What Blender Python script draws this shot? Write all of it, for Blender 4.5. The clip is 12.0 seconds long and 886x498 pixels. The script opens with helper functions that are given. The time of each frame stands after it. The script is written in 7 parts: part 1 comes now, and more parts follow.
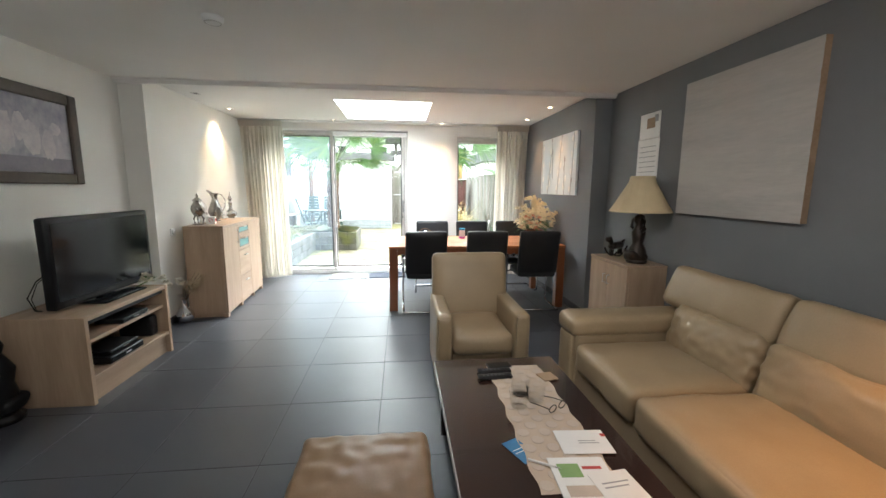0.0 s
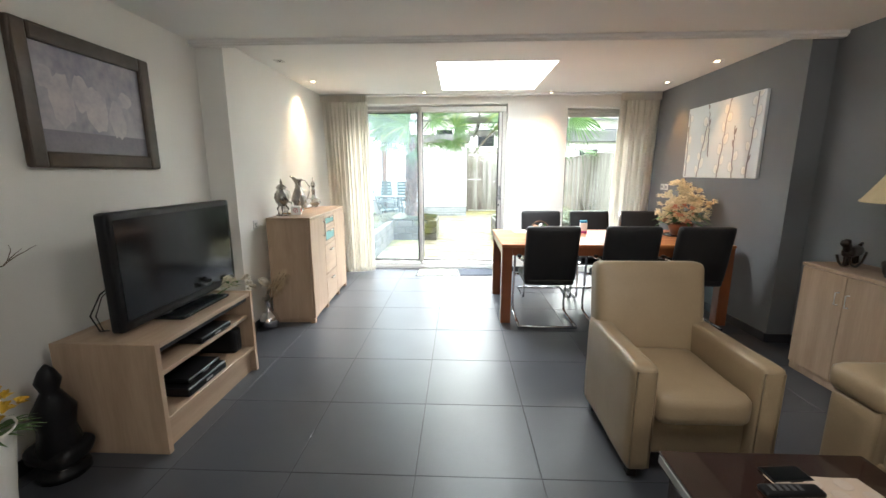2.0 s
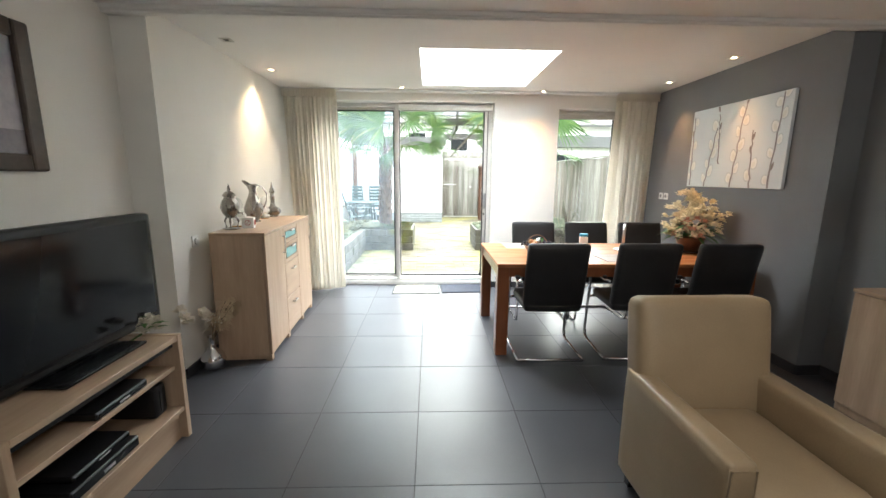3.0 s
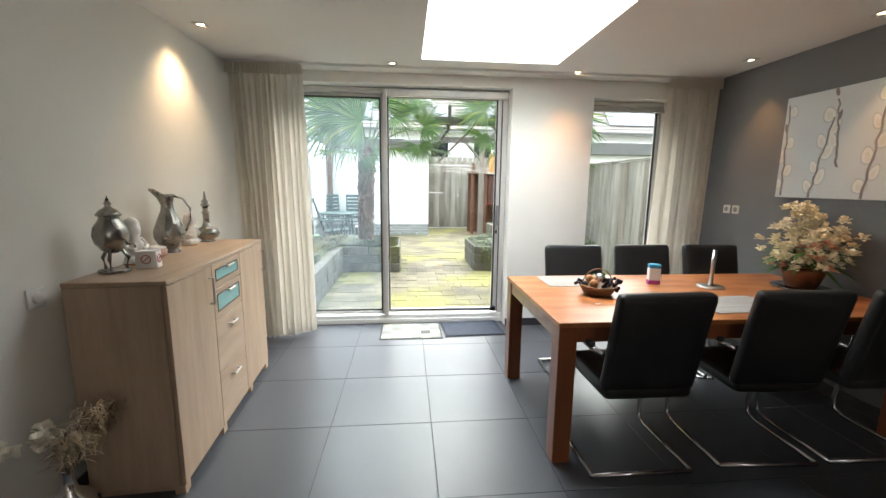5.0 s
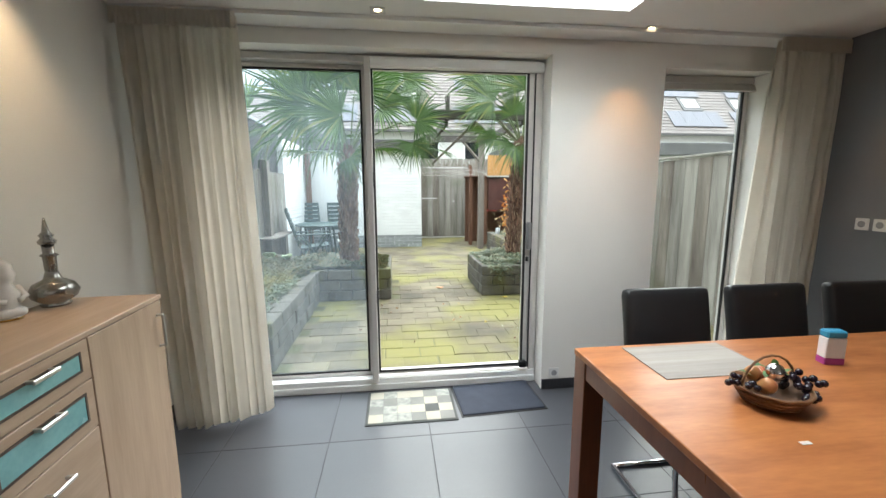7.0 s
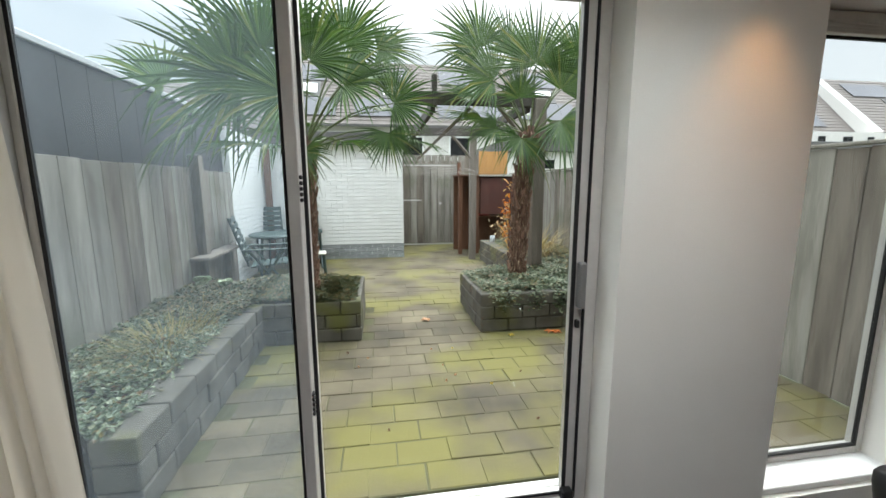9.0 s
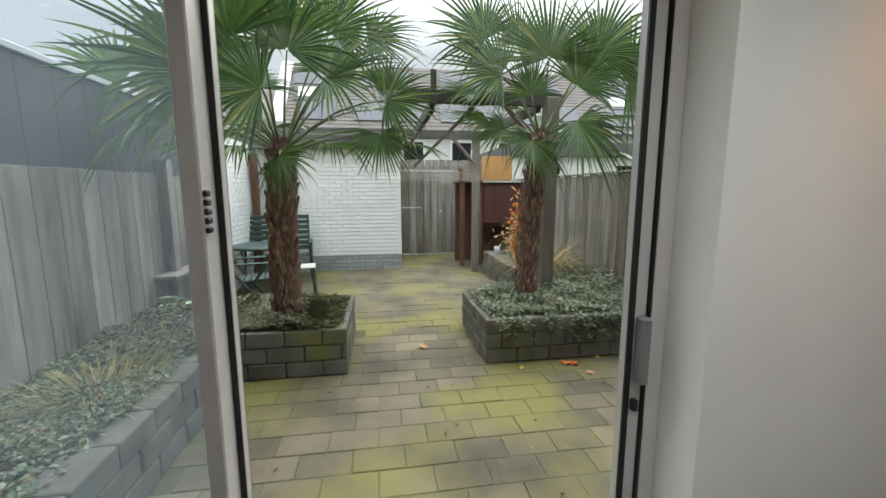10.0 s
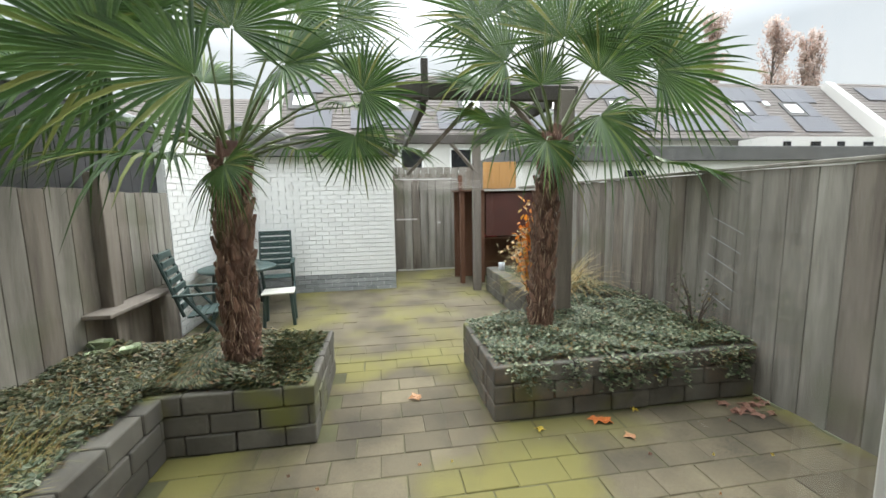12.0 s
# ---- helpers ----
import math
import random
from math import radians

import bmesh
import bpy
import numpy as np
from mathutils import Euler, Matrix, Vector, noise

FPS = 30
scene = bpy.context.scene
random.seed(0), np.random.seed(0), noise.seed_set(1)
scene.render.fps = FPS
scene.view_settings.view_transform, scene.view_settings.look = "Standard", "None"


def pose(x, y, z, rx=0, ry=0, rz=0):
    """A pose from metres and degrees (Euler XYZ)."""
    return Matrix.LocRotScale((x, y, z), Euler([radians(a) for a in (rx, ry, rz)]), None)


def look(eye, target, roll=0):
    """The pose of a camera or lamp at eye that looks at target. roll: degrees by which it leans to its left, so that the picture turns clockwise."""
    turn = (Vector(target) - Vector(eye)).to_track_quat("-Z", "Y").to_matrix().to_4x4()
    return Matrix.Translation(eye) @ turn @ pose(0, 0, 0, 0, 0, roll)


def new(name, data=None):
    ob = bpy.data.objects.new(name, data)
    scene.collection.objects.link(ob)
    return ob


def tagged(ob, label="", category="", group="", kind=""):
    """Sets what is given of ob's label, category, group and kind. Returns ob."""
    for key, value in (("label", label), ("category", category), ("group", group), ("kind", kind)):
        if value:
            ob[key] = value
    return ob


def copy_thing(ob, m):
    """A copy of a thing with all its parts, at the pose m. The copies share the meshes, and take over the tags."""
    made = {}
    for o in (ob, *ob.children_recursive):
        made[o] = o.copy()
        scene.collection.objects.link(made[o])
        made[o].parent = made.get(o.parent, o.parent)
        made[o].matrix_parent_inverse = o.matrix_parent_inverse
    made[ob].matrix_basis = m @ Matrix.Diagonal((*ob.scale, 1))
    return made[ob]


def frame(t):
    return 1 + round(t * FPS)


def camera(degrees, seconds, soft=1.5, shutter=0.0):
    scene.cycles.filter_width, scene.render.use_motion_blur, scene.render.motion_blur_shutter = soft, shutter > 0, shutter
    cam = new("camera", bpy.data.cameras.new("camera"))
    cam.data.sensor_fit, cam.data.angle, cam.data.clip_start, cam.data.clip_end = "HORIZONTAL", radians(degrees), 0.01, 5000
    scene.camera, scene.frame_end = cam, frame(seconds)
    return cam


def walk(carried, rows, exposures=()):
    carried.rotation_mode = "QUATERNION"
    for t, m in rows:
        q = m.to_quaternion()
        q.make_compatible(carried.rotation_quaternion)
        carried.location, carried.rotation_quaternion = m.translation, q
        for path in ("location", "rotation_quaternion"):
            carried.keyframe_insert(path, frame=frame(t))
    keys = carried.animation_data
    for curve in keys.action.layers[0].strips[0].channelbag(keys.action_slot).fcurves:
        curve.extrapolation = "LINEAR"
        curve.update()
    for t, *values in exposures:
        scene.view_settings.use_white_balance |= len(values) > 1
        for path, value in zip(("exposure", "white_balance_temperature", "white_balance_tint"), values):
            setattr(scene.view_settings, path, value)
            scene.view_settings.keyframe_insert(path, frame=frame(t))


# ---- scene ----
cam = camera(96.2, 12.0)
PATH = [
    (0, (0.12, 0.201, 1.437), (0.328, 2.167, 1.137), 0.4),
    (0.5, (-0.056, 0.382, 1.419), (-0.049, 2.35, 1.063), 0.2),
    (1, (-0.166, 0.627, 1.406), (-0.265, 2.59, 1.04), -0.1),
    (1.5, (-0.271, 0.862, 1.439), (-0.411, 2.819, 1.052), -0.2),
    (2, (-0.428, 1.118, 1.422), (-0.507, 3.081, 1.047), -0.1),
    (2.5, (-0.518, 1.396, 1.448), (-0.517, 3.361, 1.075), 0.2),
    (3, (-0.561, 1.719, 1.442), (-0.495, 3.686, 1.086), 0.5),
    (3.2, (-0.58, 1.85, 1.457), (-0.473, 3.813, 1.09), 0.6),
    (4.8, (-0.8, 2.818, 1.441), (-0.604, 4.781, 1.111), 0.7),
    (5, (-0.773, 2.952, 1.437), (-0.592, 4.918, 1.119), 0.6),
    (5.5, (-0.785, 3.259, 1.457), (-0.618, 5.226, 1.138), 0.2),
    (6, (-0.811, 3.567, 1.446), (-0.601, 5.533, 1.144), 0.2),
    (6.5, (-0.834, 3.873, 1.485), (-0.608, 5.834, 1.163), 0.0),
    (7, (-0.817, 4.174, 1.486), (-0.581, 6.137, 1.182), -0.2),
    (7.2, (-0.81, 4.316, 1.503), (-0.56, 6.277, 1.195), -0.1),
    (8.8, (-0.723, 5.328, 1.57), (-0.405, 7.275, 1.24), -0.1),
    (9, (-0.685, 5.45, 1.558), (-0.373, 7.399, 1.241), -0.2),
    (9.5, (-0.613, 5.715, 1.569), (-0.319, 7.67, 1.265), -0.0),
    (10, (-0.58, 5.991, 1.593), (-0.275, 7.946, 1.3), -0.1),
    (10.5, (-0.551, 6.245, 1.598), (-0.224, 8.196, 1.305), -0.0),
    (11, (-0.52, 6.448, 1.608), (-0.207, 8.403, 1.33), 0.0),
    (11.5, (-0.458, 6.605, 1.623), (-0.213, 8.574, 1.369), -0.6),
    (12, (-0.414, 6.718, 1.636), (-0.115, 8.679, 1.38), -1.1),
]
EXPOSURES = [(0.0, 2.85, 6150, 9), (1.5, 2.9, 6200, 9), (3.0, 2.65, 6350, 10), (5.0, 1.95, 6400, 10), (7.0, 1.38, 6350, 10), (9.0, 0.78, 6450, 11), (9.5, 0.60, 6500, 12),
             (10.0, 0.44, 6500, 12), (10.5, 0.48, 6500, 12), (11.2, 0.62, 6550, 13), (12.0, 0.72, 6600, 14)]
walk(cam, [(t, look(eye, target, roll)) for t, eye, target, roll in PATH], EXPOSURES)


# ---- world and light ----
world = bpy.data.worlds.new("overcast_sky")
scene.world = world
world.use_nodes = True
wn, wl = world.node_tree.nodes, world.node_tree.links
wn.clear()
w_out = wn.new("ShaderNodeOutputWorld")
w_bg = wn.new("ShaderNodeBackground")
w_sky = wn.new("ShaderNodeTexSky")
w_sky.sky_type = "NISHITA"
w_sky.sun_disc = False
w_sky.sun_elevation, w_sky.sun_rotation = radians(43), radians(24)
w_sky.air_density, w_sky.dust_density = 1.0, 3.0
w_dim = wn.new("ShaderNodeMixRGB")
w_dim.blend_type = "MULTIPLY"
w_dim.inputs[0].default_value = 1.0
w_dim.inputs[2].default_value = (0.1, 0.1, 0.1, 1)
w_tc = wn.new("ShaderNodeTexCoord")
w_noise = wn.new("ShaderNodeTexNoise")
w_noise.inputs["Scale"].default_value = 2.2
w_noise.inputs["Detail"].default_value = 5
w_ramp = wn.new("ShaderNodeValToRGB")
w_ramp.color_ramp.elements[0].position, w_ramp.color_ramp.elements[0].color = 0.35, (0.72, 0.78, 0.84, 1)
w_ramp.color_ramp.elements[1].position, w_ramp.color_ramp.elements[1].color = 0.68, (0.95, 0.97, 0.99, 1)
w_mix = wn.new("ShaderNodeMixRGB")
w_mix.inputs[0].default_value = 0.88
wl.new(w_sky.outputs[0], w_dim.inputs[1])
wl.new(w_tc.outputs["Generated"], w_noise.inputs["Vector"])
wl.new(w_noise.outputs["Fac"], w_ramp.inputs[0])
wl.new(w_dim.outputs[0], w_mix.inputs[1])
wl.new(w_ramp.outputs[0], w_mix.inputs[2])
# an overcast sky is about three times as bright overhead as at the horizon
w_sep, w_lift, w_amp = wn.new("ShaderNodeSeparateXYZ"), wn.new("ShaderNodeMapRange"), wn.new("ShaderNodeMixRGB")
w_lift.inputs["From Min"].default_value, w_lift.inputs["From Max"].default_value = 0.30, 1.0
w_lift.inputs["To Min"].default_value, w_lift.inputs["To Max"].default_value = 0.70, 5.5
w_amp.blend_type = "MULTIPLY"
w_amp.inputs[0].default_value = 1.0
wl.new(w_tc.outputs["Generated"], w_sep.inputs[0])
wl.new(w_sep.outputs["Z"], w_lift.inputs["Value"])
wl.new(w_mix.outputs[0], w_amp.inputs[1])
wl.new(w_lift.outputs[0], w_amp.inputs[2])
wl.new(w_amp.outputs[0], w_bg.inputs[0])
w_bg.inputs[1].default_value = 1.0
wl.new(w_bg.outputs[0], w_out.inputs[0])

sun_data = bpy.data.lights.new("sun", "SUN")
sun_data.energy, sun_data.angle, sun_data.color = 2.6, radians(60), (1.0, 0.96, 0.9)
sun = new("sun", sun_data)
sun.matrix_world = look((7, 24, 17), (0, 8, 0))


def area_lamp(name, eye, target, sx, sy, watts, color):
    d = bpy.data.lights.new(name, "AREA")
    d.shape, d.size, d.size_y, d.energy, d.color = "RECTANGLE", sx, sy, watts, color
    o = new(name, d)
    o.matrix_world = look(eye, target)
    return o


def spot_lamp(name, eye, target, watts, cone, color, blend=1.0):
    d = bpy.data.lights.new(name, "SPOT")
    d.energy, d.spot_size, d.spot_blend, d.color, d.shadow_soft_size = watts, radians(cone), blend, color, 0.025
    o = new(name, d)
    o.matrix_world = look(eye, target)
    return o


WARM = (1.0, 0.5, 0.18)
# daylight coming down the roof light's shaft
area_lamp("roof_light_daylight", (-0.07, 5.765, 3.25), (-0.07, 5.765, 0), 1.3, 1.4, 25, (0.95, 0.98, 1.0))
SPOTS = [(-2.10, 5.861), (-0.887, 6.55), (0.769, 6.618), (1.973, 6.094), (1.986, 5.208)]
SPOT_AIM = [(-2.42, 5.9, 0.9), (-0.95, 6.4, 0), (0.70, 6.95, 1.0), (2.25, 6.15, 0.9), (2.1, 5.2, 0)]
SPOT_WATTS = [9, 1.5, 15, 6, 6]
SPOT_CONE = [92, 52, 66, 60, 56]
SPOT_COLOR = [(1.0, 0.70, 0.40), WARM, WARM, WARM, WARM]
for (sx_, sy_), aim_, w_, c_, k_ in zip(SPOTS, SPOT_AIM, SPOT_WATTS, SPOT_COLOR, SPOT_CONE):
    spot_lamp("downlight_beam", (sx_, sy_, 2.435), aim_, w_, k_, c_)

# unseen fill added behind the walk, and the warm lamp over the sofa
area_lamp("rear_upward_fill", (0.7, -2.34, 2.0), (0.65, -0.6, 5.0), 2.6, 0.7, 13.0, (1.0, 0.97, 0.92))
# added fill just under the ceiling to lift the walls; no fixture hangs here
area_lamp("living_room_fill", (0.25, 2.0, 2.40), (0.25, 2.001, 0), 1.0, 0.8, 2.6, (1.0, 0.96, 0.9))
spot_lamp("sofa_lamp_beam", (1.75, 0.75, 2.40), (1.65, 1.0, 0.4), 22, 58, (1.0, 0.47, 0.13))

# ---- materials ----
def rgba(c):
    return (c[0], c[1], c[2], 1.0)


def material(name, c1, c2=None, rough=0.5, metal=0.0, scale=6.0, fine=60.0, bump=0.15, stretch=(1, 1, 1), spread=0.0,
             rvar=0.08, local=False, coat=0.0, dist=0.003):
    """A surface whose colour wanders between c1 and c2 at two sizes, with fine relief."""
    m = bpy.data.materials.new(name)
    m.use_nodes = True
    n, l = m.node_tree.nodes, m.node_tree.links
    b = n["Principled BSDF"]
    c2 = c2 or tuple(v * 0.8 for v in c1)
    if local:
        src = n.new("ShaderNodeTexCoord").outputs["Object"]
    else:
        src = n.new("ShaderNodeNewGeometry").outputs["Position"]
    mp = n.new("ShaderNodeMapping")
    mp.inputs["Scale"].default_value = stretch
    l.new(src, mp.inputs["Vector"])
    n1, n2 = n.new("ShaderNodeTexNoise"), n.new("ShaderNodeTexNoise")
    n1.inputs["Scale"].default_value, n1.inputs["Detail"].default_value = scale, 4
    n2.inputs["Scale"].default_value, n2.inputs["Detail"].default_value = fine, 3
    l.new(mp.outputs[0], n1.inputs["Vector"])
    l.new(mp.outputs[0], n2.inputs["Vector"])
    add = n.new("ShaderNodeMath")
    add.operation = "MULTIPLY_ADD"
    add.inputs[1].default_value = 0.45
    l.new(n2.outputs["Fac"], add.inputs[0])
    l.new(n1.outputs["Fac"], add.inputs[2])
    rng = n.new("ShaderNodeMapRange")
    rng.inputs["From Min"].default_value, rng.inputs["From Max"].default_value = 0.5, 0.95
    l.new(add.outputs[0], rng.inputs["Value"])
    mix = n.new("ShaderNodeMixRGB")
    mix.inputs[1].default_value, mix.inputs[2].default_value = rgba(c1), rgba(c2)
    l.new(rng.outputs[0], mix.inputs[0])
    col = mix.outputs[0]
    if spread:
        info = n.new("ShaderNodeObjectInfo")
        r2 = n.new("ShaderNodeMapRange")
        r2.inputs["To Min"].default_value, r2.inputs["To Max"].default_value = 1 - spread, 1 + spread
        l.new(info.outputs["Random"], r2.inputs["Value"])
        hsv = n.new("ShaderNodeHueSaturation")
        l.new(r2.outputs[0], hsv.inputs["Value"])
        l.new(col, hsv.inputs["Color"])
        col = hsv.outputs[0]
    l.new(col, b.inputs["Base Color"])
    rr = n.new("ShaderNodeMapRange")
    rr.inputs["To Min"].default_value, rr.inputs["To Max"].default_value = max(0.02, rough - rvar), min(1, rough + rvar)
    l.new(n1.outputs["Fac"], rr.inputs["Value"])
    l.new(rr.outputs[0], b.inputs["Roughness"])
    b.inputs["Metallic"].default_value = metal
    b.inputs["Coat Weight"].default_value = coat
    if bump:
        bp = n.new("ShaderNodeBump")
        bp.inputs["Strength"].default_value, bp.inputs["Distance"].default_value = bump, dist
        l.new(add.outputs[0], bp.inputs["Height"])
        l.new(bp.outputs[0], b.inputs["Normal"])
    return m


def glass_material(name, tint=(1, 1, 1), rough=0.0):
    """A thin pane: clear, with a Fresnel reflection."""
    m = bpy.data.materials.new(name)
    m.use_nodes = True
    n, l = m.node_tree.nodes, m.node_tree.links
    n.clear()
    out, mix = n.new("ShaderNodeOutputMaterial"), n.new("ShaderNodeMixShader")
    tr, gl, lw, fr = n.new("ShaderNodeBsdfTransparent"), n.new("ShaderNodeBsdfGlossy"), n.new("ShaderNodeLayerWeight"), n.new("ShaderNodeMapRange")
    lw.inputs[0].default_value = 0.12
    fr.inputs["To Min"].default_value, fr.inputs["To Max"].default_value = 0.012, 0.16
    l.new(lw.outputs["Facing"], fr.inputs["Value"])
    tr.inputs[0].default_value = rgba(tint)
    gl.inputs["Roughness"].default_value = rough
    l.new(fr.outputs[0], mix.inputs[0])
    l.new(tr.outputs[0], mix.inputs[1])
    l.new(gl.outputs[0], mix.inputs[2])
    l.new(mix.outputs[0], out.inputs[0])
    return m


def glow(name, color, strength):
    m = bpy.data.materials.new(name)
    m.use_nodes = True
    b = m.node_tree.nodes["Principled BSDF"]
    b.inputs["Base Color"].default_value = rgba(color)
    b.inputs["Emission Color"].default_value = rgba(color)
    b.inputs["Emission Strength"].default_value = strength
    return m


M_WALL = material("white_plaster", (0.85, 0.835, 0.785), (0.79, 0.775, 0.73), 0.9, fine=180, bump=0.25, scale=1.5)
M_GREY = material("grey_plaster", (0.20, 0.207, 0.218), (0.178, 0.185, 0.196), 0.85, fine=180, bump=0.25, scale=1.5)
M_CEIL = material("white_ceiling_paint", (0.80, 0.78, 0.75), (0.75, 0.74, 0.71), 0.95, fine=140, bump=0.2, scale=1.2)
M_TILE = material("dark_grey_floor_tile", (0.068, 0.071, 0.08), (0.058, 0.061, 0.07), 0.36, rvar=0.02, scale=2.0, fine=90, bump=0.05, spread=0.05)
M_GROUT = material("dark_grout", (0.03, 0.03, 0.032), None, 0.9)
M_SKIRT = material("dark_skirting_tile", (0.04, 0.041, 0.046), None, 0.5)
M_ALU = material("silver_aluminium", (0.58, 0.56, 0.53), (0.52, 0.50, 0.48), 0.4, 0.25, bump=0.03)
M_PULL = material("grey_anodised_metal", (0.30, 0.30, 0.30), (0.25, 0.25, 0.25), 0.42, 0.5, bump=0.03)
M_WHITE = material("white_lacquer", (0.78, 0.78, 0.76), (0.74, 0.74, 0.72), 0.45, bump=0.04)
M_GASKET = material("black_rubber", (0.012, 0.012, 0.013), None, 0.6)
M_GLASS = glass_material("clear_glass", (0.94, 0.97, 0.96))


def add_haze(m, amount):
    """A pale blue veil on a pane: dirt film plus the painted haze of reflections."""
    n, l = m.node_tree.nodes, m.node_tree.links
    tr, mix, tx, rg = n.new("ShaderNodeBsdfTranslucent"), n.new("ShaderNodeMixShader"), n.new("ShaderNodeTexNoise"), n.new("ShaderNodeMapRange")
    tr.inputs[0].default_value = (0.66, 0.82, 0.95, 1)
    tx.inputs["Scale"].default_value = 1.6
    rg.inputs["To Min"].default_value, rg.inputs["To Max"].default_value = 0.0, amount
    l.new(n.new("ShaderNodeNewGeometry").outputs["Position"], tx.inputs["Vector"])
    l.new(tx.outputs["Fac"], rg.inputs["Value"])
    l.new(rg.outputs[0], mix.inputs[0])
    out = [q for q in n if q.type == "OUTPUT_MATERIAL"][0]
    l.new(out.inputs[0].links[0].from_socket, mix.inputs[1])
    l.new(tr.outputs[0], mix.inputs[2])
    l.new(mix.outputs[0], out.inputs[0])
    return m


M_HAZY = add_haze(glass_material("hazy_glass", (0.90, 0.95, 0.96)), 0.075)
M_CURTAIN = material("cream_curtain_fabric", (0.84, 0.80, 0.725), (0.78, 0.74, 0.665), 0.95, fine=400, bump=0.3, scale=3)
n_, l_ = M_CURTAIN.node_tree.nodes, M_CURTAIN.node_tree.links
tl_, mx_ = n_.new("ShaderNodeBsdfTranslucent"), n_.new("ShaderNodeMixShader")
tl_.inputs[0].default_value, mx_.inputs[0].default_value = (0.80, 0.77, 0.70, 1), 0.25
l_.new(n_["Principled BSDF"].outputs[0], mx_.inputs[1])
l_.new(tl_.outputs[0], mx_.inputs[2])
l_.new(mx_.outputs[0], n_["Material Output"].inputs[0])
M_OAK = material("light_oak_laminate", (0.47, 0.34, 0.235), (0.37, 0.26, 0.175), 0.45, scale=2.2, fine=16, stretch=(6, 6, 0.55), bump=0.06)
M_OAKH = material("light_oak_laminate_flat", (0.47, 0.34, 0.235), (0.37, 0.26, 0.175), 0.42, scale=2.2, fine=16, stretch=(6, 0.55, 6), bump=0.06)
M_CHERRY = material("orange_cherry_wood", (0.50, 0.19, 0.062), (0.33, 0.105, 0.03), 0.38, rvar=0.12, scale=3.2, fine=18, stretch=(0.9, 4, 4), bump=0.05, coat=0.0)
# the tabletop's cherry with the shade on legs and aprons put into its colour
M_CHERRYSHADE = material("shaded_cherry_wood", (0.27, 0.085, 0.03), (0.2, 0.06, 0.02), 0.3, scale=2.2, fine=14, stretch=(6, 6, 0.5), bump=0.04, coat=0.2)
M_BLACKLEATHER = material("black_leather", (0.012, 0.012, 0.013), (0.018, 0.018, 0.019), 0.42, fine=220, bump=0.2)
M_CHROME = material("polished_chrome", (0.75, 0.75, 0.76), (0.7, 0.7, 0.72), 0.12, 1.0, bump=0)
M_LEATHER = material("taupe_leather", (0.38, 0.285, 0.175), (0.31, 0.23, 0.14), 0.38, scale=3, fine=160, bump=0.22)
M_POUF = material("brown_leather", (0.24, 0.155, 0.09), (0.19, 0.12, 0.068), 0.33, scale=3, fine=160, bump=0.22)
M_WENGE = material("dark_wenge_wood", (0.035, 0.016, 0.012), (0.022, 0.010, 0.008), 0.22, scale=2, fine=16, stretch=(6, 0.6, 6), bump=0.05, coat=0.4)
M_BLACK = material("black_plastic", (0.012, 0.012, 0.013), None, 0.35, bump=0.03)
M_SCREEN = material("black_screen", (0.008, 0.009, 0.01), (0.008, 0.009, 0.01), 0.12, bump=0)
for m_ in (M_SCREEN, M_BLACK):
    m_.node_tree.nodes["Principled BSDF"].inputs["Specular IOR Level"].default_value = 0.22
M_PEWTER = material("tarnished_pewter", (0.42, 0.40, 0.37), (0.22, 0.21, 0.19), 0.27, 1.0, scale=9, fine=60, bump=0.12)
M_PORCELAIN = material("white_porcelain", (0.8, 0.78, 0.74), None, 0.2, bump=0)
M_GOLD = material("gold_trim", (0.75, 0.5, 0.15), None, 0.25, 1.0, bump=0)
M_SHADE = material("cream_pleated_silk", (0.70, 0.57, 0.36), (0.62, 0.50, 0.31), 0.8, fine=200, bump=0.2)
M_BRONZE = material("dark_bronze", (0.05, 0.036, 0.028), (0.03, 0.022, 0.017), 0.35, 0.5, bump=0.2)
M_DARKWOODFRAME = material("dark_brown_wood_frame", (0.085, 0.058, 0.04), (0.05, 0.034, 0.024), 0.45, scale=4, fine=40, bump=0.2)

# ---- building kit ----
def box(bm, x0, x1, y0, y1, z0, z1, r=0.0, seg=1):
    """A box between the given bounds, with rounded edges of radius r."""
    v = [bm.verts.new(p) for p in ((x0, y0, z0), (x1, y0, z0), (x1, y1, z0), (x0, y1, z0),
                                   (x0, y0, z1), (x1, y0, z1), (x1, y1, z1), (x0, y1, z1))]
    f = [bm.faces.new([v[i] for i in q]) for q in ((3, 2, 1, 0), (4, 5, 6, 7), (0, 1, 5, 4), (1, 2, 6, 5), (2, 3, 7, 6), (3, 0, 4, 7))]
    if r:
        edges = list({e for q in f for e in q.edges})
        bmesh.ops.bevel(bm, geom=edges, offset=r, segments=seg, affect="EDGES", profile=0.5)
    return bm


def B(*a, **k):
    return box(bmesh.new(), *a, **k)


def ring_loft(bm, rings, cap=True):
    """Skin closed rings of equal length."""
    vs = [[bm.verts.new(p) for p in ring] for ring in rings]
    n = len(vs[0])
    for a, b in zip(vs, vs[1:]):
        for i in range(n):
            bm.faces.new((a[i], a[(i + 1) % n], b[(i + 1) % n], b[i]))
    if cap:
        bm.faces.new(list(reversed(vs[0])))
        bm.faces.new(vs[-1])
    return bm


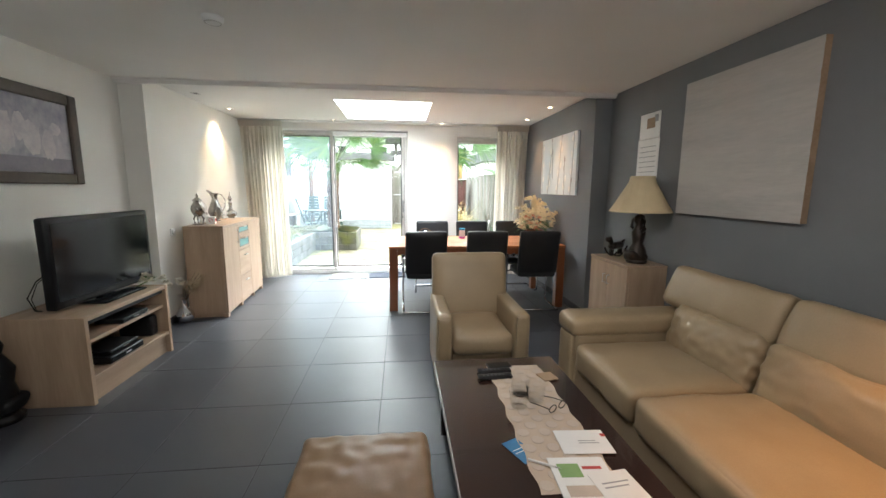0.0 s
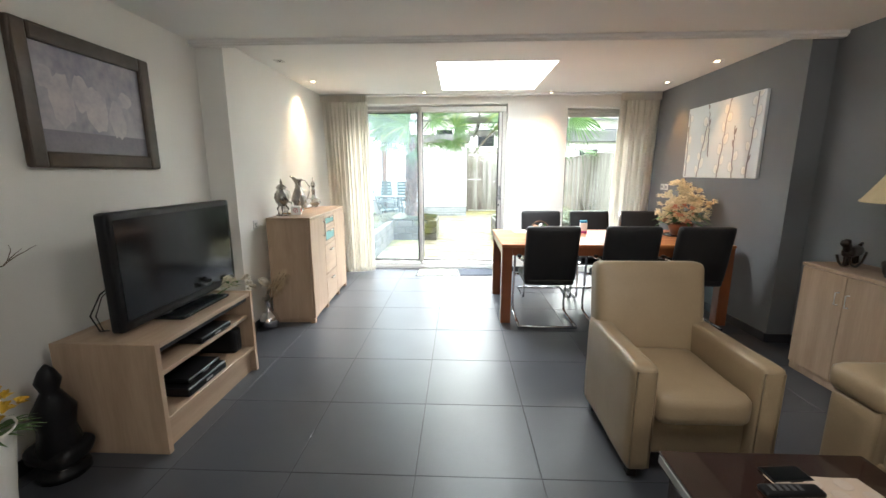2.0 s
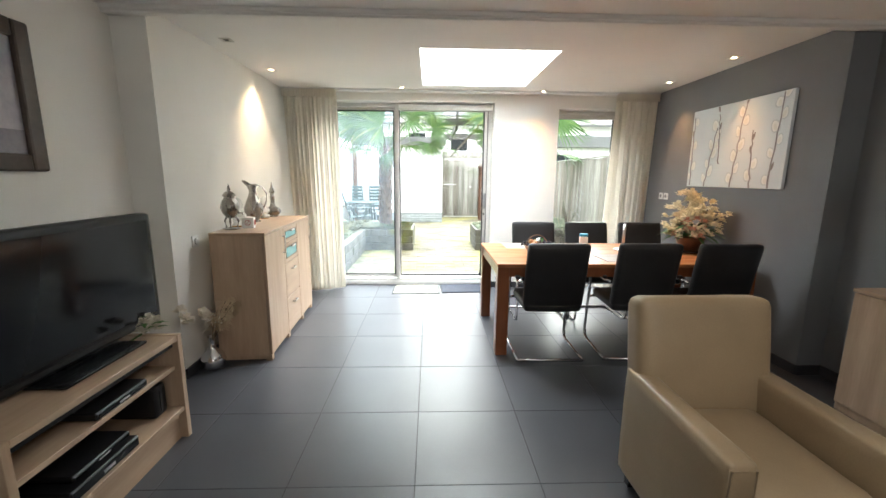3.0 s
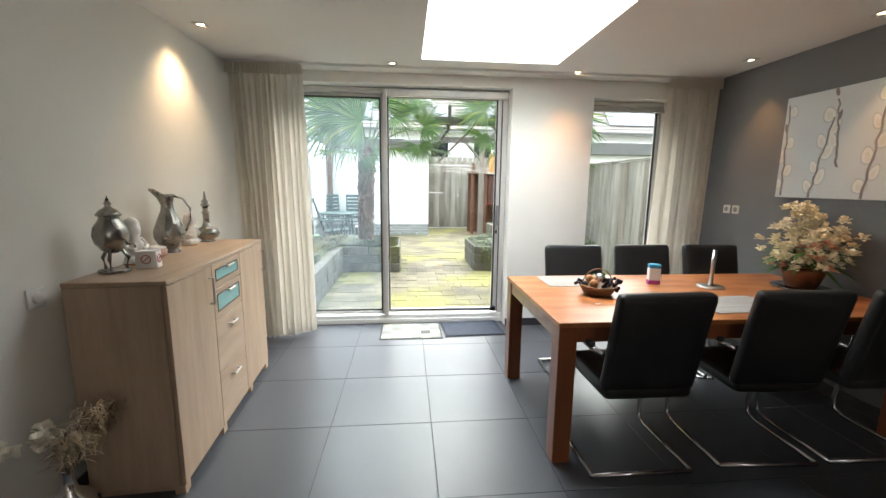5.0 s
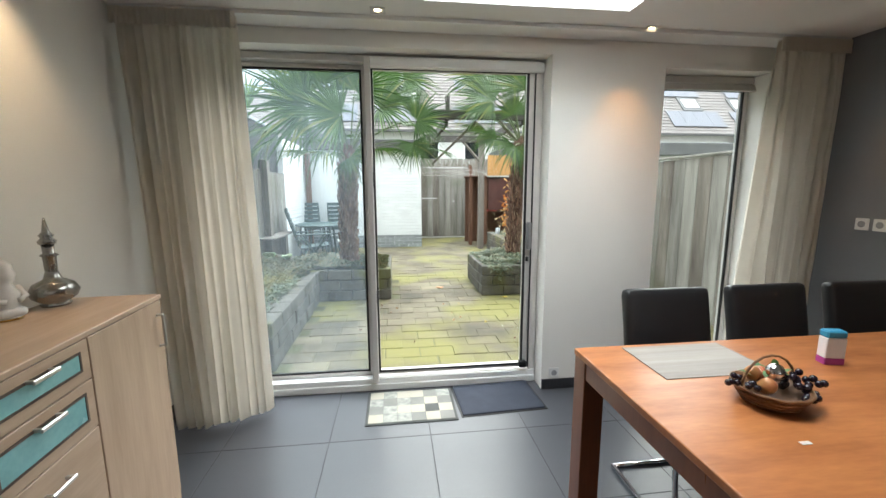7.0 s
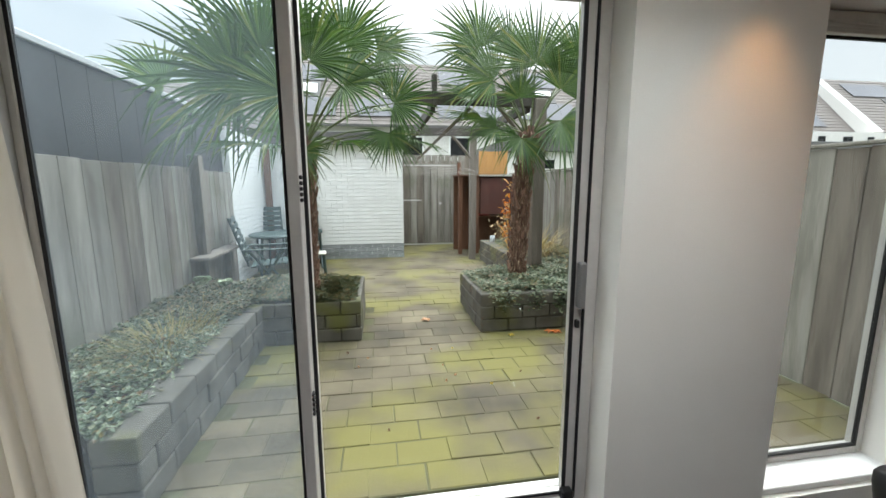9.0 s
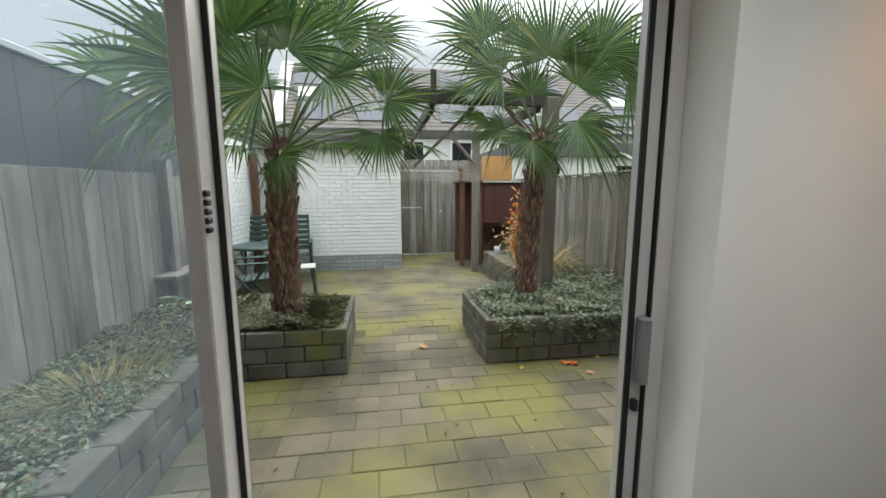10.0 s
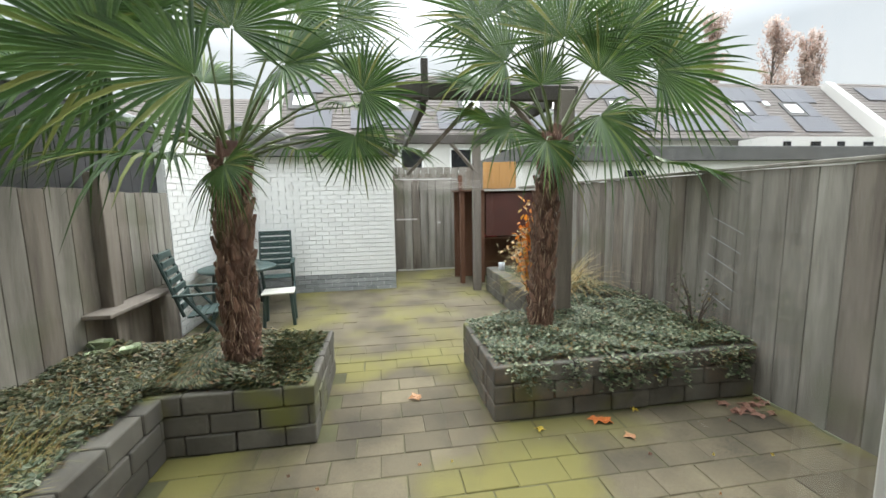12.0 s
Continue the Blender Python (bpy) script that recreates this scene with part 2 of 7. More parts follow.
def lathe(bm, profile, c=(0, 0, 0), seg=20, cap=True, wave=0, depth=0.0):
    """Turn a profile of (radius, height) about the vertical through c."""
    rings = []
    for rad, h in profile:
        ring = []
        for i in range(seg):
            a = 2 * math.pi * i / seg
            q = rad * (1 + depth * math.sin(wave * a)) if wave else rad
            ring.append((c[0] + q * math.cos(a), c[1] + q * math.sin(a), c[2] + h))
        rings.append(ring)
    return ring_loft(bm, rings, cap)


def tube(bm, pts, r, seg=8, taper=None):
    """A round bar along a chain of points."""
    pts = [Vector(p) for p in pts]
    rings = []
    for i, p in enumerate(pts):
        d = (pts[min(i + 1, len(pts) - 1)] - pts[max(i - 1, 0)]).normalized()
        u = d.cross(Vector((0, 0, 1)))
        if u.length < 0.05:
            u = d.cross(Vector((1, 0, 0)))
        u.normalize()
        w = d.cross(u)
        q = r if taper is None else r + (taper - r) * i / (len(pts) - 1)
        rings.append([p + q * (math.cos(2 * math.pi * k / seg) * u + math.sin(2 * math.pi * k / seg) * w) for k in range(seg)])
    return ring_loft(bm, rings)


def cushion(bm, x0, x1, y0, y1, z0, z1, r=0.05, n=10, puff=(0, 0, 0), wrinkle=0.0, wscale=6.0, seed=0.0):
    """A soft block: rounded edges, swollen faces, wrinkled skin."""
    c = Vector(((x0 + x1) / 2, (y0 + y1) / 2, (z0 + z1) / 2))
    h = Vector(((x1 - x0) / 2, (y1 - y0) / 2, (z1 - z0) / 2))
    r = min(r, *h)
    made = {}

    def vert(u):
        k = tuple(round(q, 4) for q in u)
        if k not in made:
            p = Vector([u[i] * h[i] for i in range(3)])
            q = Vector([max(-(h[i] - r), min(h[i] - r, p[i])) for i in range(3)])
            d = p - q
            p = q + (d.normalized() * r if d.length > 1e-6 else Vector())
            for i in range(3):
                j, l = (i + 1) % 3, (i + 2) % 3
                p[i] += puff[i] * u[i] * (1 - u[j] ** 2) * (1 - u[l] ** 2)
            if wrinkle:
                p += d.normalized() * wrinkle * noise.noise((p + Vector((seed, seed, seed))) * wscale)
            made[k] = bm.verts.new(c + p)
        return made[k]

    # steps packed towards the edges, so that the rounding is smooth
    s = [math.sin((2 * i / n - 1) * math.pi / 2) for i in range(n + 1)]
    for ax in range(3):
        j, l = (ax + 1) % 3, (ax + 2) % 3
        for side in (-1, 1):
            for a in range(n):
                for b in range(n):
                    q = []
                    for da, db in ((0, 0), (1, 0), (1, 1), (0, 1)):
                        u = [0, 0, 0]
                        u[ax], u[j], u[l] = side, s[a + da], s[b + db]
                        q.append(vert(u))
                    try:
                        bm.faces.new(q if side > 0 else q[::-1])
                    except ValueError:
                        pass
    return bm


def mesh_of(name, bm, mat_, smooth=False):
    bmesh.ops.recalc_face_normals(bm, faces=bm.faces)
    me = bpy.data.meshes.new(name)
    bm.to_mesh(me)
    bm.free()
    me.materials.append(mat_)
    if smooth:
        for p in me.polygons:
            p.use_smooth = True
    return me


def part(name, bm, mat_, parent, label="", smooth=False):
    """One mesh under a thing or under one of its parts."""
    ob = new(name, mesh_of(name, bm, mat_, smooth))
    ob.parent = parent
    if label:
        ob["label"] = label
    return ob


def piece(name, me, parent, m):
    """A repeat on shared mesh data."""
    ob = new(name, me)
    ob.parent = parent
    ob.matrix_basis = m
    return ob


def thing(name, loc, label, category, group="", rz=0.0, kind=""):
    ob = new(name)
    ob.empty_display_size = 0.1
    ob.matrix_basis = pose(loc[0], loc[1], loc[2], 0, 0, rz)
    return tagged(ob, label, category, group, kind)


def solid(name, bm, mat_, label, category, group="", kind="", smooth=False):
    return tagged(new(name, mesh_of(name, bm, mat_, smooth)), label, category, group, kind)

# ---- the rooms ----
H1, H2 = 2.43, 2.45
bm = B(-2.72, -2.52, -2.4, 4.415, 0, 2.6)
solid("wall_west", bm, M_WALL, "white plastered living room wall", "wall", kind="structure")
solid("wall_west_extension", B(-2.72, -2.30, 4.415, 7.2, 0, 2.6), M_WALL, "white plastered wall of the rear extension", "wall", kind="structure")
solid("wall_east", B(2.38, 2.6, -2.4, 4.415, 0, 2.6), M_GREY, "dark grey painted living room wall", "wall", kind="structure")
solid("wall_east_extension", B(2.19, 2.6, 4.415, 7.2, 0, 2.6), M_GREY, "dark grey painted wall of the rear extension", "wall", kind="structure")
solid("wall_south", B(-2.72, 2.6, -2.6, -2.4, 0, 2.6), M_WALL, "plain white wall behind", "wall", kind="structure")

# garden wall with the sliding door and the tall window
DX0, DX1, DZ = -1.95, 0.236, 2.355
WX0, WX1, WZ0, WZ = 1.045, 1.86, 0.09, 2.29
bm = bmesh.new()
box(bm, -2.30, DX0, 6.845, 7.09, 0, 2.6)
box(bm, DX1, WX0, 6.845, 7.09, 0, 2.6)
box(bm, WX1, 2.19, 6.845, 7.09, 0, 2.6)
box(bm, DX0, DX1, 6.845, 7.09, DZ, 2.6)
box(bm, WX0, WX1, 6.845, 7.09, WZ, 2.6)
box(bm, WX0, WX1, 6.845, 7.09, 0, WZ0)
solid("wall_north", bm, M_WALL, "white textured garden wall with door and window openings", "wall", kind="structure")

# ceilings, the second one open under the roof light
bm = B(-2.72, 2.6, -2.6, 4.43, H1, 2.75)
solid("ceiling", bm, M_CEIL, "white plastered living room ceiling", "ceiling", kind="structure")
KX0, KX1, KY0, KY1 = -0.647, 0.50, 5.12, 6.41
bm = bmesh.new()
for a in ((-2.72, KX0, 4.43, 7.2), (KX1, 2.6, 4.43, 7.2), (KX0, KX1, 4.43, KY0), (KX0, KX1, KY1, 7.2)):
    box(bm, *a, H2, 2.75)
solid("ceiling_extension", bm, M_CEIL, "white extension ceiling with a square roof opening", "ceiling", kind="structure")
bm = B(-2.52, 2.38, 4.33, 4.415, H1 - 0.028, H1 + 0.01, r=0.006)
box(bm, -2.52, 2.38, 4.345, 4.40, H1 - 0.042, H1 - 0.02, r=0.006)
solid("trim", bm, M_CEIL, "white painted bead across the ceiling step", "trim", kind="structure")

roof_light = thing("roof_light", (0, 0, 2.75), "white framed flat roof light over a plastered shaft", "skylight", kind="structure")
bm = bmesh.new()
for a in ((KX0 - 0.06, KX0, KY0 - 0.06, KY1 + 0.06), (KX1, KX1 + 0.06, KY0 - 0.06, KY1 + 0.06), (KX0, KX1, KY0 - 0.06, KY0), (KX0, KX1, KY1, KY1 + 0.06)):
    box(bm, *a, 0.0, 0.62)
part("shaft", bm, M_WHITE, roof_light, "white shaft lining")
bm = bmesh.new()
for a in ((KX0, KX0 + 0.03, KY0, KY1), (KX1 - 0.03, KX1, KY0, KY1), (KX0 + 0.03, KX1 - 0.03, KY0, KY0 + 0.03), (KX0 + 0.03, KX1 - 0.03, KY1 - 0.03, KY1)):
    box(bm, *a, 0.22, 0.50)
part("frame", bm, M_ALU, roof_light, "pale grey roof light frame")
pane = part("pane", B(KX0 + 0.05, KX1 - 0.05, KY0 + 0.05, KY1 - 0.05, 0.47, 0.48), M_GLASS, roof_light, "clear roof glass")
pane.visible_shadow = False

# skirting
bm = bmesh.new()
for a in ((-2.52, -2.508, -2.4, 4.415), (-2.30, -2.288, 4.415, 6.845), (2.368, 2.38, -2.4, 4.415), (2.178, 2.19, 4.415, 6.845),
          (-2.508, -2.30, 4.403, 4.415), (2.19, 2.368, 4.403, 4.415), (0.238, 1.04, 6.833, 6.845)):
    box(bm, *a, 0.0, 0.075)
solid("baseboard", bm, M_SKIRT, "low dark grey tiled skirting", "baseboard", kind="structure")

# floor: bed of grout and large square tiles
floor = solid("floor", B(-2.72, 2.6, -2.6, 7.2, -0.2, -0.0015), M_GROUT, "large dark grey ceramic floor tiles", "floor", kind="structure")
PITCH = 0.602
tile_me = mesh_of("tile", B(-0.2992, 0.2992, -0.2992, 0.2992, -0.012, 0.0, r=0.0008), M_TILE)
cuts = {}
for i in range(-4, 6):
    for j in range(-10, 7):
        x0, y0 = -0.63 + PITCH * i, 3.378 + PITCH * j
        xa, xb = max(x0, -2.52), min(x0 + PITCH, 2.38)
        ya, yb = max(y0, -2.4), min(y0 + PITCH, 6.99)
        if xb - xa < 0.03 or yb - ya < 0.03:
            continue
        if xb - xa > 0.6015 and yb - ya > 0.6015:
            piece("tile", tile_me, floor, pose((xa + xb) / 2, (ya + yb) / 2, 0))
        else:
            k = (round(xb - xa, 3), round(yb - ya, 3))
            if k not in cuts:
                cuts[k] = mesh_of("tile", B(-k[0] / 2 + 0.002, k[0] / 2 - 0.002, -k[1] / 2 + 0.002, k[1] / 2 - 0.002, -0.012, 0.0), M_TILE)
            piece("tile", cuts[k], floor, pose((xa + xb) / 2, (ya + yb) / 2, 0))

# sliding garden door
door = thing("door_1", (0, 7.0, 0), "wide silver aluminium sliding garden door, shut", "door", kind="structure")
bm = bmesh.new()
box(bm, DX0, DX1 - 0.004, -0.03, 0.19, 0.0, 0.05, r=0.004)
box(bm, DX0, DX1 - 0.004, -0.02, 0.1, 0.045, 0.09, r=0.004)
part("threshold", bm, M_WHITE, door, "white stepped door threshold")
bm = bmesh.new()
box(bm, DX0, DX1 - 0.004, -0.02, 0.088, DZ - 0.05, DZ - 0.004, r=0.004)
box(bm, DX0, DX0 + 0.05, 0.0, 0.088, 0.09, DZ - 0.05, r=0.004)
box(bm, 0.181, DX1 - 0.001, -0.01, 0.088, 0.09, DZ - 0.05, r=0.004)
part("door_frame", bm, M_ALU, door)
bm = B(-0.975, DX1 - 0.01, -0.055, 0.0, DZ - 0.085, DZ - 0.02, r=0.006)
part("track_cover", bm, M_WHITE, door, "white sliding track cover")


def sash(name, x0, x1, y0, y1, z0, z1, left, right, low, high, parent, glass=M_GLASS, inset=0.004, flush=False):
    s = new(name)
    s.parent = parent
    bm = bmesh.new()
    box(bm, x0, x0 + left, y0, y1, z0, z1, r=0.005)
    box(bm, x1 - right, x1, y0, y1, z0, z1, r=0.005)
    box(bm, x0 + left, x1 - right, y0, y1, z0, z0 + low, r=0.004)
    box(bm, x0 + left, x1 - right, y0, y1, z1 - high, z1, r=0.004)
    part("sash_frame", bm, M_ALU, s)
    g = 0.014
    bm = bmesh.new()
    xa, xb, za, zb = x0 + left, x1 - right, z0 + low, z1 - high
    ya, yb = y0 + inset, y0 + inset + 0.016
    if flush:
        # the rubber lies on the face of the profile, the pane deep in its rebate
        xa, xb, za, zb, ya, yb = xa - g, xb + g, za - g, zb + g, y0 - 0.003, y0 + 0.002
    if flush:
        box(bm, xb - g - 0.003, xb - g, ya, y0 + 0.005, za + g, zb - g)
    box(bm, xa, xa + g, ya, yb, za, zb)
    box(bm, xb - g, xb, ya, yb, za, zb)
    box(bm, xa + g, xb - g, ya, yb, za, za + g)
    box(bm, xa + g, xb - g, ya, yb, zb - g, zb)
    part("gasket", bm, M_GASKET, s, "black rubber glazing gasket")
    p = part("pane", B(xa + g, xb - g, (y1 - 0.012 if flush else (ya + yb) / 2 - 0.004), (y1 - 0.004 if flush else (ya + yb) / 2 + 0.004), za + g, zb - g), glass, s, "clear glass")
    p.visible_shadow = False
    return s


sash("fixed_panel", DX0 + 0.05, -0.975, 0.046, 0.086, 0.09, DZ - 0.05, 0.03, 0.05, 0.03, 0.03, door, M_HAZY)
slide = sash("sliding_panel", -0.985, 0.176, 0.0, 0.042, 0.11, DZ - 0.055, 0.04, 0.054, 0.035, 0.035, door, flush=True)
part("meeting_stile", B(-1.000, -0.9585, -0.08, -0.0005, 0.092, DZ - 0.03, r=0.004), M_ALU, slide, "silver aluminium meeting stile")
bm = B(0.140, 0.170, -0.04, 0.0, 1.035, 1.235, r=0.006)
part("handle", bm, M_PULL, slide, "grey metal pull handle")
part("brush_seal", B(0.1762, 0.1808, -0.012, 0.03, 0.11, DZ - 0.056), M_GASKET, slide, "black brush seal")
part("keyhole_lever", B(0.140, 0.156, -0.022, 0.0, 0.945, 0.98, r=0.003), M_GASKET, slide)
part("end_stop", B(0.105, 0.16, -0.045, 0.0, 0.12, 0.17, r=0.006), M_BLACK, slide, "black rubber end stop")
bm = bmesh.new()
for z in (0.68, 1.50):
    for k in range(5):
        box(bm, -0.9590, -0.949, -0.078, -0.054, z + 0.02 * k, z + 0.02 * k + 0.014, r=0.003)
part("lock_keep", bm, M_GASKET, slide, "black ribbed catches")

# tall window beside it
window = thing("window_1", (0, 7.0, 0), "tall narrow garden window in a silver frame", "window", kind="structure")
sash("window_frame", WX0 + 0.004, WX1 - 0.004, 0.02, 0.08, WZ0 + 0.035, WZ - 0.05, 0.035, 0.035, 0.035, 0.035, window)
part("window_sill", B(WX0 + 0.002, WX1 - 0.002, -0.13, 0.11, WZ0 + 0.002, WZ0 + 0.035, r=0.004), M_WHITE, window, "white painted sill")
bm = bmesh.new()
box(bm, WX0 + 0.004, WX1 - 0.004, -0.02, 0.085, WZ - 0.05, WZ - 0.004, r=0.004)
for k in range(3):
    box(bm, WX0 + 0.01, WX1 - 0.01, -0.035 - 0.008 * k, -0.02, WZ - 0.075 - 0.016 * k, WZ - 0.06 - 0.016 * k, r=0.003)
part("blind_head", bm, M_ALU, window, "ribbed grey ventilation head")

# ---- living room ----
M_RUNNER = material("cream_check_cloth", (0.56, 0.44, 0.34), (0.50, 0.39, 0.295), 0.9, fine=300, bump=0.25)
M_RUNNERSPOT = material("pale_cloth_ovals", (0.60, 0.49, 0.40), None, 0.9, fine=300, bump=0.2)
M_PAPER = material("white_paper", (0.8, 0.79, 0.77), (0.76, 0.75, 0.73), 0.8, bump=0.03)
M_PRINT = material("grey_print", (0.35, 0.35, 0.36), None, 0.8, bump=0)
M_RED = material("red_print", (0.5, 0.06, 0.05), None, 0.7, bump=0)
M_BLUE = material("blue_card", (0.05, 0.22, 0.42), (0.04, 0.18, 0.36), 0.5, bump=0)
M_GREEN = material("green_print", (0.25, 0.4, 0.15), None, 0.7, bump=0)
M_CLEAR = glass_material("clear_tumbler", (0.98, 0.985, 0.985), 0.02)
M_BUTTON = material("grey_rubber_button", (0.09, 0.09, 0.095), None, 0.6, bump=0)
M_CARD = material("brown_card", (0.42, 0.29, 0.18), None, 0.7)
M_IMPASTO = material("pale_impasto_paint", (0.50, 0.47, 0.44), (0.40, 0.38, 0.36), 0.85, scale=2.4, fine=22, bump=0.8, stretch=(1, 0.35, 2.5), dist=0.01)
M_RAWEDGE = material("stained_canvas_edge", (0.36, 0.25, 0.17), (0.26, 0.17, 0.10), 0.85)
M_PURPLE = material("blue_grey_painting", (0.24, 0.235, 0.30), (0.50, 0.46, 0.49), 0.5, scale=4.0, fine=24, bump=0.1, stretch=(1, 1, 0.8))
M_PALEFORM = material("pale_pink_grey_form", (0.58, 0.53, 0.53), (0.40, 0.37, 0.42), 0.5, scale=9, fine=40, bump=0.1)
M_DIM = material("dim_blue_grey_form", (0.20, 0.19, 0.23), (0.27, 0.25, 0.28), 0.5, scale=9, bump=0.1)
M_VASE = material("white_glazed_vase", (0.74, 0.71, 0.66), (0.68, 0.65, 0.6), 0.35, bump=0.05)
M_STEM = material("green_stem", (0.09, 0.16, 0.04), (0.06, 0.11, 0.03), 0.6)
M_YELLOW = material("yellow_petal", (0.75, 0.5, 0.06), (0.65, 0.4, 0.04), 0.6, spread=0.1)
M_TWIG = material("dry_twig", (0.16, 0.11, 0.07), (0.1, 0.07, 0.045), 0.8)
M_PAMPAS = material("dry_pampas", (0.45, 0.34, 0.22), (0.34, 0.25, 0.15), 0.95)
M_IVORY = material("ivory_petal", (0.75, 0.70, 0.6), (0.66, 0.6, 0.48), 0.6, spread=0.1)


def framed_picture():
    t = thing("framed_picture", (-2.52, 0, 0), "dark wooden frame with a blurred blue-grey painting on the white wall", "picture")
    y0, y1, z0, z1, w = 2.995, 3.832, 1.452, 2.142, 0.082
    for a in ((y0, y0 + w, z0, z1), (y1 - w, y1, z0, z1)):
        part("frame_stile", B(0.001, 0.045, *a, r=0.012, seg=2), M_DARKWOODFRAME, t)
    for a in ((y0 + w, y1 - w, z0, z0 + w), (y0 + w, y1 - w, z1 - w, z1)):
        part("frame_rail", B(0.001, 0.045, *a, r=0.012, seg=2), M_DARKWOODFRAME, t)
    part("canvas", B(0.002, 0.022, y0 + w, y1 - w, z0 + w, z1 - w), M_PURPLE, t)
    rnd = random.Random(4)
    for cy, cz, ry, rz in ((3.22, 1.80, 0.07, 0.15), (3.33, 1.85, 0.05, 0.11), (3.42, 1.77, 0.08, 0.13), (3.55, 1.74, 0.06, 0.12), (3.14, 1.9, 0.05, 0.06), (3.62, 1.86, 0.05, 0.05)):
        bm = bmesh.new()
        ring = [bm.verts.new((0.0226 + 0.0004 * (cy * 7 % 1), cy + ry * math.cos(a) * (0.8 + 0.3 * rnd.random()), cz + rz * math.sin(a) * (0.8 + 0.3 * rnd.random()))) for a in [k * math.pi / 9 for k in range(18)]]
        bm.faces.new(ring)
        part("paint_patch", bm, M_PALEFORM, t, "pale blurred paint patch")
    part("dark_ground", B(0.0222, 0.0228, y0 + w, y1 - w, z0 + w, z0 + w + 0.11), M_DIM, t)


framed_picture()


def tv_stand():
    t = thing("tv_stand", (-2.445, 2.872, 0), "light oak open television stand with two shelves", "tv stand")
    D, W, H = 0.54, 0.925, 0.60
    part("side_panel", B(0, D, 0, 0.032, 0, H, r=0.002), M_OAK, t)
    part("side_panel", B(0, D, W - 0.032, W, 0, H, r=0.002), M_OAK, t)
    part("top_panel", B(0, D - 0.002, 0.034, W - 0.034, H - 0.03, H - 0.002, r=0.002), M_OAKH, t)
    # rail and back panel take dark colours for the shade inside the stand
    part("rail", B(D - 0.05, D - 0.03, 0.034, W - 0.034, H - 0.065, H - 0.032), M_BLACK, t, "recessed rail coloured dark as shade under the top")
    part("shelf", B(0.02, D - 0.03, 0.034, W - 0.034, 0.405, 0.430, r=0.002), M_OAKH, t)
    part("shelf", B(0.02, D - 0.005, 0.034, W - 0.034, 0.165, 0.190, r=0.002), M_OAKH, t)
    part("plinth", B(D - 0.06, D - 0.04, 0.034, W - 0.034, 0.0, 0.163), M_OAKH, t)
    part("back_panel", B(0.004, 0.014, 0.034, W - 0.034, 0.165, H - 0.032), M_DARKWOODFRAME, t, "back coloured dark as shade in the hollow")


tv_stand()


def television():
    t = thing("television", (-2.12, 3.437, 0.60), "large black flat television on a glossy foot", "television")
    bm = cushion(bmesh.new(), -0.045, 0.02, -0.515, 0.515, 0.03, 0.637, r=0.018, n=10)
    part("casing", bm, M_BLACK, t, smooth=True)
    part("screen", B(0.0195, 0.0225, -0.475, 0.475, 0.085, 0.60), M_SCREEN, t, "dark reflecting screen")
    part("back_cover", cushion(bmesh.new(), -0.10, -0.04, -0.33, 0.33, 0.12, 0.5, r=0.03, n=8), M_BLACK, t, smooth=True)
    part("stand_neck", B(-0.06, -0.01, -0.07, 0.07, 0.012, 0.10, r=0.006), M_BLACK, t)
    part("foot", cushion(bmesh.new(), -0.10, 0.13, -0.23, 0.23, 0.0, 0.018, r=0.009, n=8), M_SCREEN, t, "glossy black foot", smooth=True)
    part("speaker_grille", B(0.0195, 0.0215, -0.44, 0.44, 0.048, 0.068), M_GASKET, t)
    bm = tube(bmesh.new(), [(-0.06, -0.38, 0.30), (-0.12, -0.46, 0.22), (-0.15, -0.5, 0.12), (-0.14, -0.47, 0.03), (-0.16, -0.40, 0.004)], 0.004, 6)
    tube(bm, [(-0.06, -0.36, 0.30), (-0.14, -0.43, 0.20), (-0.17, -0.45, 0.10), (-0.17, -0.42, 0.006)], 0.003, 6)
    part("cable", bm, M_BLACK, t, "thin black cables", smooth=True)


television()


def black_box(name, label, x, y, z, dx, dy, dz, cat):
    t = thing(name, (x, y, z), label, cat)
    part("casing", B(-dx / 2, dx / 2, -dy / 2, dy / 2, 0.006, dz, r=0.006), M_BLACK, t)
    part("front_panel", B(dx / 2, dx / 2 + 0.003, -dy / 2 + 0.01, dy / 2 - 0.01, 0.012, dz - 0.008), M_SCREEN, t)
    part("display", B(dx / 2 + 0.003, dx / 2 + 0.004, -0.03, 0.03, dz * 0.4, dz * 0.65), M_PRINT, t)
    for sx in (-1, 1):
        for sy in (-1, 1):
            part("foot", B(sx * dx * 0.38 - 0.012, sx * dx * 0.38 + 0.012, sy * dy * 0.4 - 0.012, sy * dy * 0.4 + 0.012, 0, 0.006), M_GASKET, t)
    return t


black_box("disc_player", "black disc player on the low shelf", -2.05, 3.26, 0.19, 0.26, 0.36, 0.055, "disc player")
black_box("disc_recorder", "flat black recorder on top of the player", -2.06, 3.28, 0.245, 0.22, 0.30, 0.03, "recorder")
black_box("set_top_box", "slim black box on the upper shelf", -2.03, 3.40, 0.43, 0.2, 0.3, 0.04, "set-top box")
t = thing("game_console", (-2.10, 3.68, 0.19), "black upright console in the shelf corner", "console")
part("casing", cushion(bmesh.new(), -0.13, 0.13, -0.05, 0.05, 0, 0.17, r=0.02, n=8), M_BLACK, t, smooth=True)
part("slot", B(0.129, 0.132, -0.01, 0.01, 0.03, 0.14), M_GASKET, t)


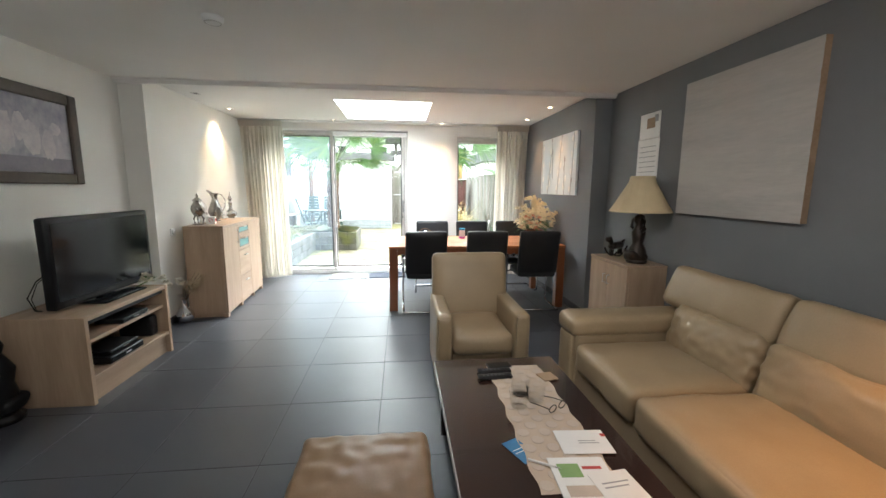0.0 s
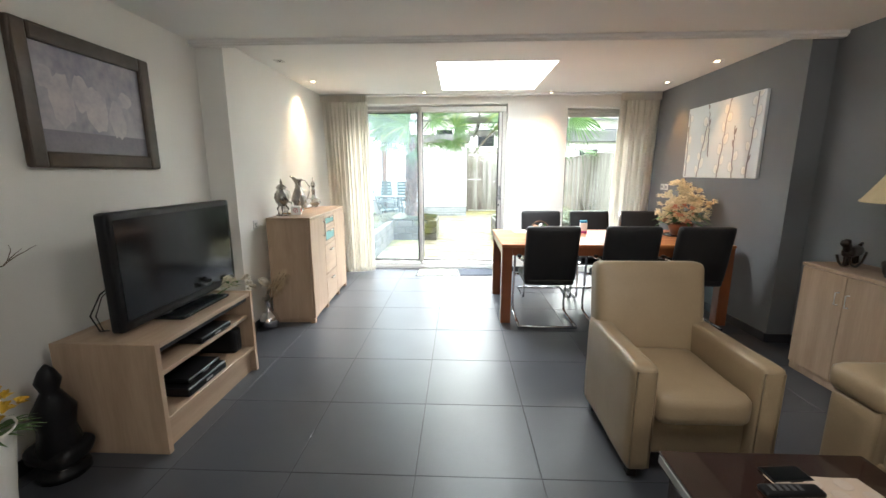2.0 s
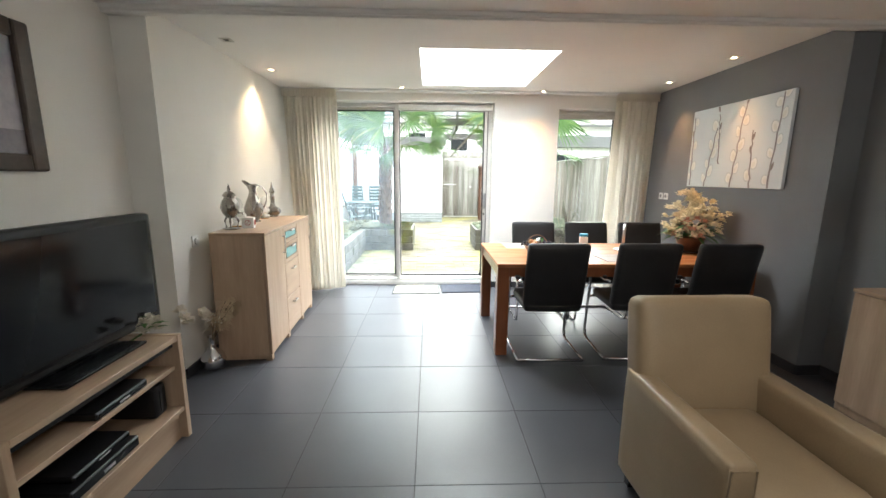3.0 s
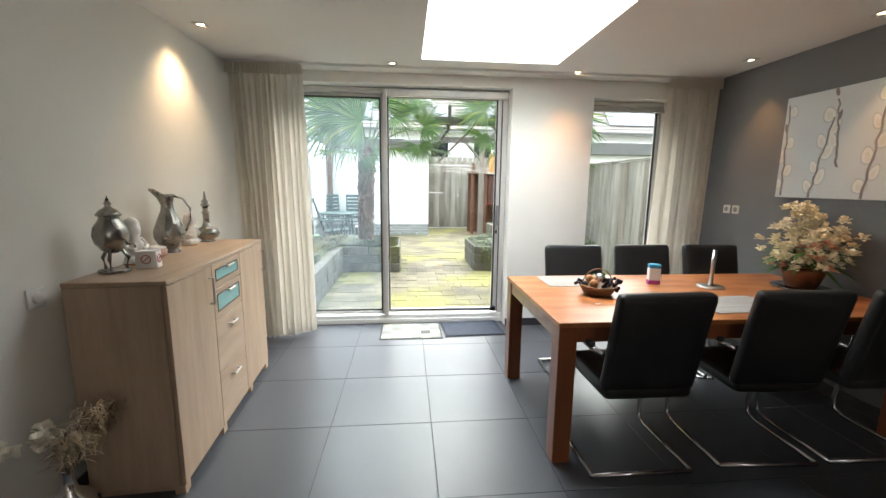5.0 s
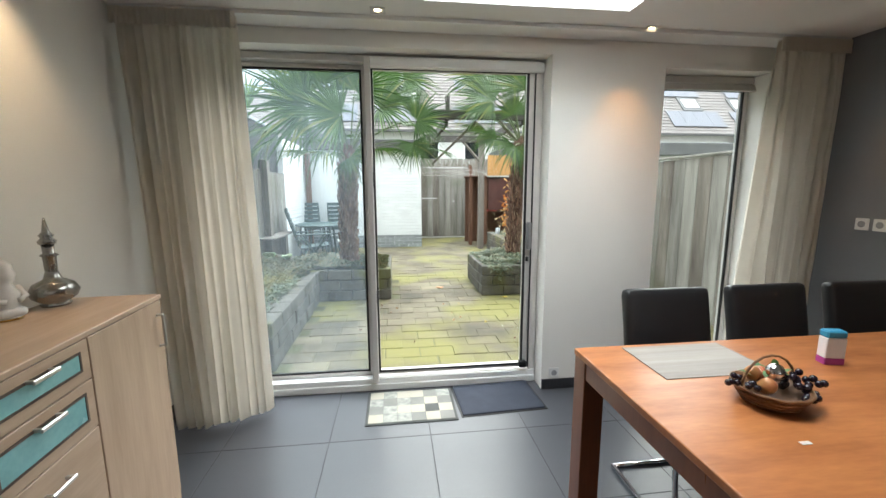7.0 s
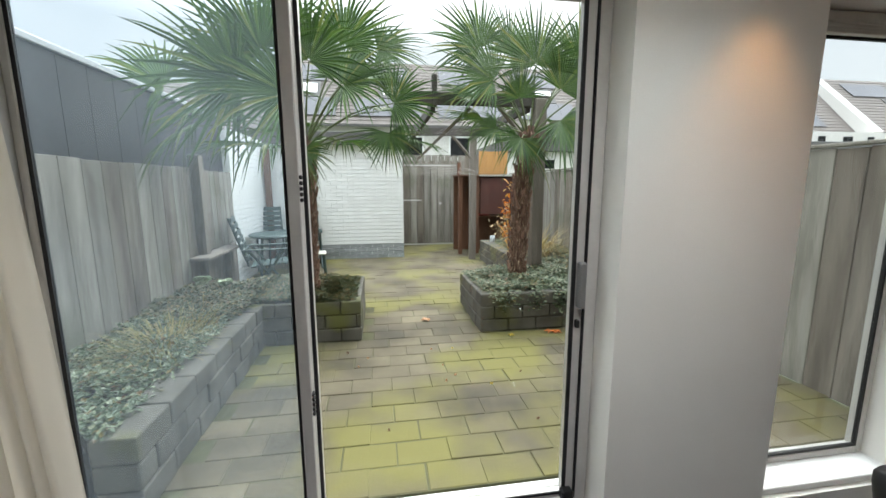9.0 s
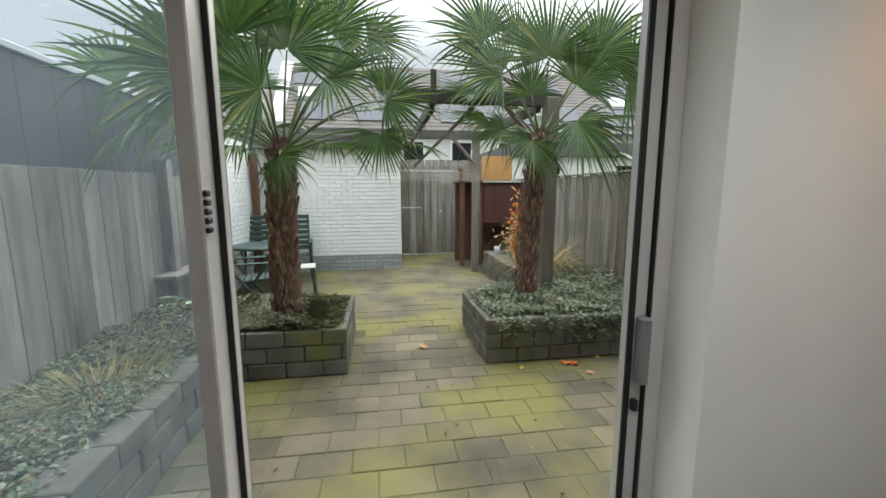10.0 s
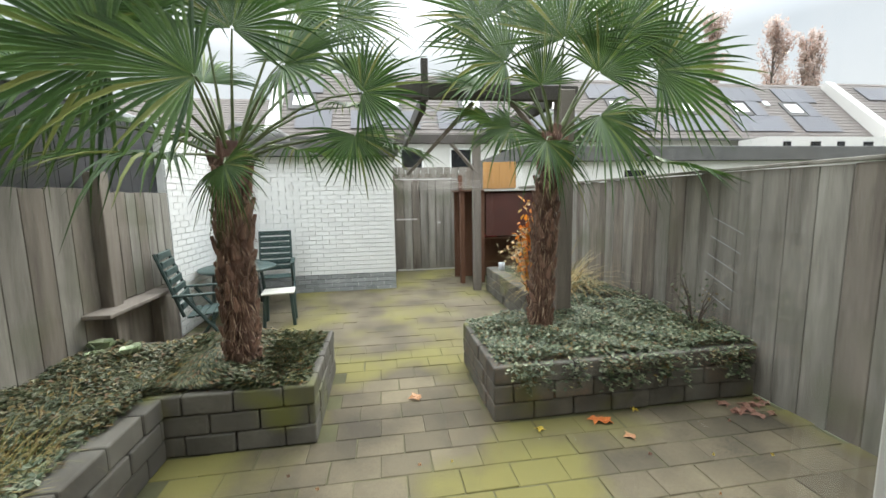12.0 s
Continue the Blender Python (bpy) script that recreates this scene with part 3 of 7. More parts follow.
def petal_cluster(bm, rnd, c, n, size, spread):
    """Small cupped petals round a point."""
    for k in range(n):
        a, e = rnd.uniform(0, 2 * math.pi), rnd.uniform(-0.3, 1.2)
        d = Vector((math.cos(a) * math.cos(e), math.sin(a) * math.cos(e), math.sin(e)))
        s = d.cross(Vector((0, 0, 1))).normalized() * size * 0.45
        p = Vector(c) + d * spread * rnd.uniform(0.1, 0.5)
        tip = p + d * size
        lift = Vector((0, 0, 1)) * size * 0.25
        q = [bm.verts.new(v) for v in (p, p + d * size * 0.5 + s + lift, tip, p + d * size * 0.5 - s + lift)]
        bm.faces.new((q[0], q[1], q[2]))
        bm.faces.new((q[0], q[2], q[3]))


def leaf_blade(bm, p, d, length, width, droop=0.3, n=4):
    """A narrow bent leaf."""
    p, d = Vector(p), Vector(d).normalized()
    s = d.cross(Vector((0, 0, 1)))
    s = (s.normalized() if s.length > 0.01 else Vector((1, 0, 0))) * width / 2
    prev = None
    for i in range(n + 1):
        u = i / n
        c = p + d * length * u + Vector((0, 0, -droop * length * u * u))
        w = s * (math.sin(math.pi * min(0.98, u * 0.9 + 0.1)))
        cur = (bm.verts.new(c - w), bm.verts.new(c + w))
        if prev:
            bm.faces.new((prev[0], prev[1], cur[1], cur[0]))
        prev = cur


def twig(bm, rnd, p, d, length, r, depth=0):
    """A crooked branch with side shoots."""
    pts, p, d = [Vector(p)], Vector(p), Vector(d).normalized()
    n = 7
    for i in range(n):
        d = (d + Vector((rnd.uniform(-0.45, 0.45), rnd.uniform(-0.45, 0.45), rnd.uniform(-0.2, 0.25)))).normalized()
        p = p + d * length / n
        p.x = max(p.x, -0.19)
        pts.append(p.copy())
        if depth < 2 and i > 1 and rnd.random() < 0.55:
            twig(bm, rnd, p, d + Vector((rnd.uniform(-0.8, 0.8), rnd.uniform(-0.8, 0.8), 0.2)), length * 0.4, r * 0.6, depth + 1)
    tube(bm, pts, r, 5, r * 0.4)


def tall_vase():
    t = thing("tall_vase", (-2.235, 2.34, 0), "tall white floor vase with daffodils and twisted twigs", "vase")
    bm = lathe(bmesh.new(), [(0.075, 0), (0.088, 0.005), (0.105, 0.2), (0.135, 0.44), (0.143, 0.475), (0.136, 0.478), (0.125, 0.44), (0.12, 0.40)], seg=28)
    part("vase_body", bm, M_VASE, t, smooth=True)
    rnd = random.Random(7)
    bm = bmesh.new()
    for k in range(6):
        a = rnd.uniform(0, 6.28)
        twig(bm, rnd, (0.04 * math.cos(a), 0.04 * math.sin(a), 0.40), (0.12 * math.cos(a), 0.25 * math.sin(a), 1), rnd.uniform(0.55, 0.72), 0.007)
    part("twig_spray", bm, M_TWIG, t, "bare twisted twigs", smooth=True)
    bm2 = bmesh.new()
    for k in range(26):
        a, q = rnd.uniform(0, 6.28), rnd.uniform(0.03, 0.17)
        c = (max(-0.2, q * math.cos(a)), q * math.sin(a), rnd.uniform(0.5, 0.6))
        bm = bmesh.new()
        petal_cluster(bm, rnd, c, 9, 0.035, 0.02)
        part("daffodil", bm, M_YELLOW, t, "yellow silk daffodil")
        leaf_blade(bm2, (q * 0.4 * math.cos(a), q * 0.4 * math.sin(a), 0.44), (math.cos(a), math.sin(a), 0.7), 0.2, 0.022, 0.5)
    part("leaves", bm2, M_STEM, t)


tall_vase()


def dark_figure():
    bm = bmesh.new()
    lathe(bm, [(0.10, 0), (0.10, 0.03), (0.06, 0.05), (0.09, 0.14), (0.07, 0.24), (0.085, 0.33), (0.05, 0.40), (0.035, 0.43), (0.05, 0.48), (0.03, 0.53), (0.005, 0.56)], seg=18)
    cushion(bm, -0.12, 0.12, -0.09, 0.09, 0.06, 0.17, r=0.05, n=8, wrinkle=0.02, wscale=14)
    o = solid("floor_statue", bm, M_BLACK, "dark bronze-coloured ornament standing beside the stand", "statue", smooth=True)
    o.matrix_basis = pose(-2.33, 2.74, 0)


dark_figure()


def leather_seat(name, bm_args, mat_, parent, **k):
    return part(name, cushion(bmesh.new(), *bm_args, **k), mat_, parent, smooth=True)


def armchair():
    t = thing("armchair", (0.352, 2.765, 0), "taupe leather armchair with straight arms and a high back", "armchair")
    W = 0.655
    for x0 in (0.0, W - 0.11):
        a = part("armrest", cushion(bmesh.new(), x0, x0 + 0.11, 0.0, 0.66, 0.06, 0.585, r=0.03, n=10, wrinkle=0.004, wscale=8), M_LEATHER, t, smooth=True)
        bm = tube(bmesh.new(), [(x0 + 0.012, 0.004, 0.08), (x0 + 0.012, 0.004, 0.56), (x0 + 0.098, 0.004, 0.56), (x0 + 0.098, 0.004, 0.08)], 0.004, 6)
        part("seam", bm, M_LEATHER, a, smooth=True)
    leather_seat("seat_base", (0.11, W - 0.11, 0.05, 0.64, 0.12, 0.30), M_LEATHER, t, r=0.02)
    leather_seat("seat_cushion", (0.112, W - 0.112, 0.0, 0.55, 0.29, 0.445), M_LEATHER, t, r=0.05, puff=(0, 0.01, 0.025), wrinkle=0.006, wscale=7)
    bm = cushion(bmesh.new(), 0.02, W - 0.02, -0.075, 0.075, 0.0, 0.62, r=0.045, n=12, puff=(0, 0.02, 0), wrinkle=0.004, wscale=6)
    back = part("backrest", bm, M_LEATHER, t, smooth=True)
    back.matrix_basis = pose(0, 0.585, 0.30, -9, 0, 0)
    for x in (0.03, W - 0.07):
        for y in (0.05, 0.58):
            part("leg", B(x, x + 0.04, y, y + 0.04, 0, 0.07), M_WENGE, t)


armchair()


def pouf():
    t = thing("footstool", (-0.03, 1.51, 0), "square brown leather footstool with a wrinkled top", "footstool")
    part("body", cushion(bmesh.new(), -0.245, 0.245, -0.245, 0.245, 0.05, 0.36, r=0.04, n=10), M_POUF, t, smooth=True)
    part("cushion", cushion(bmesh.new(), -0.255, 0.255, -0.255, 0.255, 0.335, 0.425, r=0.035, n=56, puff=(0, 0, 0.012), wrinkle=0.0065, wscale=17), M_POUF, t, "creased leather pad", smooth=True)
    for sx in (-1, 1):
        for sy in (-1, 1):
            part("leg", B(sx * 0.2 - 0.02, sx * 0.2 + 0.02, sy * 0.2 - 0.02, sy * 0.2 + 0.02, 0, 0.06), M_WENGE, t)


pouf()


def sofa():
    t = thing("sofa", (1.225, 0.62, 0), "long taupe leather two-seat sofa with headrests", "sofa")
    L, D = 2.22, 1.10
    part("base", cushion(bmesh.new(), 0.05, D, 0.06, L - 0.06, 0.07, 0.27, r=0.02, n=6), M_LEATHER, t, smooth=True)
    for y0 in (0.0, L - 0.24):
        arm = part("armrest", cushion(bmesh.new(), 0.04, D - 0.08, y0, y0 + 0.24, 0.06, 0.50, r=0.03, n=10), M_LEATHER, t, smooth=True)
        part("arm_pad", cushion(bmesh.new(), 0.0, D - 0.14, y0 - 0.01, y0 + 0.25, 0.47, 0.60, r=0.05, n=12, puff=(0, 0, 0.015), wrinkle=0.006, wscale=7), M_LEATHER, arm, smooth=True)
        part("front_pad", cushion(bmesh.new(), 0.01, 0.07, y0 + 0.02, y0 + 0.22, 0.10, 0.48, r=0.025, n=8), M_LEATHER, arm, smooth=True)
    for y0, y1, h0, h1 in ((0.25, 1.30, 0.06, 1.30), (1.312, 1.972, 1.312, 2.17)):
        part("seat_cushion", cushion(bmesh.new(), 0.02, 0.72, y0, y1, 0.25, 0.445, r=0.05, n=18, puff=(0.01, 0, 0.02), wrinkle=0.012, wscale=6, seed=y0), M_LEATHER, t, smooth=True)
        b = part("back_cushion", cushion(bmesh.new(), -0.10, 0.10, y0, y1, 0.0, 0.34, r=0.06, n=40, puff=(0.045, 0, 0), wrinkle=0.013, wscale=22, seed=y0 * 3), M_LEATHER, t, "creased leather back cushion", smooth=True)
        b.matrix_basis = pose(0.72, 0, 0.36, 0, 14, 0)
        h = part("headrest", cushion(bmesh.new(), -0.075, 0.075, h0, h1, 0.0, 0.29, r=0.05, n=14, puff=(0.02, 0, 0), wrinkle=0.008, wscale=6, seed=y0), M_LEATHER, t, "padded leather headrest", smooth=True)
        h.matrix_basis = pose(0.79, 0, 0.635, 0, 22, 0)
    part("back_frame", cushion(bmesh.new(), 0.84, D, 0.1, L - 0.1, 0.2, 0.72, r=0.05, n=8), M_LEATHER, t, smooth=True)
    for x in (0.08, D - 0.14):
        for y in (0.08, L - 0.14):
            part("leg", B(x, x + 0.05, y, y + 0.05, 0, 0.075), M_CHROME, t)


sofa()


def coffee_table():
    t = thing("coffee_table", (0.312, 0.99, 0), "low dark wenge coffee table with thick block legs", "coffee table")
    W, L, H = 0.715, 1.455, 0.42
    part("tabletop", B(0, W, 0, L, H - 0.045, H, r=0.004, seg=2), M_WENGE, t)
    part("edge_strip", B(-0.004, 0.0, 0.01, L - 0.01, H - 0.04, H - 0.012), M_ALU, t, "thin metal edge strip")
    for y in (0.03, L - 0.11):
        for x in (0.03, W - 0.11):
            part("leg", B(x, x + 0.08, y, y + 0.08, 0, H - 0.046, r=0.003), M_WENGE, t)
    part("low_shelf", B(0.05, W - 0.05, 0.05, L - 0.05, 0.10, 0.13), M_WENGE, t)
    return t


coffee_table()


def flat_sheet(name, label, cat, corners_w, corners_l, x, y, z, rz, mat_, thick=0.002):
    t = thing(name, (x, y, z), label, cat, rz=rz)
    part("sheet", B(-corners_w / 2, corners_w / 2, -corners_l / 2, corners_l / 2, 0, thick), mat_, t)
    return t


def runner():
    t = thing("table_runner", (0.742, 1.84, 0.42), "cream and tan cloth runner woven with pale ovals", "table runner", rz=-1.5)
    W, L = 0.30, 0.98
    bm = bmesh.new()
    nx, ny = 12, 40
    g = [[bm.verts.new((W * (i / nx - 0.5) + 0.006 * math.sin(j * 0.9), L * (j / ny - 0.5), 0.003 + 0.002 * noise.noise((i * 0.4, j * 0.3, 1)))) for j in range(ny + 1)] for i in range(nx + 1)]
    for i in range(nx):
        for j in range(ny):
            bm.faces.new((g[i][j], g[i + 1][j], g[i + 1][j + 1], g[i][j + 1]))
    part("cloth", bm, M_RUNNER, t)
    for i in range(6):
        for j in range(19):
            if (i + j) % 2 == 0:
                part("woven_oval", lathe(bmesh.new(), [(0.0265, 0.0050), (0.025, 0.0062), (0.004, 0.0064)], (-W / 2 + 0.033 + i * 0.047, -L / 2 + 0.037 + j * 0.0505, 0), 10), M_RUNNERSPOT, t)


runner()
Z_T = 0.428
env = flat_sheet("envelope", "white window envelope lying on the runner", "envelope", 0.205, 0.15, 0.845, 1.607, Z_T, -4, M_PAPER)
part("address_lines", B(-0.02, 0.06, -0.012, -0.008, 0.002, 0.0025), M_PRINT, env)
part("address_lines", B(-0.02, 0.05, 0.002, 0.006, 0.002, 0.0025), M_PRINT, env)
part("stamp", B(0.085, 0.105, 0.03, 0.05, 0.002, 0.0025), M_RED, env, "small red mark")
mag = flat_sheet("leaflet", "printed white leaflet with coloured blocks", "leaflet", 0.21, 0.25, 0.755, 1.39, Z_T, -4, M_PAPER, 0.004)
part("printed_block", B(-0.08, 0.0, 0.02, 0.09, 0.004, 0.0045), M_GREEN, mag, "green printed block")
part("printed_block", B(0.01, 0.08, 0.06, 0.075, 0.004, 0.0045), M_RED, mag, "red printed bar")
part("printed_block", B(-0.08, 0.08, -0.07, -0.02, 0.004, 0.0045), M_RUNNERSPOT, mag, "pale printed block")
blue = flat_sheet("blue_card", "bright blue folded card on the dark table", "card", 0.075, 0.14, 0.578, 1.587, 0.4205, 25, M_BLUE, 0.002)
part("text_bar", B(-0.03, 0.03, -0.01, -0.006, 0.002, 0.0024), M_PAPER, blue)
part("text_bar", B(-0.03, 0.02, 0.008, 0.012, 0.002, 0.0024), M_PAPER, blue)
coaster = flat_sheet("coaster", "square brown card coaster on the runner's edge", "coaster", 0.085, 0.085, 0.905, 2.17, 0.4245, 12, M_CARD, 0.006)
paper2 = flat_sheet("letter", "folded white letter lying on the runner", "letter", 0.15, 0.21, 0.855, 1.32, Z_T + 0.006, 6, M_PAPER)
part("text_bar", B(-0.05, 0.05, 0.05, 0.056, 0.002, 0.0024), M_PRINT, paper2)
part("text_bar", B(-0.05, 0.04, 0.03, 0.036, 0.002, 0.0024), M_PRINT, paper2)


t = thing("pen", (0.634, 1.492, 0.4285), "slim pale grey ballpoint pen on the runner", "pen", rz=-30)
part("barrel", tube(bmesh.new(), [(-0.055, 0, 0.0045), (0.045, 0, 0.0045)], 0.0045, 8), M_PAPER, t, smooth=True)
part("tip", tube(bmesh.new(), [(0.045, 0, 0.0045), (0.066, 0, 0.0035)], 0.004, 8, 0.001), M_ALU, t, "metal tip", smooth=True)


def remote(x, y, rz, n, label):
    t = thing("remote_control", (x, y, 0.42), label, "remote", "remotes on the coffee table", rz=rz)
    part("casing", cushion(bmesh.new(), -0.095, 0.095, -0.024, 0.024, 0, 0.022, r=0.01, n=6), M_BLACK, t, smooth=True)
    for k in range(n):
        part("button", B(-0.07 + k * 0.022, -0.058 + k * 0.022, -0.012, 0.012, 0.0215, 0.0245, r=0.001), M_BUTTON, t)


remote(0.62, 2.19, 4, 6, "long black remote control on the dark table")
remote(0.63, 2.255, 2, 5, "slim black remote control beside another one")
t = thing("phone", (0.675, 2.335, 0.42), "dark flat phone on the table's far edge", "phone", rz=5)
part("body", cushion(bmesh.new(), -0.07, 0.07, -0.035, 0.035, 0, 0.009, r=0.004, n=6), M_BLACK, t, smooth=True)
part("screen", B(-0.065, 0.065, -0.031, 0.031, 0.0088, 0.0096), M_SCREEN, t)


def tumbler(x, y):
    t = thing("drinking_glass", (x, y, 0.427), "clear low drinking glass on the runner", "glass", "glasses on the runner")
    part("bowl", lathe(bmesh.new(), [(0.034, 0), (0.040, 0.004), (0.050, 0.092), (0.048, 0.092), (0.037, 0.01), (0.0, 0.008)], seg=20, cap=False), M_CLEAR, t, smooth=True)
    part("glass_base", lathe(bmesh.new(), [(0.033, 0.0005), (0.035, 0.007)], seg=20), M_CLEAR, t)


for p in ((0.70, 2.0), (0.755, 1.93), (0.66, 1.885)):
    tumbler(*p)
t = thing("reading_glasses", (0.83, 1.84, 0.427), "dark framed folded reading glasses on the runner", "glasses", rz=30)
for s in (-1, 1):
    part("lens_rim", tube(bmesh.new(), [(s * 0.033 + 0.024 * math.cos(a), 0, 0.02 + 0.017 * math.sin(a)) for a in [k * math.pi / 8 for k in range(17)]], 0.0022, 6), M_BLACK, t, smooth=True)
    part("temple", tube(bmesh.new(), [(s * 0.057, 0, 0.025), (s * 0.055, 0.06, 0.016), (s * 0.05, 0.12, 0.003)], 0.002, 6), M_BLACK, t, smooth=True)


def lamp_cabinet():
    t = thing("low_cabinet", (2.02, 3.31, 0), "light oak two-door cabinet under the table lamp", "cabinet")
    D, W, H = 0.355, 0.665, 0.80
    part("body", B(0.02, D, 0, W, 0.0, H - 0.022, r=0.002), M_OAK, t)
    part("top_panel", B(-0.002, D, -0.004, W + 0.004, H - 0.021, H, r=0.003), M_OAKH, t)
    for k, y0 in enumerate((0.008, W / 2 + 0.002)):
        d = part("door", B(0.0, 0.019, y0, y0 + W / 2 - 0.01, 0.06, H - 0.026, r=0.002), M_OAK, t)
        yy = W / 2 - 0.035 if k == 0 else W / 2 + 0.035
        bm = tube(bmesh.new(), [(0.0, yy - 0.0, 0.58), (-0.022, yy, 0.582), (-0.024, yy, 0.66), (0.0, yy, 0.662)], 0.005, 6)
        part("handle", bm, M_ALU, d, "brushed metal handle", smooth=True)


lamp_cabinet()


def table_lamp():
    t = thing("table_lamp", (2.20, 3.49, 0.80), "table lamp with a bronze figure base and cream pleated shade", "lamp")
    bm = lathe(bmesh.new(), [(0.085, 0), (0.09, 0.02), (0.075, 0.035), (0.082, 0.07), (0.07, 0.12), (0.045, 0.17), (0.052, 0.22), (0.06, 0.27), (0.036, 0.31), (0.03, 0.34), (0.046, 0.37), (0.04, 0.41), (0.015, 0.43)], seg=18)
    for s in (-1, 1):
        tube(bm, [(0, s * 0.05, 0.28), (-0.01, s * 0.10, 0.31), (-0.01, s * 0.085, 0.37), (0, s * 0.03, 0.40)], 0.017, 8)
    cushion(bm, -0.10, 0.08, -0.08, 0.08, 0.01, 0.11, r=0.05, n=8, wrinkle=0.02, wscale=15)
    part("base", bm, M_BRONZE, t, "dark bronze sculpted base", smooth=True)
    bm = lathe(bmesh.new(), [(0.25, 0.455), (0.246, 0.455), (0.20, 0.53), (0.15, 0.62), (0.105, 0.70), (0.092, 0.755), (0.096, 0.755), (0.109, 0.70), (0.154, 0.62), (0.204, 0.53), (0.25, 0.455)], seg=96, cap=False, wave=32, depth=0.012)
    part("shade", bm, M_SHADE, t, "pleated cream fabric shade", smooth=True)
    part("shade_trim", lathe(bmesh.new(), [(0.252, 0.447), (0.256, 0.452), (0.252, 0.462), (0.247, 0.455)], seg=48, cap=False), M_SHADE, t, smooth=True)
    part("stem", tube(bmesh.new(), [(0, 0, 0.41), (0, 0, 0.6)], 0.008, 8), M_GOLD, t, smooth=True)
    bm = bmesh.new()
    for k in range(3):
        a = k * 2.094
        tube(bm, [(0, 0, 0.6), (0.1 * math.cos(a), 0.1 * math.sin(a), 0.70)], 0.003, 5)
    part("shade_carrier", bm, M_GOLD, t)


table_lamp()
bm = cushion(bmesh.new(), -0.035, 0.035, -0.10, 0.10, 0.07, 0.14, r=0.03, n=8)
for y in (-0.085, -0.05, 0.05, 0.085):
    tube(bm, [(0, y, 0.09), (0, y * 1.12, 0.018)], 0.013, 6)
tube(bm, [(0, -0.08, 0.12), (0, -0.12, 0.18), (0, -0.15, 0.17)], 0.024, 8)
tube(bm, [(0, 0.09, 0.13), (0, 0.14, 0.15)], 0.011, 6)
for x in (-0.03, 0.03):
    tube(bm, [(x, 0.16 * math.sin(a), 0.165 - 0.157 * math.cos(a)) for a in [k * 0.18 for k in range(-6, 7)]], 0.008, 6)
o = solid("dark_ornament", bm, M_BRONZE, "small black cast toy on curved rockers on the oak cabinet", "ornament", smooth=True)
o.matrix_basis = pose(2.19, 3.82, 0.80, 0, 0, -60)


def big_canvas():
    t = thing("large_canvas", (2.38, 0, 0), "large pale grey textured canvas on the dark wall", "painting")
    bm = bmesh.new()
    y0, y1, z0, z1, ny, nz = 2.20, 3.225, 1.255, 2.25, 60, 60
    g = [[bm.verts.new((-0.042 - 0.006 * max(0, noise.noise((j * 0.13, k * 0.42, 3)) + 0.4 * noise.noise((j * 0.5, k * 1.1, 7))), y0 + (y1 - y0) * j / ny, z0 + (z1 - z0) * k / nz)) for k in range(nz + 1)] for j in range(ny + 1)]
    for j in range(ny):
        for k in range(nz):
            bm.faces.new((g[j][k], g[j + 1][k], g[j + 1][k + 1], g[j][k + 1]))
    part("painted_face", bm, M_IMPASTO, t, "thick pale impasto paint", smooth=True)
    part("canvas_edge", B(-0.041, -0.001, y0, y1, z0, z1), M_RAWEDGE, t, "brown stained canvas edges")


big_canvas()


def calendar():
    t = thing("wall_calendar", (2.38, -0.06, 0), "white wall calendar hanging on the dark grey wall", "calendar")
    part("upper_sheet", B(-0.008, -0.002, 3.635, 3.925, 1.90, 2.125), M_PAPER, t)
    part("lower_sheet", B(-0.009, -0.002, 3.625, 3.935, 1.545, 1.893), M_PAPER, t)
    part("picture_block", B(-0.0095, -0.008, 3.70, 3.82, 1.99, 2.08, r=0.0005), M_RAWEDGE, t, "brown printed picture")
    part("picture_block", B(-0.0095, -0.008, 3.66, 3.71, 2.04, 2.10), M_PRINT, t)
    for k in range(6):
        part("text_bar", B(-0.0105, -0.009, 3.66, 3.90, 1.60 + k * 0.045, 1.606 + k * 0.045), M_PRINT, t)
    part("binding", tube(bmesh.new(), [(-0.009, 3.63, 1.897), (-0.009, 3.93, 1.897)], 0.005, 6), M_ALU, t)
    part("nail", tube(bmesh.new(), [(0.0, 3.78, 2.14), (-0.014, 3.78, 2.142)], 0.003, 6), M_ALU, t)


calendar()
t = thing("smoke_detector", (-0.977, 2.854, H1), "round white smoke detector on the ceiling", "smoke detector")
part("body", lathe(bmesh.new(), [(0.06, 0), (0.06, -0.012), (0.052, -0.03), (0.02, -0.036)], seg=24), M_WHITE, t, smooth=True)
part("vent_ring", lathe(bmesh.new(), [(0.04, -0.034), (0.044, -0.037), (0.048, -0.033)], seg=24, cap=False), M_ALU, t)

# ---- dining end ----
M_GLOWBULB = glow("warm_lamp_face", (1.0, 0.8, 0.5), 5)
M_TURQ = material("turquoise_frosted_glass", (0.22, 0.46, 0.46), (0.16, 0.36, 0.37), 0.25, bump=0.02)
M_MATA = material("cream_mat_square", (0.36, 0.335, 0.27), (0.31, 0.29, 0.24), 0.9, fine=300)
M_MATB = material("grey_mat_square", (0.2, 0.2, 0.18), (0.15, 0.15, 0.14), 0.9, fine=300)
M_MATD = material("dark_mat_edge", (0.07, 0.075, 0.07), (0.05, 0.053, 0.05), 0.9, fine=300)
M_MATE = material("mottled_mat_square", (0.33, 0.33, 0.29), (0.16, 0.17, 0.16), 0.9, scale=30, fine=300)
M_MATC = material("navy_mat", (0.028, 0.034, 0.05), (0.02, 0.025, 0.038), 0.95, fine=400, bump=0.5)
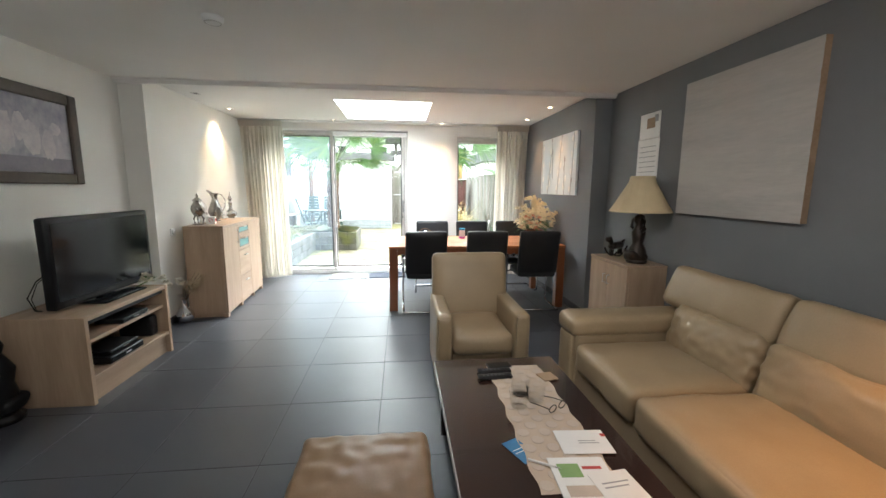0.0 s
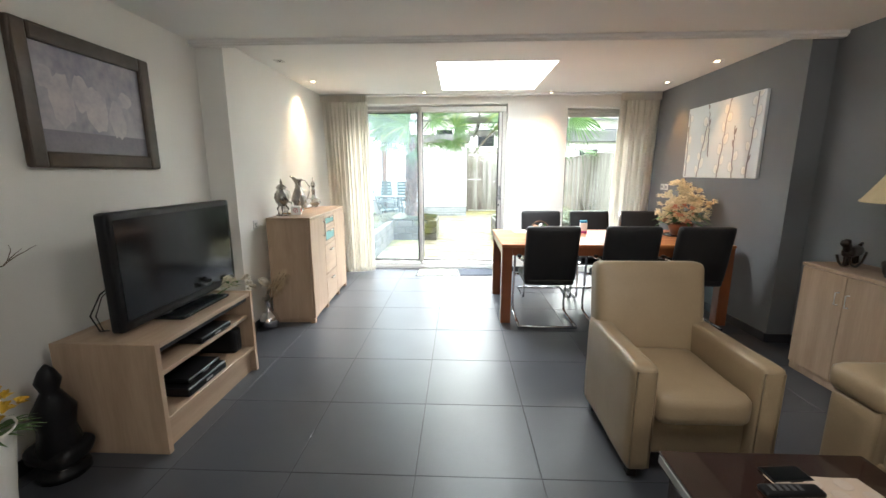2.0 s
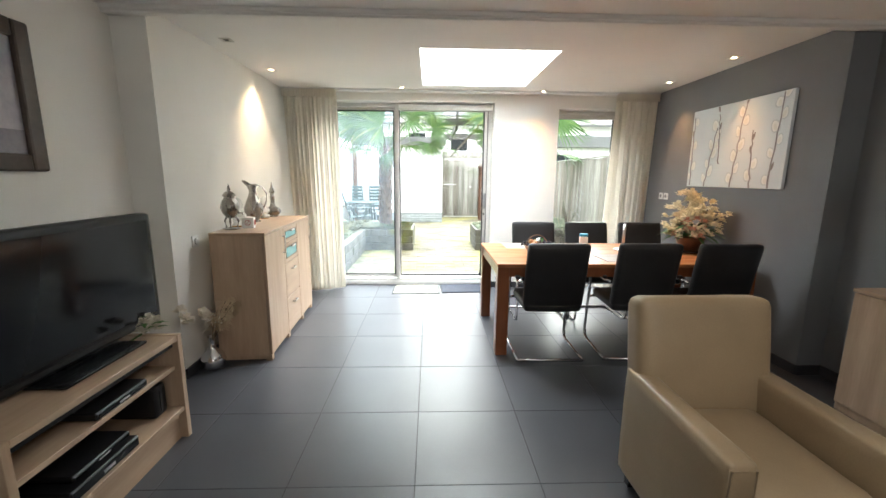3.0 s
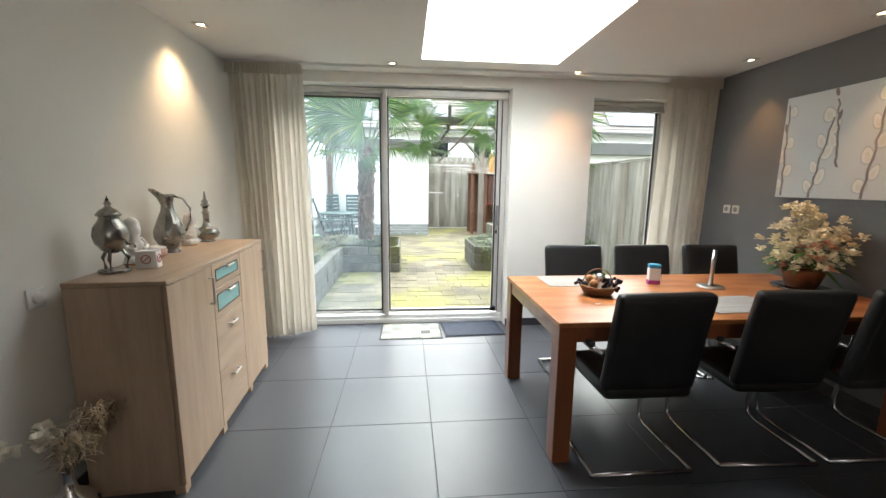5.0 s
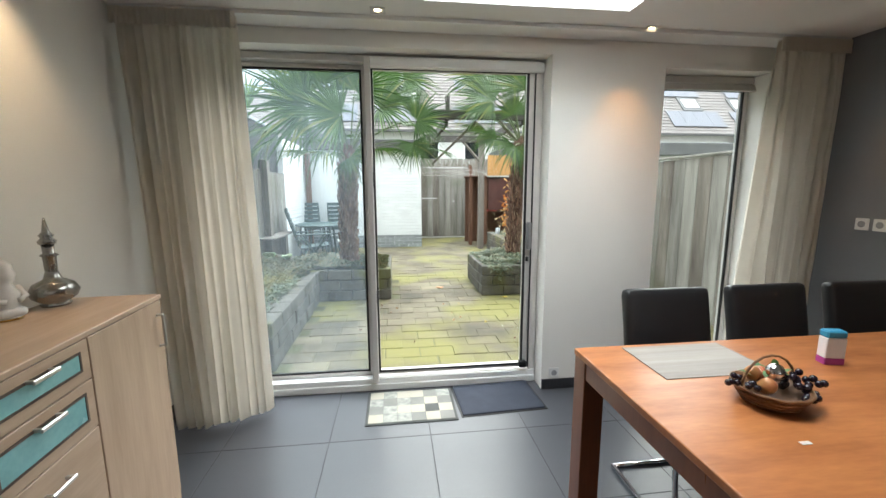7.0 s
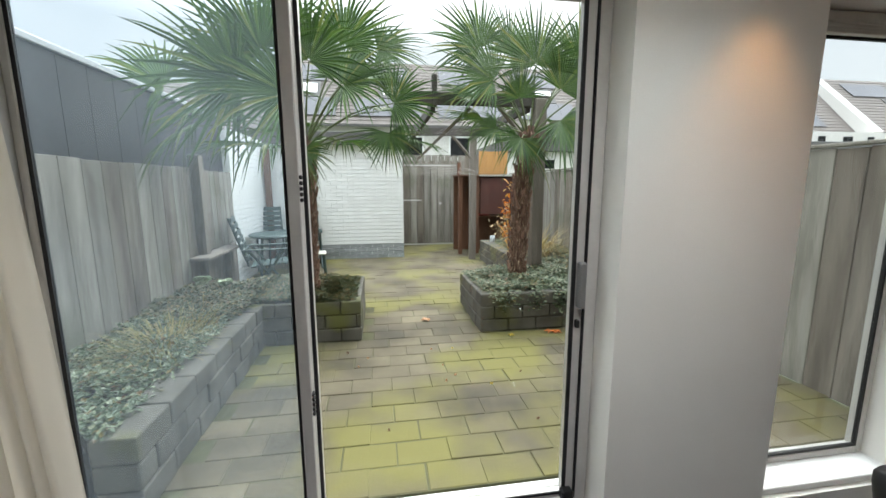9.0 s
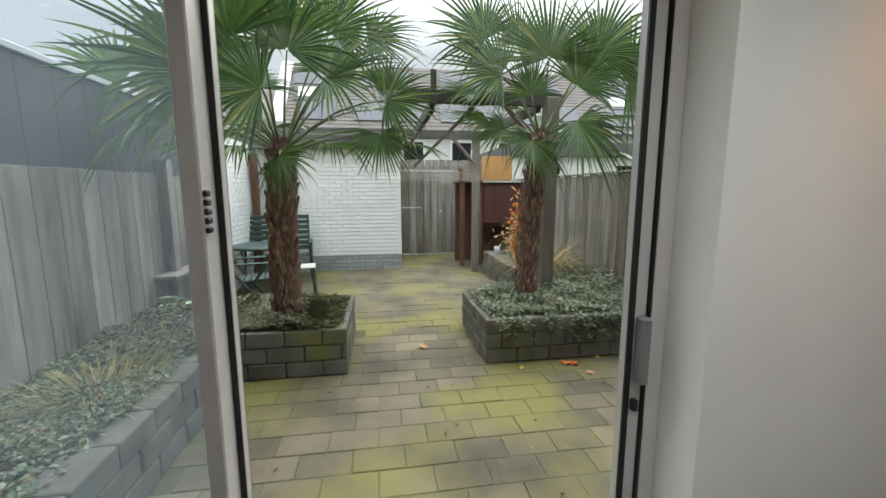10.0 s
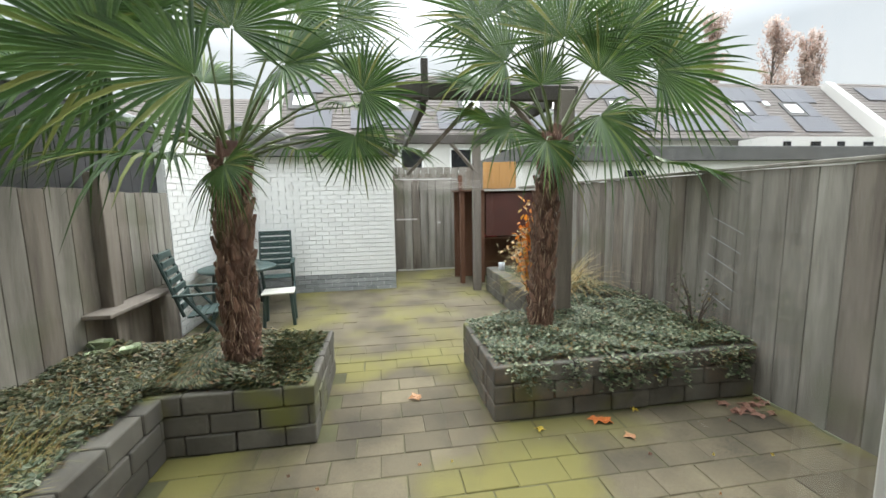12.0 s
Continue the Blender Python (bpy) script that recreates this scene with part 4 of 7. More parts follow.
M_PLACEMAT = material("woven_grey_placemat", (0.42, 0.38, 0.34), (0.3, 0.27, 0.24), 0.85, scale=3, fine=90, stretch=(0.3, 8, 1), bump=0.2)
M_WICKER = material("brown_wicker", (0.24, 0.12, 0.05), (0.15, 0.07, 0.03), 0.6, fine=120, bump=0.4)
M_GRAPE = material("black_grape", (0.02, 0.012, 0.02), None, 0.25, bump=0)
M_FRUITRED = material("red_fruit", (0.5, 0.08, 0.05), (0.55, 0.3, 0.1), 0.35, bump=0)
M_LEAFG = material("green_leaf", (0.08, 0.19, 0.04), (0.05, 0.13, 0.03), 0.55, spread=0.15)
M_POT = material("copper_brown_pot", (0.25, 0.1, 0.045), (0.17, 0.07, 0.03), 0.35, 0.3)
M_CREAMFL = material("cream_flower", (0.92, 0.85, 0.66), (0.88, 0.77, 0.52), 0.7, spread=0.08)
M_PINKFL = material("salmon_flower", (0.75, 0.33, 0.22), (0.8, 0.5, 0.32), 0.7)
M_STEEL = material("brushed_steel", (0.6, 0.58, 0.55), (0.52, 0.5, 0.48), 0.3, 1.0, bump=0.04)
M_PINKBOWL = material("pink_glazed_bowl", (0.55, 0.38, 0.32), (0.48, 0.32, 0.26), 0.3, bump=0.03)
M_CYAN = material("cyan_print", (0.05, 0.35, 0.55), None, 0.5, bump=0)
M_MAGENTA = material("magenta_print", (0.42, 0.06, 0.28), None, 0.5, bump=0)
M_PAINTBG = material("pale_blue_grey_canvas", (0.62, 0.67, 0.70), (0.72, 0.75, 0.75), 0.8, scale=1.8, fine=300, bump=0.15)
M_CATKIN = material("taupe_branch_paint", (0.20, 0.185, 0.19), (0.36, 0.34, 0.34), 0.8, bump=0.1)
M_CATKINW = material("cream_catkin_paint", (0.86, 0.86, 0.84), (0.80, 0.79, 0.75), 0.8, bump=0.1)
M_CATKINH = material("pale_catkin_edge", (0.60, 0.63, 0.64), (0.56, 0.58, 0.58), 0.8, bump=0.1)
M_CATKINC = material("olive_catkin_core", (0.80, 0.785, 0.73), (0.74, 0.72, 0.66), 0.8, bump=0.1)
M_CATKINB = material("mauve_bud_paint", (0.24, 0.20, 0.20), (0.32, 0.28, 0.27), 0.8, bump=0.1)


def sideboard():
    t = thing("sideboard", (-2.199, 4.682, 0), "light oak sideboard with two doors and four drawers", "sideboard", rz=3.2)
    D, W, H = 0.40, 1.345, 1.02
    part("body", B(0, D - 0.022, 0, W, 0.045, H - 0.022, r=0.002), M_OAK, t)
    part("top_panel", B(0, D + 0.004, -0.004, W + 0.004, H - 0.021, H, r=0.003), M_OAKH, t)
    part("plinth", B(0.02, D - 0.05, 0.03, W - 0.03, 0, 0.044), M_OAK, t)
    for y in (0.0, 0.455, 0.93, W - 0.05):
        part("foot", B(D - 0.05, D - 0.005, y, y + 0.05, 0, 0.044), M_OAK, t)
    s1, s2 = 0.455, 0.874
    for k, (y0, y1) in enumerate(((0.003, s1 - 0.003), (s2 + 0.003, W - 0.003))):
        d = part("door", B(D - 0.02, D, y0, y1, 0.05, H - 0.025, r=0.002), M_OAK, t)
        yy = s1 - 0.045 if k == 0 else W - 0.045
        bm = bmesh.new()
        box(bm, D, D + 0.026, yy - 0.006, yy + 0.006, 0.79, 0.80, r=0.002)
        box(bm, D, D + 0.026, yy - 0.006, yy + 0.006, 0.93, 0.94, r=0.002)
        box(bm, D + 0.020, D + 0.03, yy - 0.007, yy + 0.007, 0.79, 0.94, r=0.003)
        part("handle", bm, M_STEEL, d, "brushed steel bar handle")
    for k, (z0, z1) in enumerate(((0.857, H - 0.025), (0.683, 0.852), (0.368, 0.678), (0.05, 0.363))):
        d = part("drawer_front", B(D - 0.02, D, s1 + 0.003, s2 - 0.003, z0, z1, r=0.002), M_OAKH, t)
        ym = (s1 + s2) / 2
        zc = z1 - 0.035 if k < 2 else z1 - 0.07
        if k < 2:
            part("glass_insert", B(D - 0.002, D + 0.001, s1 + 0.05, s2 - 0.05, z0 + 0.045, z1 - 0.04), M_TURQ, d, "turquoise frosted glass insert")
            bm = bmesh.new()
            for a in ((s1 + 0.042, s1 + 0.05, z0 + 0.037, z1 - 0.032), (s2 - 0.05, s2 - 0.042, z0 + 0.037, z1 - 0.032), (s1 + 0.05, s2 - 0.05, z0 + 0.037, z0 + 0.045), (s1 + 0.05, s2 - 0.05, z1 - 0.04, z1 - 0.032)):
                box(bm, D - 0.002, D + 0.003, *a)
            part("insert_frame", bm, M_DARKWOODFRAME, d)
        bm = bmesh.new()
        box(bm, D, D + 0.024, ym - 0.045, ym - 0.036, zc - 0.005, zc + 0.005)
        box(bm, D, D + 0.024, ym + 0.036, ym + 0.045, zc - 0.005, zc + 0.005)
        box(bm, D + 0.02, D + 0.028, ym - 0.05, ym + 0.05, zc - 0.007, zc + 0.007, r=0.003)
        part("handle", bm, M_STEEL, d, "brushed steel pull")


sideboard()
ZS = 1.02


def samovar():
    t = thing("pewter_urn", (-2.13, 4.90, ZS), "tarnished pewter urn with a lid and three feet", "urn", rz=20)
    t.scale = (0.82, 0.82, 0.92)
    part("body", lathe(bmesh.new(), [(0.03, 0.10), (0.05, 0.115), (0.075, 0.15), (0.085, 0.19), (0.075, 0.23), (0.05, 0.265), (0.045, 0.28), (0.055, 0.285)], seg=24, wave=8, depth=0.02), M_PEWTER, t, smooth=True)
    part("lid", lathe(bmesh.new(), [(0.058, 0.285), (0.06, 0.292), (0.04, 0.315), (0.02, 0.325), (0.012, 0.335), (0.018, 0.345), (0.012, 0.355), (0.002, 0.37)], seg=24), M_PEWTER, t, smooth=True)
    part("finial", lathe(bmesh.new(), [(0.006, 0.35), (0.01, 0.362), (0.004, 0.374), (0.001, 0.385)], seg=10), M_BLACK, t, "dark finial", smooth=True)
    for k in range(3):
        a = k * 2.094 + 0.5
        part("leg", tube(bmesh.new(), [(0.035 * math.cos(a), 0.035 * math.sin(a), 0.12), (0.07 * math.cos(a), 0.07 * math.sin(a), 0.07), (0.055 * math.cos(a), 0.055 * math.sin(a), 0.02), (0.065 * math.cos(a), 0.065 * math.sin(a), 0.0)], 0.009, 8), M_PEWTER, t, smooth=True)
    part("tray", lathe(bmesh.new(), [(0.06, 0), (0.075, 0.004), (0.078, 0.012), (0.07, 0.01)], seg=24), M_PEWTER, t, smooth=True)
    part("tap", tube(bmesh.new(), [(0.06, 0, 0.14), (0.10, 0, 0.14), (0.105, 0, 0.12)], 0.006, 8), M_PEWTER, t, smooth=True)


def jug():
    t = thing("pewter_jug", (-2.19, 5.46, ZS), "tall slender pewter jug with a thin handle", "jug", rz=30)
    part("body", lathe(bmesh.new(), [(0.05, 0), (0.052, 0.008), (0.035, 0.015), (0.06, 0.045), (0.082, 0.09), (0.082, 0.13), (0.06, 0.19), (0.036, 0.25), (0.03, 0.29), (0.04, 0.33), (0.046, 0.345), (0.04, 0.34), (0.026, 0.29)], seg=28, cap=False), M_PEWTER, t, smooth=True)
    part("spout", tube(bmesh.new(), [(0.0, 0, 0.28), (-0.03, 0, 0.335), (-0.062, 0, 0.365), (-0.082, 0, 0.375)], 0.029, 10, 0.006), M_PEWTER, t, smooth=True)
    part("handle", tube(bmesh.new(), [(0.035, 0, 0.335), (0.08, 0, 0.32), (0.115, 0, 0.26), (0.112, 0, 0.19), (0.08, 0, 0.115)], 0.006, 8), M_PEWTER, t, smooth=True)


def bottle():
    t = thing("pewter_bottle", (-2.195, 5.92, ZS), "long-necked pewter bottle with a pointed stopper", "bottle")
    part("body", lathe(bmesh.new(), [(0.045, 0), (0.05, 0.008), (0.04, 0.012), (0.07, 0.035), (0.08, 0.06), (0.065, 0.09), (0.03, 0.11), (0.02, 0.14), (0.022, 0.2), (0.03, 0.205), (0.018, 0.215), (0.02, 0.25)], seg=24), M_PEWTER, t, smooth=True)
    part("stopper", lathe(bmesh.new(), [(0.026, 0.25), (0.03, 0.262), (0.018, 0.275), (0.024, 0.285), (0.012, 0.30), (0.003, 0.355)], seg=16), M_PEWTER, t, smooth=True)


def figurine(x, y, h, rz):
    bm = lathe(bmesh.new(), [(0.05, 0), (0.052, 0.01), (0.035, 0.03), (0.047, 0.07), (0.05, 0.11), (0.028, 0.145), (0.042, 0.17), (0.044, 0.195), (0.036, 0.21), (0.038, 0.225), (0.024, 0.24), (0.006, 0.252)], seg=18)
    cushion(bm, -0.02, 0.055, -0.05, 0.05, 0.01, 0.05, r=0.02, n=6)
    for s in (-1, 1):
        tube(bm, [(0, s * 0.045, 0.13), (0.03, s * 0.055, 0.09), (0.05, s * 0.02, 0.08)], 0.012, 8)
    o = solid("porcelain_figure", bm, M_PORCELAIN, "small white glazed ornament with gilt base", "ornament", "porcelain ornaments", smooth=True)
    o.data.materials.append(M_GOLD)
    for p in o.data.polygons:
        if p.center.z < 0.012:
            p.material_index = 1
    o.matrix_basis = pose(x, y, ZS, 0, 0, rz) @ Matrix.Scale(h / 0.252, 4)


samovar()
jug()
bottle()
figurine(-2.17, 5.10, 0.24, -20)
figurine(-2.22, 5.74, 0.22, -20)
t = thing("lidded_bowl", (-2.17, 5.28, ZS), "small pink glazed bowl with rounded rim", "bowl")
part("bowl", lathe(bmesh.new(), [(0.03, 0), (0.05, 0.01), (0.055, 0.035), (0.05, 0.05)], seg=20), M_PINKBOWL, t, smooth=True)
part("lid", lathe(bmesh.new(), [(0.052, 0.05), (0.05, 0.058), (0.02, 0.066), (0.004, 0.068)], seg=20), M_PORCELAIN, t, smooth=True)
t = thing("no_smoking_sign", (-2.04, 5.0, ZS), "white table card with a red no smoking symbol", "sign", rz=10)
part("card", B(-0.045, 0.045, -0.03, 0.03, 0, 0.085, r=0.002), M_PAPER, t)
for m in (pose(0, -0.031, 0.045, 90, 0, 0), pose(0.046, 0, 0.045, 90, 0, 90)):
    bm = tube(bmesh.new(), [(0.02 * math.cos(a), 0.02 * math.sin(a), 0) for a in [k * math.pi / 10 for k in range(21)]], 0.0022, 5)
    tube(bm, [(-0.014, -0.014, 0), (0.014, 0.014, 0)], 0.0022, 5)
    part("red_ring", bm, M_RED, t, "red barred ring").matrix_basis = m

t = thing("light_switch", (-2.30, 4.68, 0.96), "white square light switch on the white wall", "switch")
part("plate", B(0, 0.01, -0.042, 0.042, -0.042, 0.042, r=0.004, seg=2), M_WHITE, t)
part("knob", lathe(bmesh.new(), [(0.026, 0), (0.024, 0.012), (0.012, 0.014)], seg=20), M_WHITE, t).matrix_basis = pose(0.01, 0, 0, 0, 90, 0)


def wall_socket(x, y, z, rz, group):
    t = thing("wall_socket", (x, y, z), "white square wall socket", "socket", group, rz=rz)
    part("plate", B(0, 0.01, -0.038, 0.038, -0.038, 0.038, r=0.004, seg=2), M_WHITE, t)
    part("well", lathe(bmesh.new(), [(0.021, 0.0005), (0.021, 0.002), (0.017, 0.002), (0.015, 0.0008)], seg=20), M_PRINT, t, "recessed round well").matrix_basis = pose(0.0095, 0, 0, 0, 90, 0)
    return t


wall_socket(2.19, 6.40, 1.245, 180, "wall sockets")
wall_socket(2.19, 6.30, 1.245, 180, "wall sockets")
wall_socket(0.33, 6.845, 0.125, -90, "wall sockets")


def silver_vase():
    t = thing("silver_vase", (-2.19, 4.575, 0), "round silver vase with dry pampas and ivory blooms", "vase")
    part("vase_body", lathe(bmesh.new(), [(0.04, 0), (0.07, 0.02), (0.088, 0.07), (0.075, 0.12), (0.03, 0.16), (0.02, 0.21), (0.025, 0.25), (0.03, 0.26), (0.024, 0.255), (0.016, 0.21)], seg=28, cap=False), M_CHROME, t, smooth=True)
    rnd = random.Random(11)
    bm, bm2, bm3 = bmesh.new(), bmesh.new(), bmesh.new()
    for k in range(9):
        a = rnd.uniform(-1.3, 1.6)
        top = Vector((0.16 * math.cos(a) + 0.02, 0.2 * math.sin(a) - 0.02, rnd.uniform(0.42, 0.62)))
        tube(bm3, [(0, 0, 0.2), top * 0.6 + Vector((0, 0, 0.12)), top], 0.003, 5)
        for j in range(110):
            u = rnd.random()
            p = Vector((0, 0, 0.2)).lerp(top, 0.55 + 0.5 * u) + Vector((rnd.gauss(0, 0.018), rnd.gauss(0, 0.018), rnd.gauss(0, 0.015)))
            leaf_blade(bm, p, (rnd.uniform(-1, 1), rnd.uniform(-1, 1), rnd.uniform(-0.3, 0.8)), 0.05, 0.005, 0.4, 2)
    for k in range(7):
        c = (rnd.uniform(-0.08, 0.06), rnd.uniform(-0.22, 0.06), rnd.uniform(0.36, 0.54))
        for q in range(3):
            petal_cluster(bm2, rnd, c, 12, 0.04 - 0.008 * q, 0.03)
    part("dry_plume", bm, M_PAMPAS, t, "feathery dry plumes")["kind"] = "stuff"
    part("blooms", bm2, M_IVORY, t, "ivory silk blooms")
    part("stems", bm3, M_TWIG, t)


silver_vase()
t = thing("ivory_spray", (-2.08, 3.73, 0.60), "spray of ivory silk flowers lying on the stand", "flowers")
rnd = random.Random(21)
bm, bm2 = bmesh.new(), bmesh.new()
for k in range(6):
    c = (rnd.uniform(-0.03, 0.12), rnd.uniform(-0.08, 0.16), rnd.uniform(0.03, 0.10))
    for q in range(3):
        petal_cluster(bm, rnd, c, 10, 0.034 - 0.006 * q, 0.02)
    leaf_blade(bm2, c, (rnd.uniform(-1, 1), rnd.uniform(-1, 1), 0.3), 0.08, 0.028, 0.4)
part("blooms", bm, M_IVORY, t)
part("leaves", bm2, M_LEAFG, t)
part("stem", tube(bmesh.new(), [(0.0, -0.1, 0.006), (0.03, 0.0, 0.03), (0.05, 0.12, 0.05)], 0.005, 6), M_STEM, t)


def curtain(name, x0, x1, n, label, amp=0.026, y=6.63, seed=0, flare=1):
    t = thing(name, (0, 0, 0), label, "curtain", "cream curtains")
    bm = bmesh.new()
    rows, cols = 28, n * 9
    g = []
    for i in range(rows + 1):
        z = 2.42 - (2.42 - 0.025) * i / rows
        k = i / rows
        row = []
        for j in range(cols + 1):
            u = j / cols
            ph = u * n * 2 * math.pi + 7.5 * noise.noise((u * 3.3, k * 0.5, seed)) + 1.3 * noise.noise((u * 8, k * 1.4, seed + 4))
            a = amp * (0.25 + 0.75 * min(1, k * 6 + 0.15)) * (0.9 + 1.7 * noise.noise((u * 5.2, seed, k * 0.8)))
            out = u if flare > 0 else 1 - u
            xx = x0 + (x1 - x0) * u + 0.010 * math.cos(ph) * k + flare * 0.07 * k * (1 - out)
            row.append((xx, y + a * (math.sin(ph) + 0.3 * math.sin(2.3 * ph + seed)) - 0.012 * k + 0.17 * k * out ** 3, z))
        g.append([bm.verts.new(p) for p in row])
    for i in range(rows):
        for j in range(cols):
            bm.faces.new((g[i][j], g[i][j + 1], g[i + 1][j + 1], g[i + 1][j]))
    bmesh.ops.solidify(bm, geom=bm.faces[:], thickness=0.003)
    part("drape", bm, M_CURTAIN, t, smooth=True)
    bm = bmesh.new()
    cols2 = 150
    a = [[bm.verts.new((x0 - 0.004 + (x1 - x0 + 0.008) * j / cols2, y - 0.034 + 0.006 * math.sin(j * 0.9 + 2 * noise.noise((j * 0.13, seed, 1.0))), z)) for j in range(cols2 + 1)] for z in (2.43, 2.345)]
    for j in range(cols2):
        bm.faces.new((a[0][j], a[0][j + 1], a[1][j + 1], a[1][j]))
    bmesh.ops.solidify(bm, geom=bm.faces[:], thickness=0.004)
    part("heading_tape", bm, M_CURTAIN, t, "gathered pleated heading", smooth=True)


curtain("curtain", -2.275, -1.655, 11, "cream lined curtain drawn open beside the sliding door", seed=1)
curtain("curtain", 1.66, 2.165, 8, "cream lined curtain drawn open beside the tall window", seed=5, flare=-1)
solid("curtain_rail", B(-2.29, 2.18, 6.615, 6.645, H2 - 0.022, H2 - 0.001), M_WHITE, "slim white curtain rail along the ceiling", "curtain rail")


def doormats():
    t = thing("patchwork_mat", (-1.035, 6.52, 0), "rectangular doormat of cream and grey squares", "doormat")
    part("backing", B(0, 0.60, 0, 0.42, 0, 0.006, r=0.002), M_MATD, t, "dark grey bound edge")
    rnd = random.Random(3)
    for i in range(6):
        for j in range(4):
            c = rnd.choice((M_MATA, M_MATA, M_MATE, M_MATB, M_MATB, M_MATD)) if (i + j) % 2 else rnd.choice((M_MATA, M_MATA, M_MATE))
            part("patch", B(0.018 + i * 0.094, 0.018 + i * 0.094 + 0.093, 0.018 + j * 0.096, 0.018 + j * 0.096 + 0.095, 0.006, 0.009), c, t)
    t = thing("dark_mat", (-0.40, 6.555, 0), "dark blue ribbed doormat with rounded corners", "doormat", rz=3)
    part("mat_top", cushion(bmesh.new(), 0, 0.575, 0, 0.39, 0, 0.014, r=0.007, n=8), M_MATC, t, smooth=True)
    part("rubber_edge", B(-0.012, 0.587, -0.012, 0.402, 0, 0.005, r=0.002), M_GASKET, t)


doormats()


def dining_table():
    t = thing("dining_table", (-0.026, 4.768, 0), "long orange cherry wood dining table with square legs", "table")
    L, W, H = 2.12, 1.03, 0.77
    part("tabletop", B(0, L, 0, W, H - 0.028, H, r=0.004, seg=2), M_CHERRY, t)
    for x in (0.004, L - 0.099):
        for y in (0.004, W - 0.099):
            part("leg", B(x, x + 0.095, y, y + 0.095, 0, H - 0.0285, r=0.003), M_CHERRYSHADE, t)
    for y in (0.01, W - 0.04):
        part("apron", B(0.1, L - 0.1, y, y + 0.03, H - 0.105, H - 0.029), M_CHERRYSHADE, t)
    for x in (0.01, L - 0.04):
        part("apron", B(x, x + 0.03, 0.1, W - 0.1, H - 0.105, H - 0.029), M_CHERRYSHADE, t)


dining_table()


def dining_chair():
    """Faces +y, with the rear bar of its base at y = 0."""
    t = thing("dining_chair", (0, 0, 0), "black leather cantilever dining chair with chrome tubes", "chair", "chairs round the dining table")
    bm = cushion(bmesh.new(), -0.235, 0.235, -0.033, 0.033, 0.0, 0.52, r=0.028, n=12, puff=(0, 0.012, 0), wrinkle=0.003)
    b = part("backrest", bm, M_BLACKLEATHER, t, smooth=True)
    b.matrix_basis = pose(0, 0.035, 0.455, 11, 0, 0)
    s = part("seat", cushion(bmesh.new(), -0.225, 0.225, 0.0, 0.46, 0.41, 0.485, r=0.03, n=12, puff=(0, 0, 0.012), wrinkle=0.003), M_BLACKLEATHER, t, smooth=True)
    for x in (-0.262, 0.262):
        pts = [(x, 0.0, 0.013), (x, 0.40, 0.013), (x, 0.455, 0.035), (x, 0.47, 0.09), (x, 0.44, 0.35), (x, 0.415, 0.60), (x, 0.39, 0.64), (x, 0.34, 0.652), (x, 0.10, 0.648), (x * 0.9, 0.03, 0.64)]
        f = part("side_tube", tube(bmesh.new(), pts, 0.0125, 8), M_CHROME, t, "chrome steel tube", smooth=True)
        part("arm_pad", cushion(bmesh.new(), x - 0.02, x + 0.02, 0.09, 0.36, 0.655, 0.68, r=0.011, n=6), M_BLACKLEATHER, f, "padded black armrest", smooth=True)
        part("seat_bracket", tube(bmesh.new(), [(x, 0.435, 0.40), (x * 0.8, 0.43, 0.415)], 0.011, 8), M_CHROME, t, smooth=True)
    part("rear_bar", tube(bmesh.new(), [(-0.262, 0.0, 0.013), (0.262, 0.0, 0.013)], 0.0125, 8), M_CHROME, t, smooth=True)
    part("under_bar", tube(bmesh.new(), [(-0.21, 0.43, 0.405), (0.21, 0.43, 0.405)], 0.011, 8), M_CHROME, t, smooth=True)
    return t


ch = dining_chair()
ch.matrix_basis = pose(0.40, 4.65, 0)
for x, y, r in ((1.10, 4.66, -3), (1.71, 4.65, -2), (0.575, 5.98, 180), (1.165, 5.99, 181), (1.76, 5.98, 179)):
    copy_thing(ch, pose(x, y, 0, 0, 0, r))

for k, (x, y, r) in enumerate(((0.415, 5.615, 0), (1.12, 5.02, 3))):
    t = thing("placemat", (x, y, 0.77), "grey woven rectangular placemat on the cherry table", "placemat", "placemats on the dining table", rz=r)
    part("weave", B(-0.23, 0.23, -0.15, 0.15, 0, 0.003), M_PLACEMAT, t)
    part("hem", B(-0.232, -0.226, -0.152, 0.152, 0.0005, 0.0038), M_PLACEMAT, t)
    part("hem", B(0.226, 0.232, -0.152, 0.152, 0.0005, 0.0038), M_PLACEMAT, t)


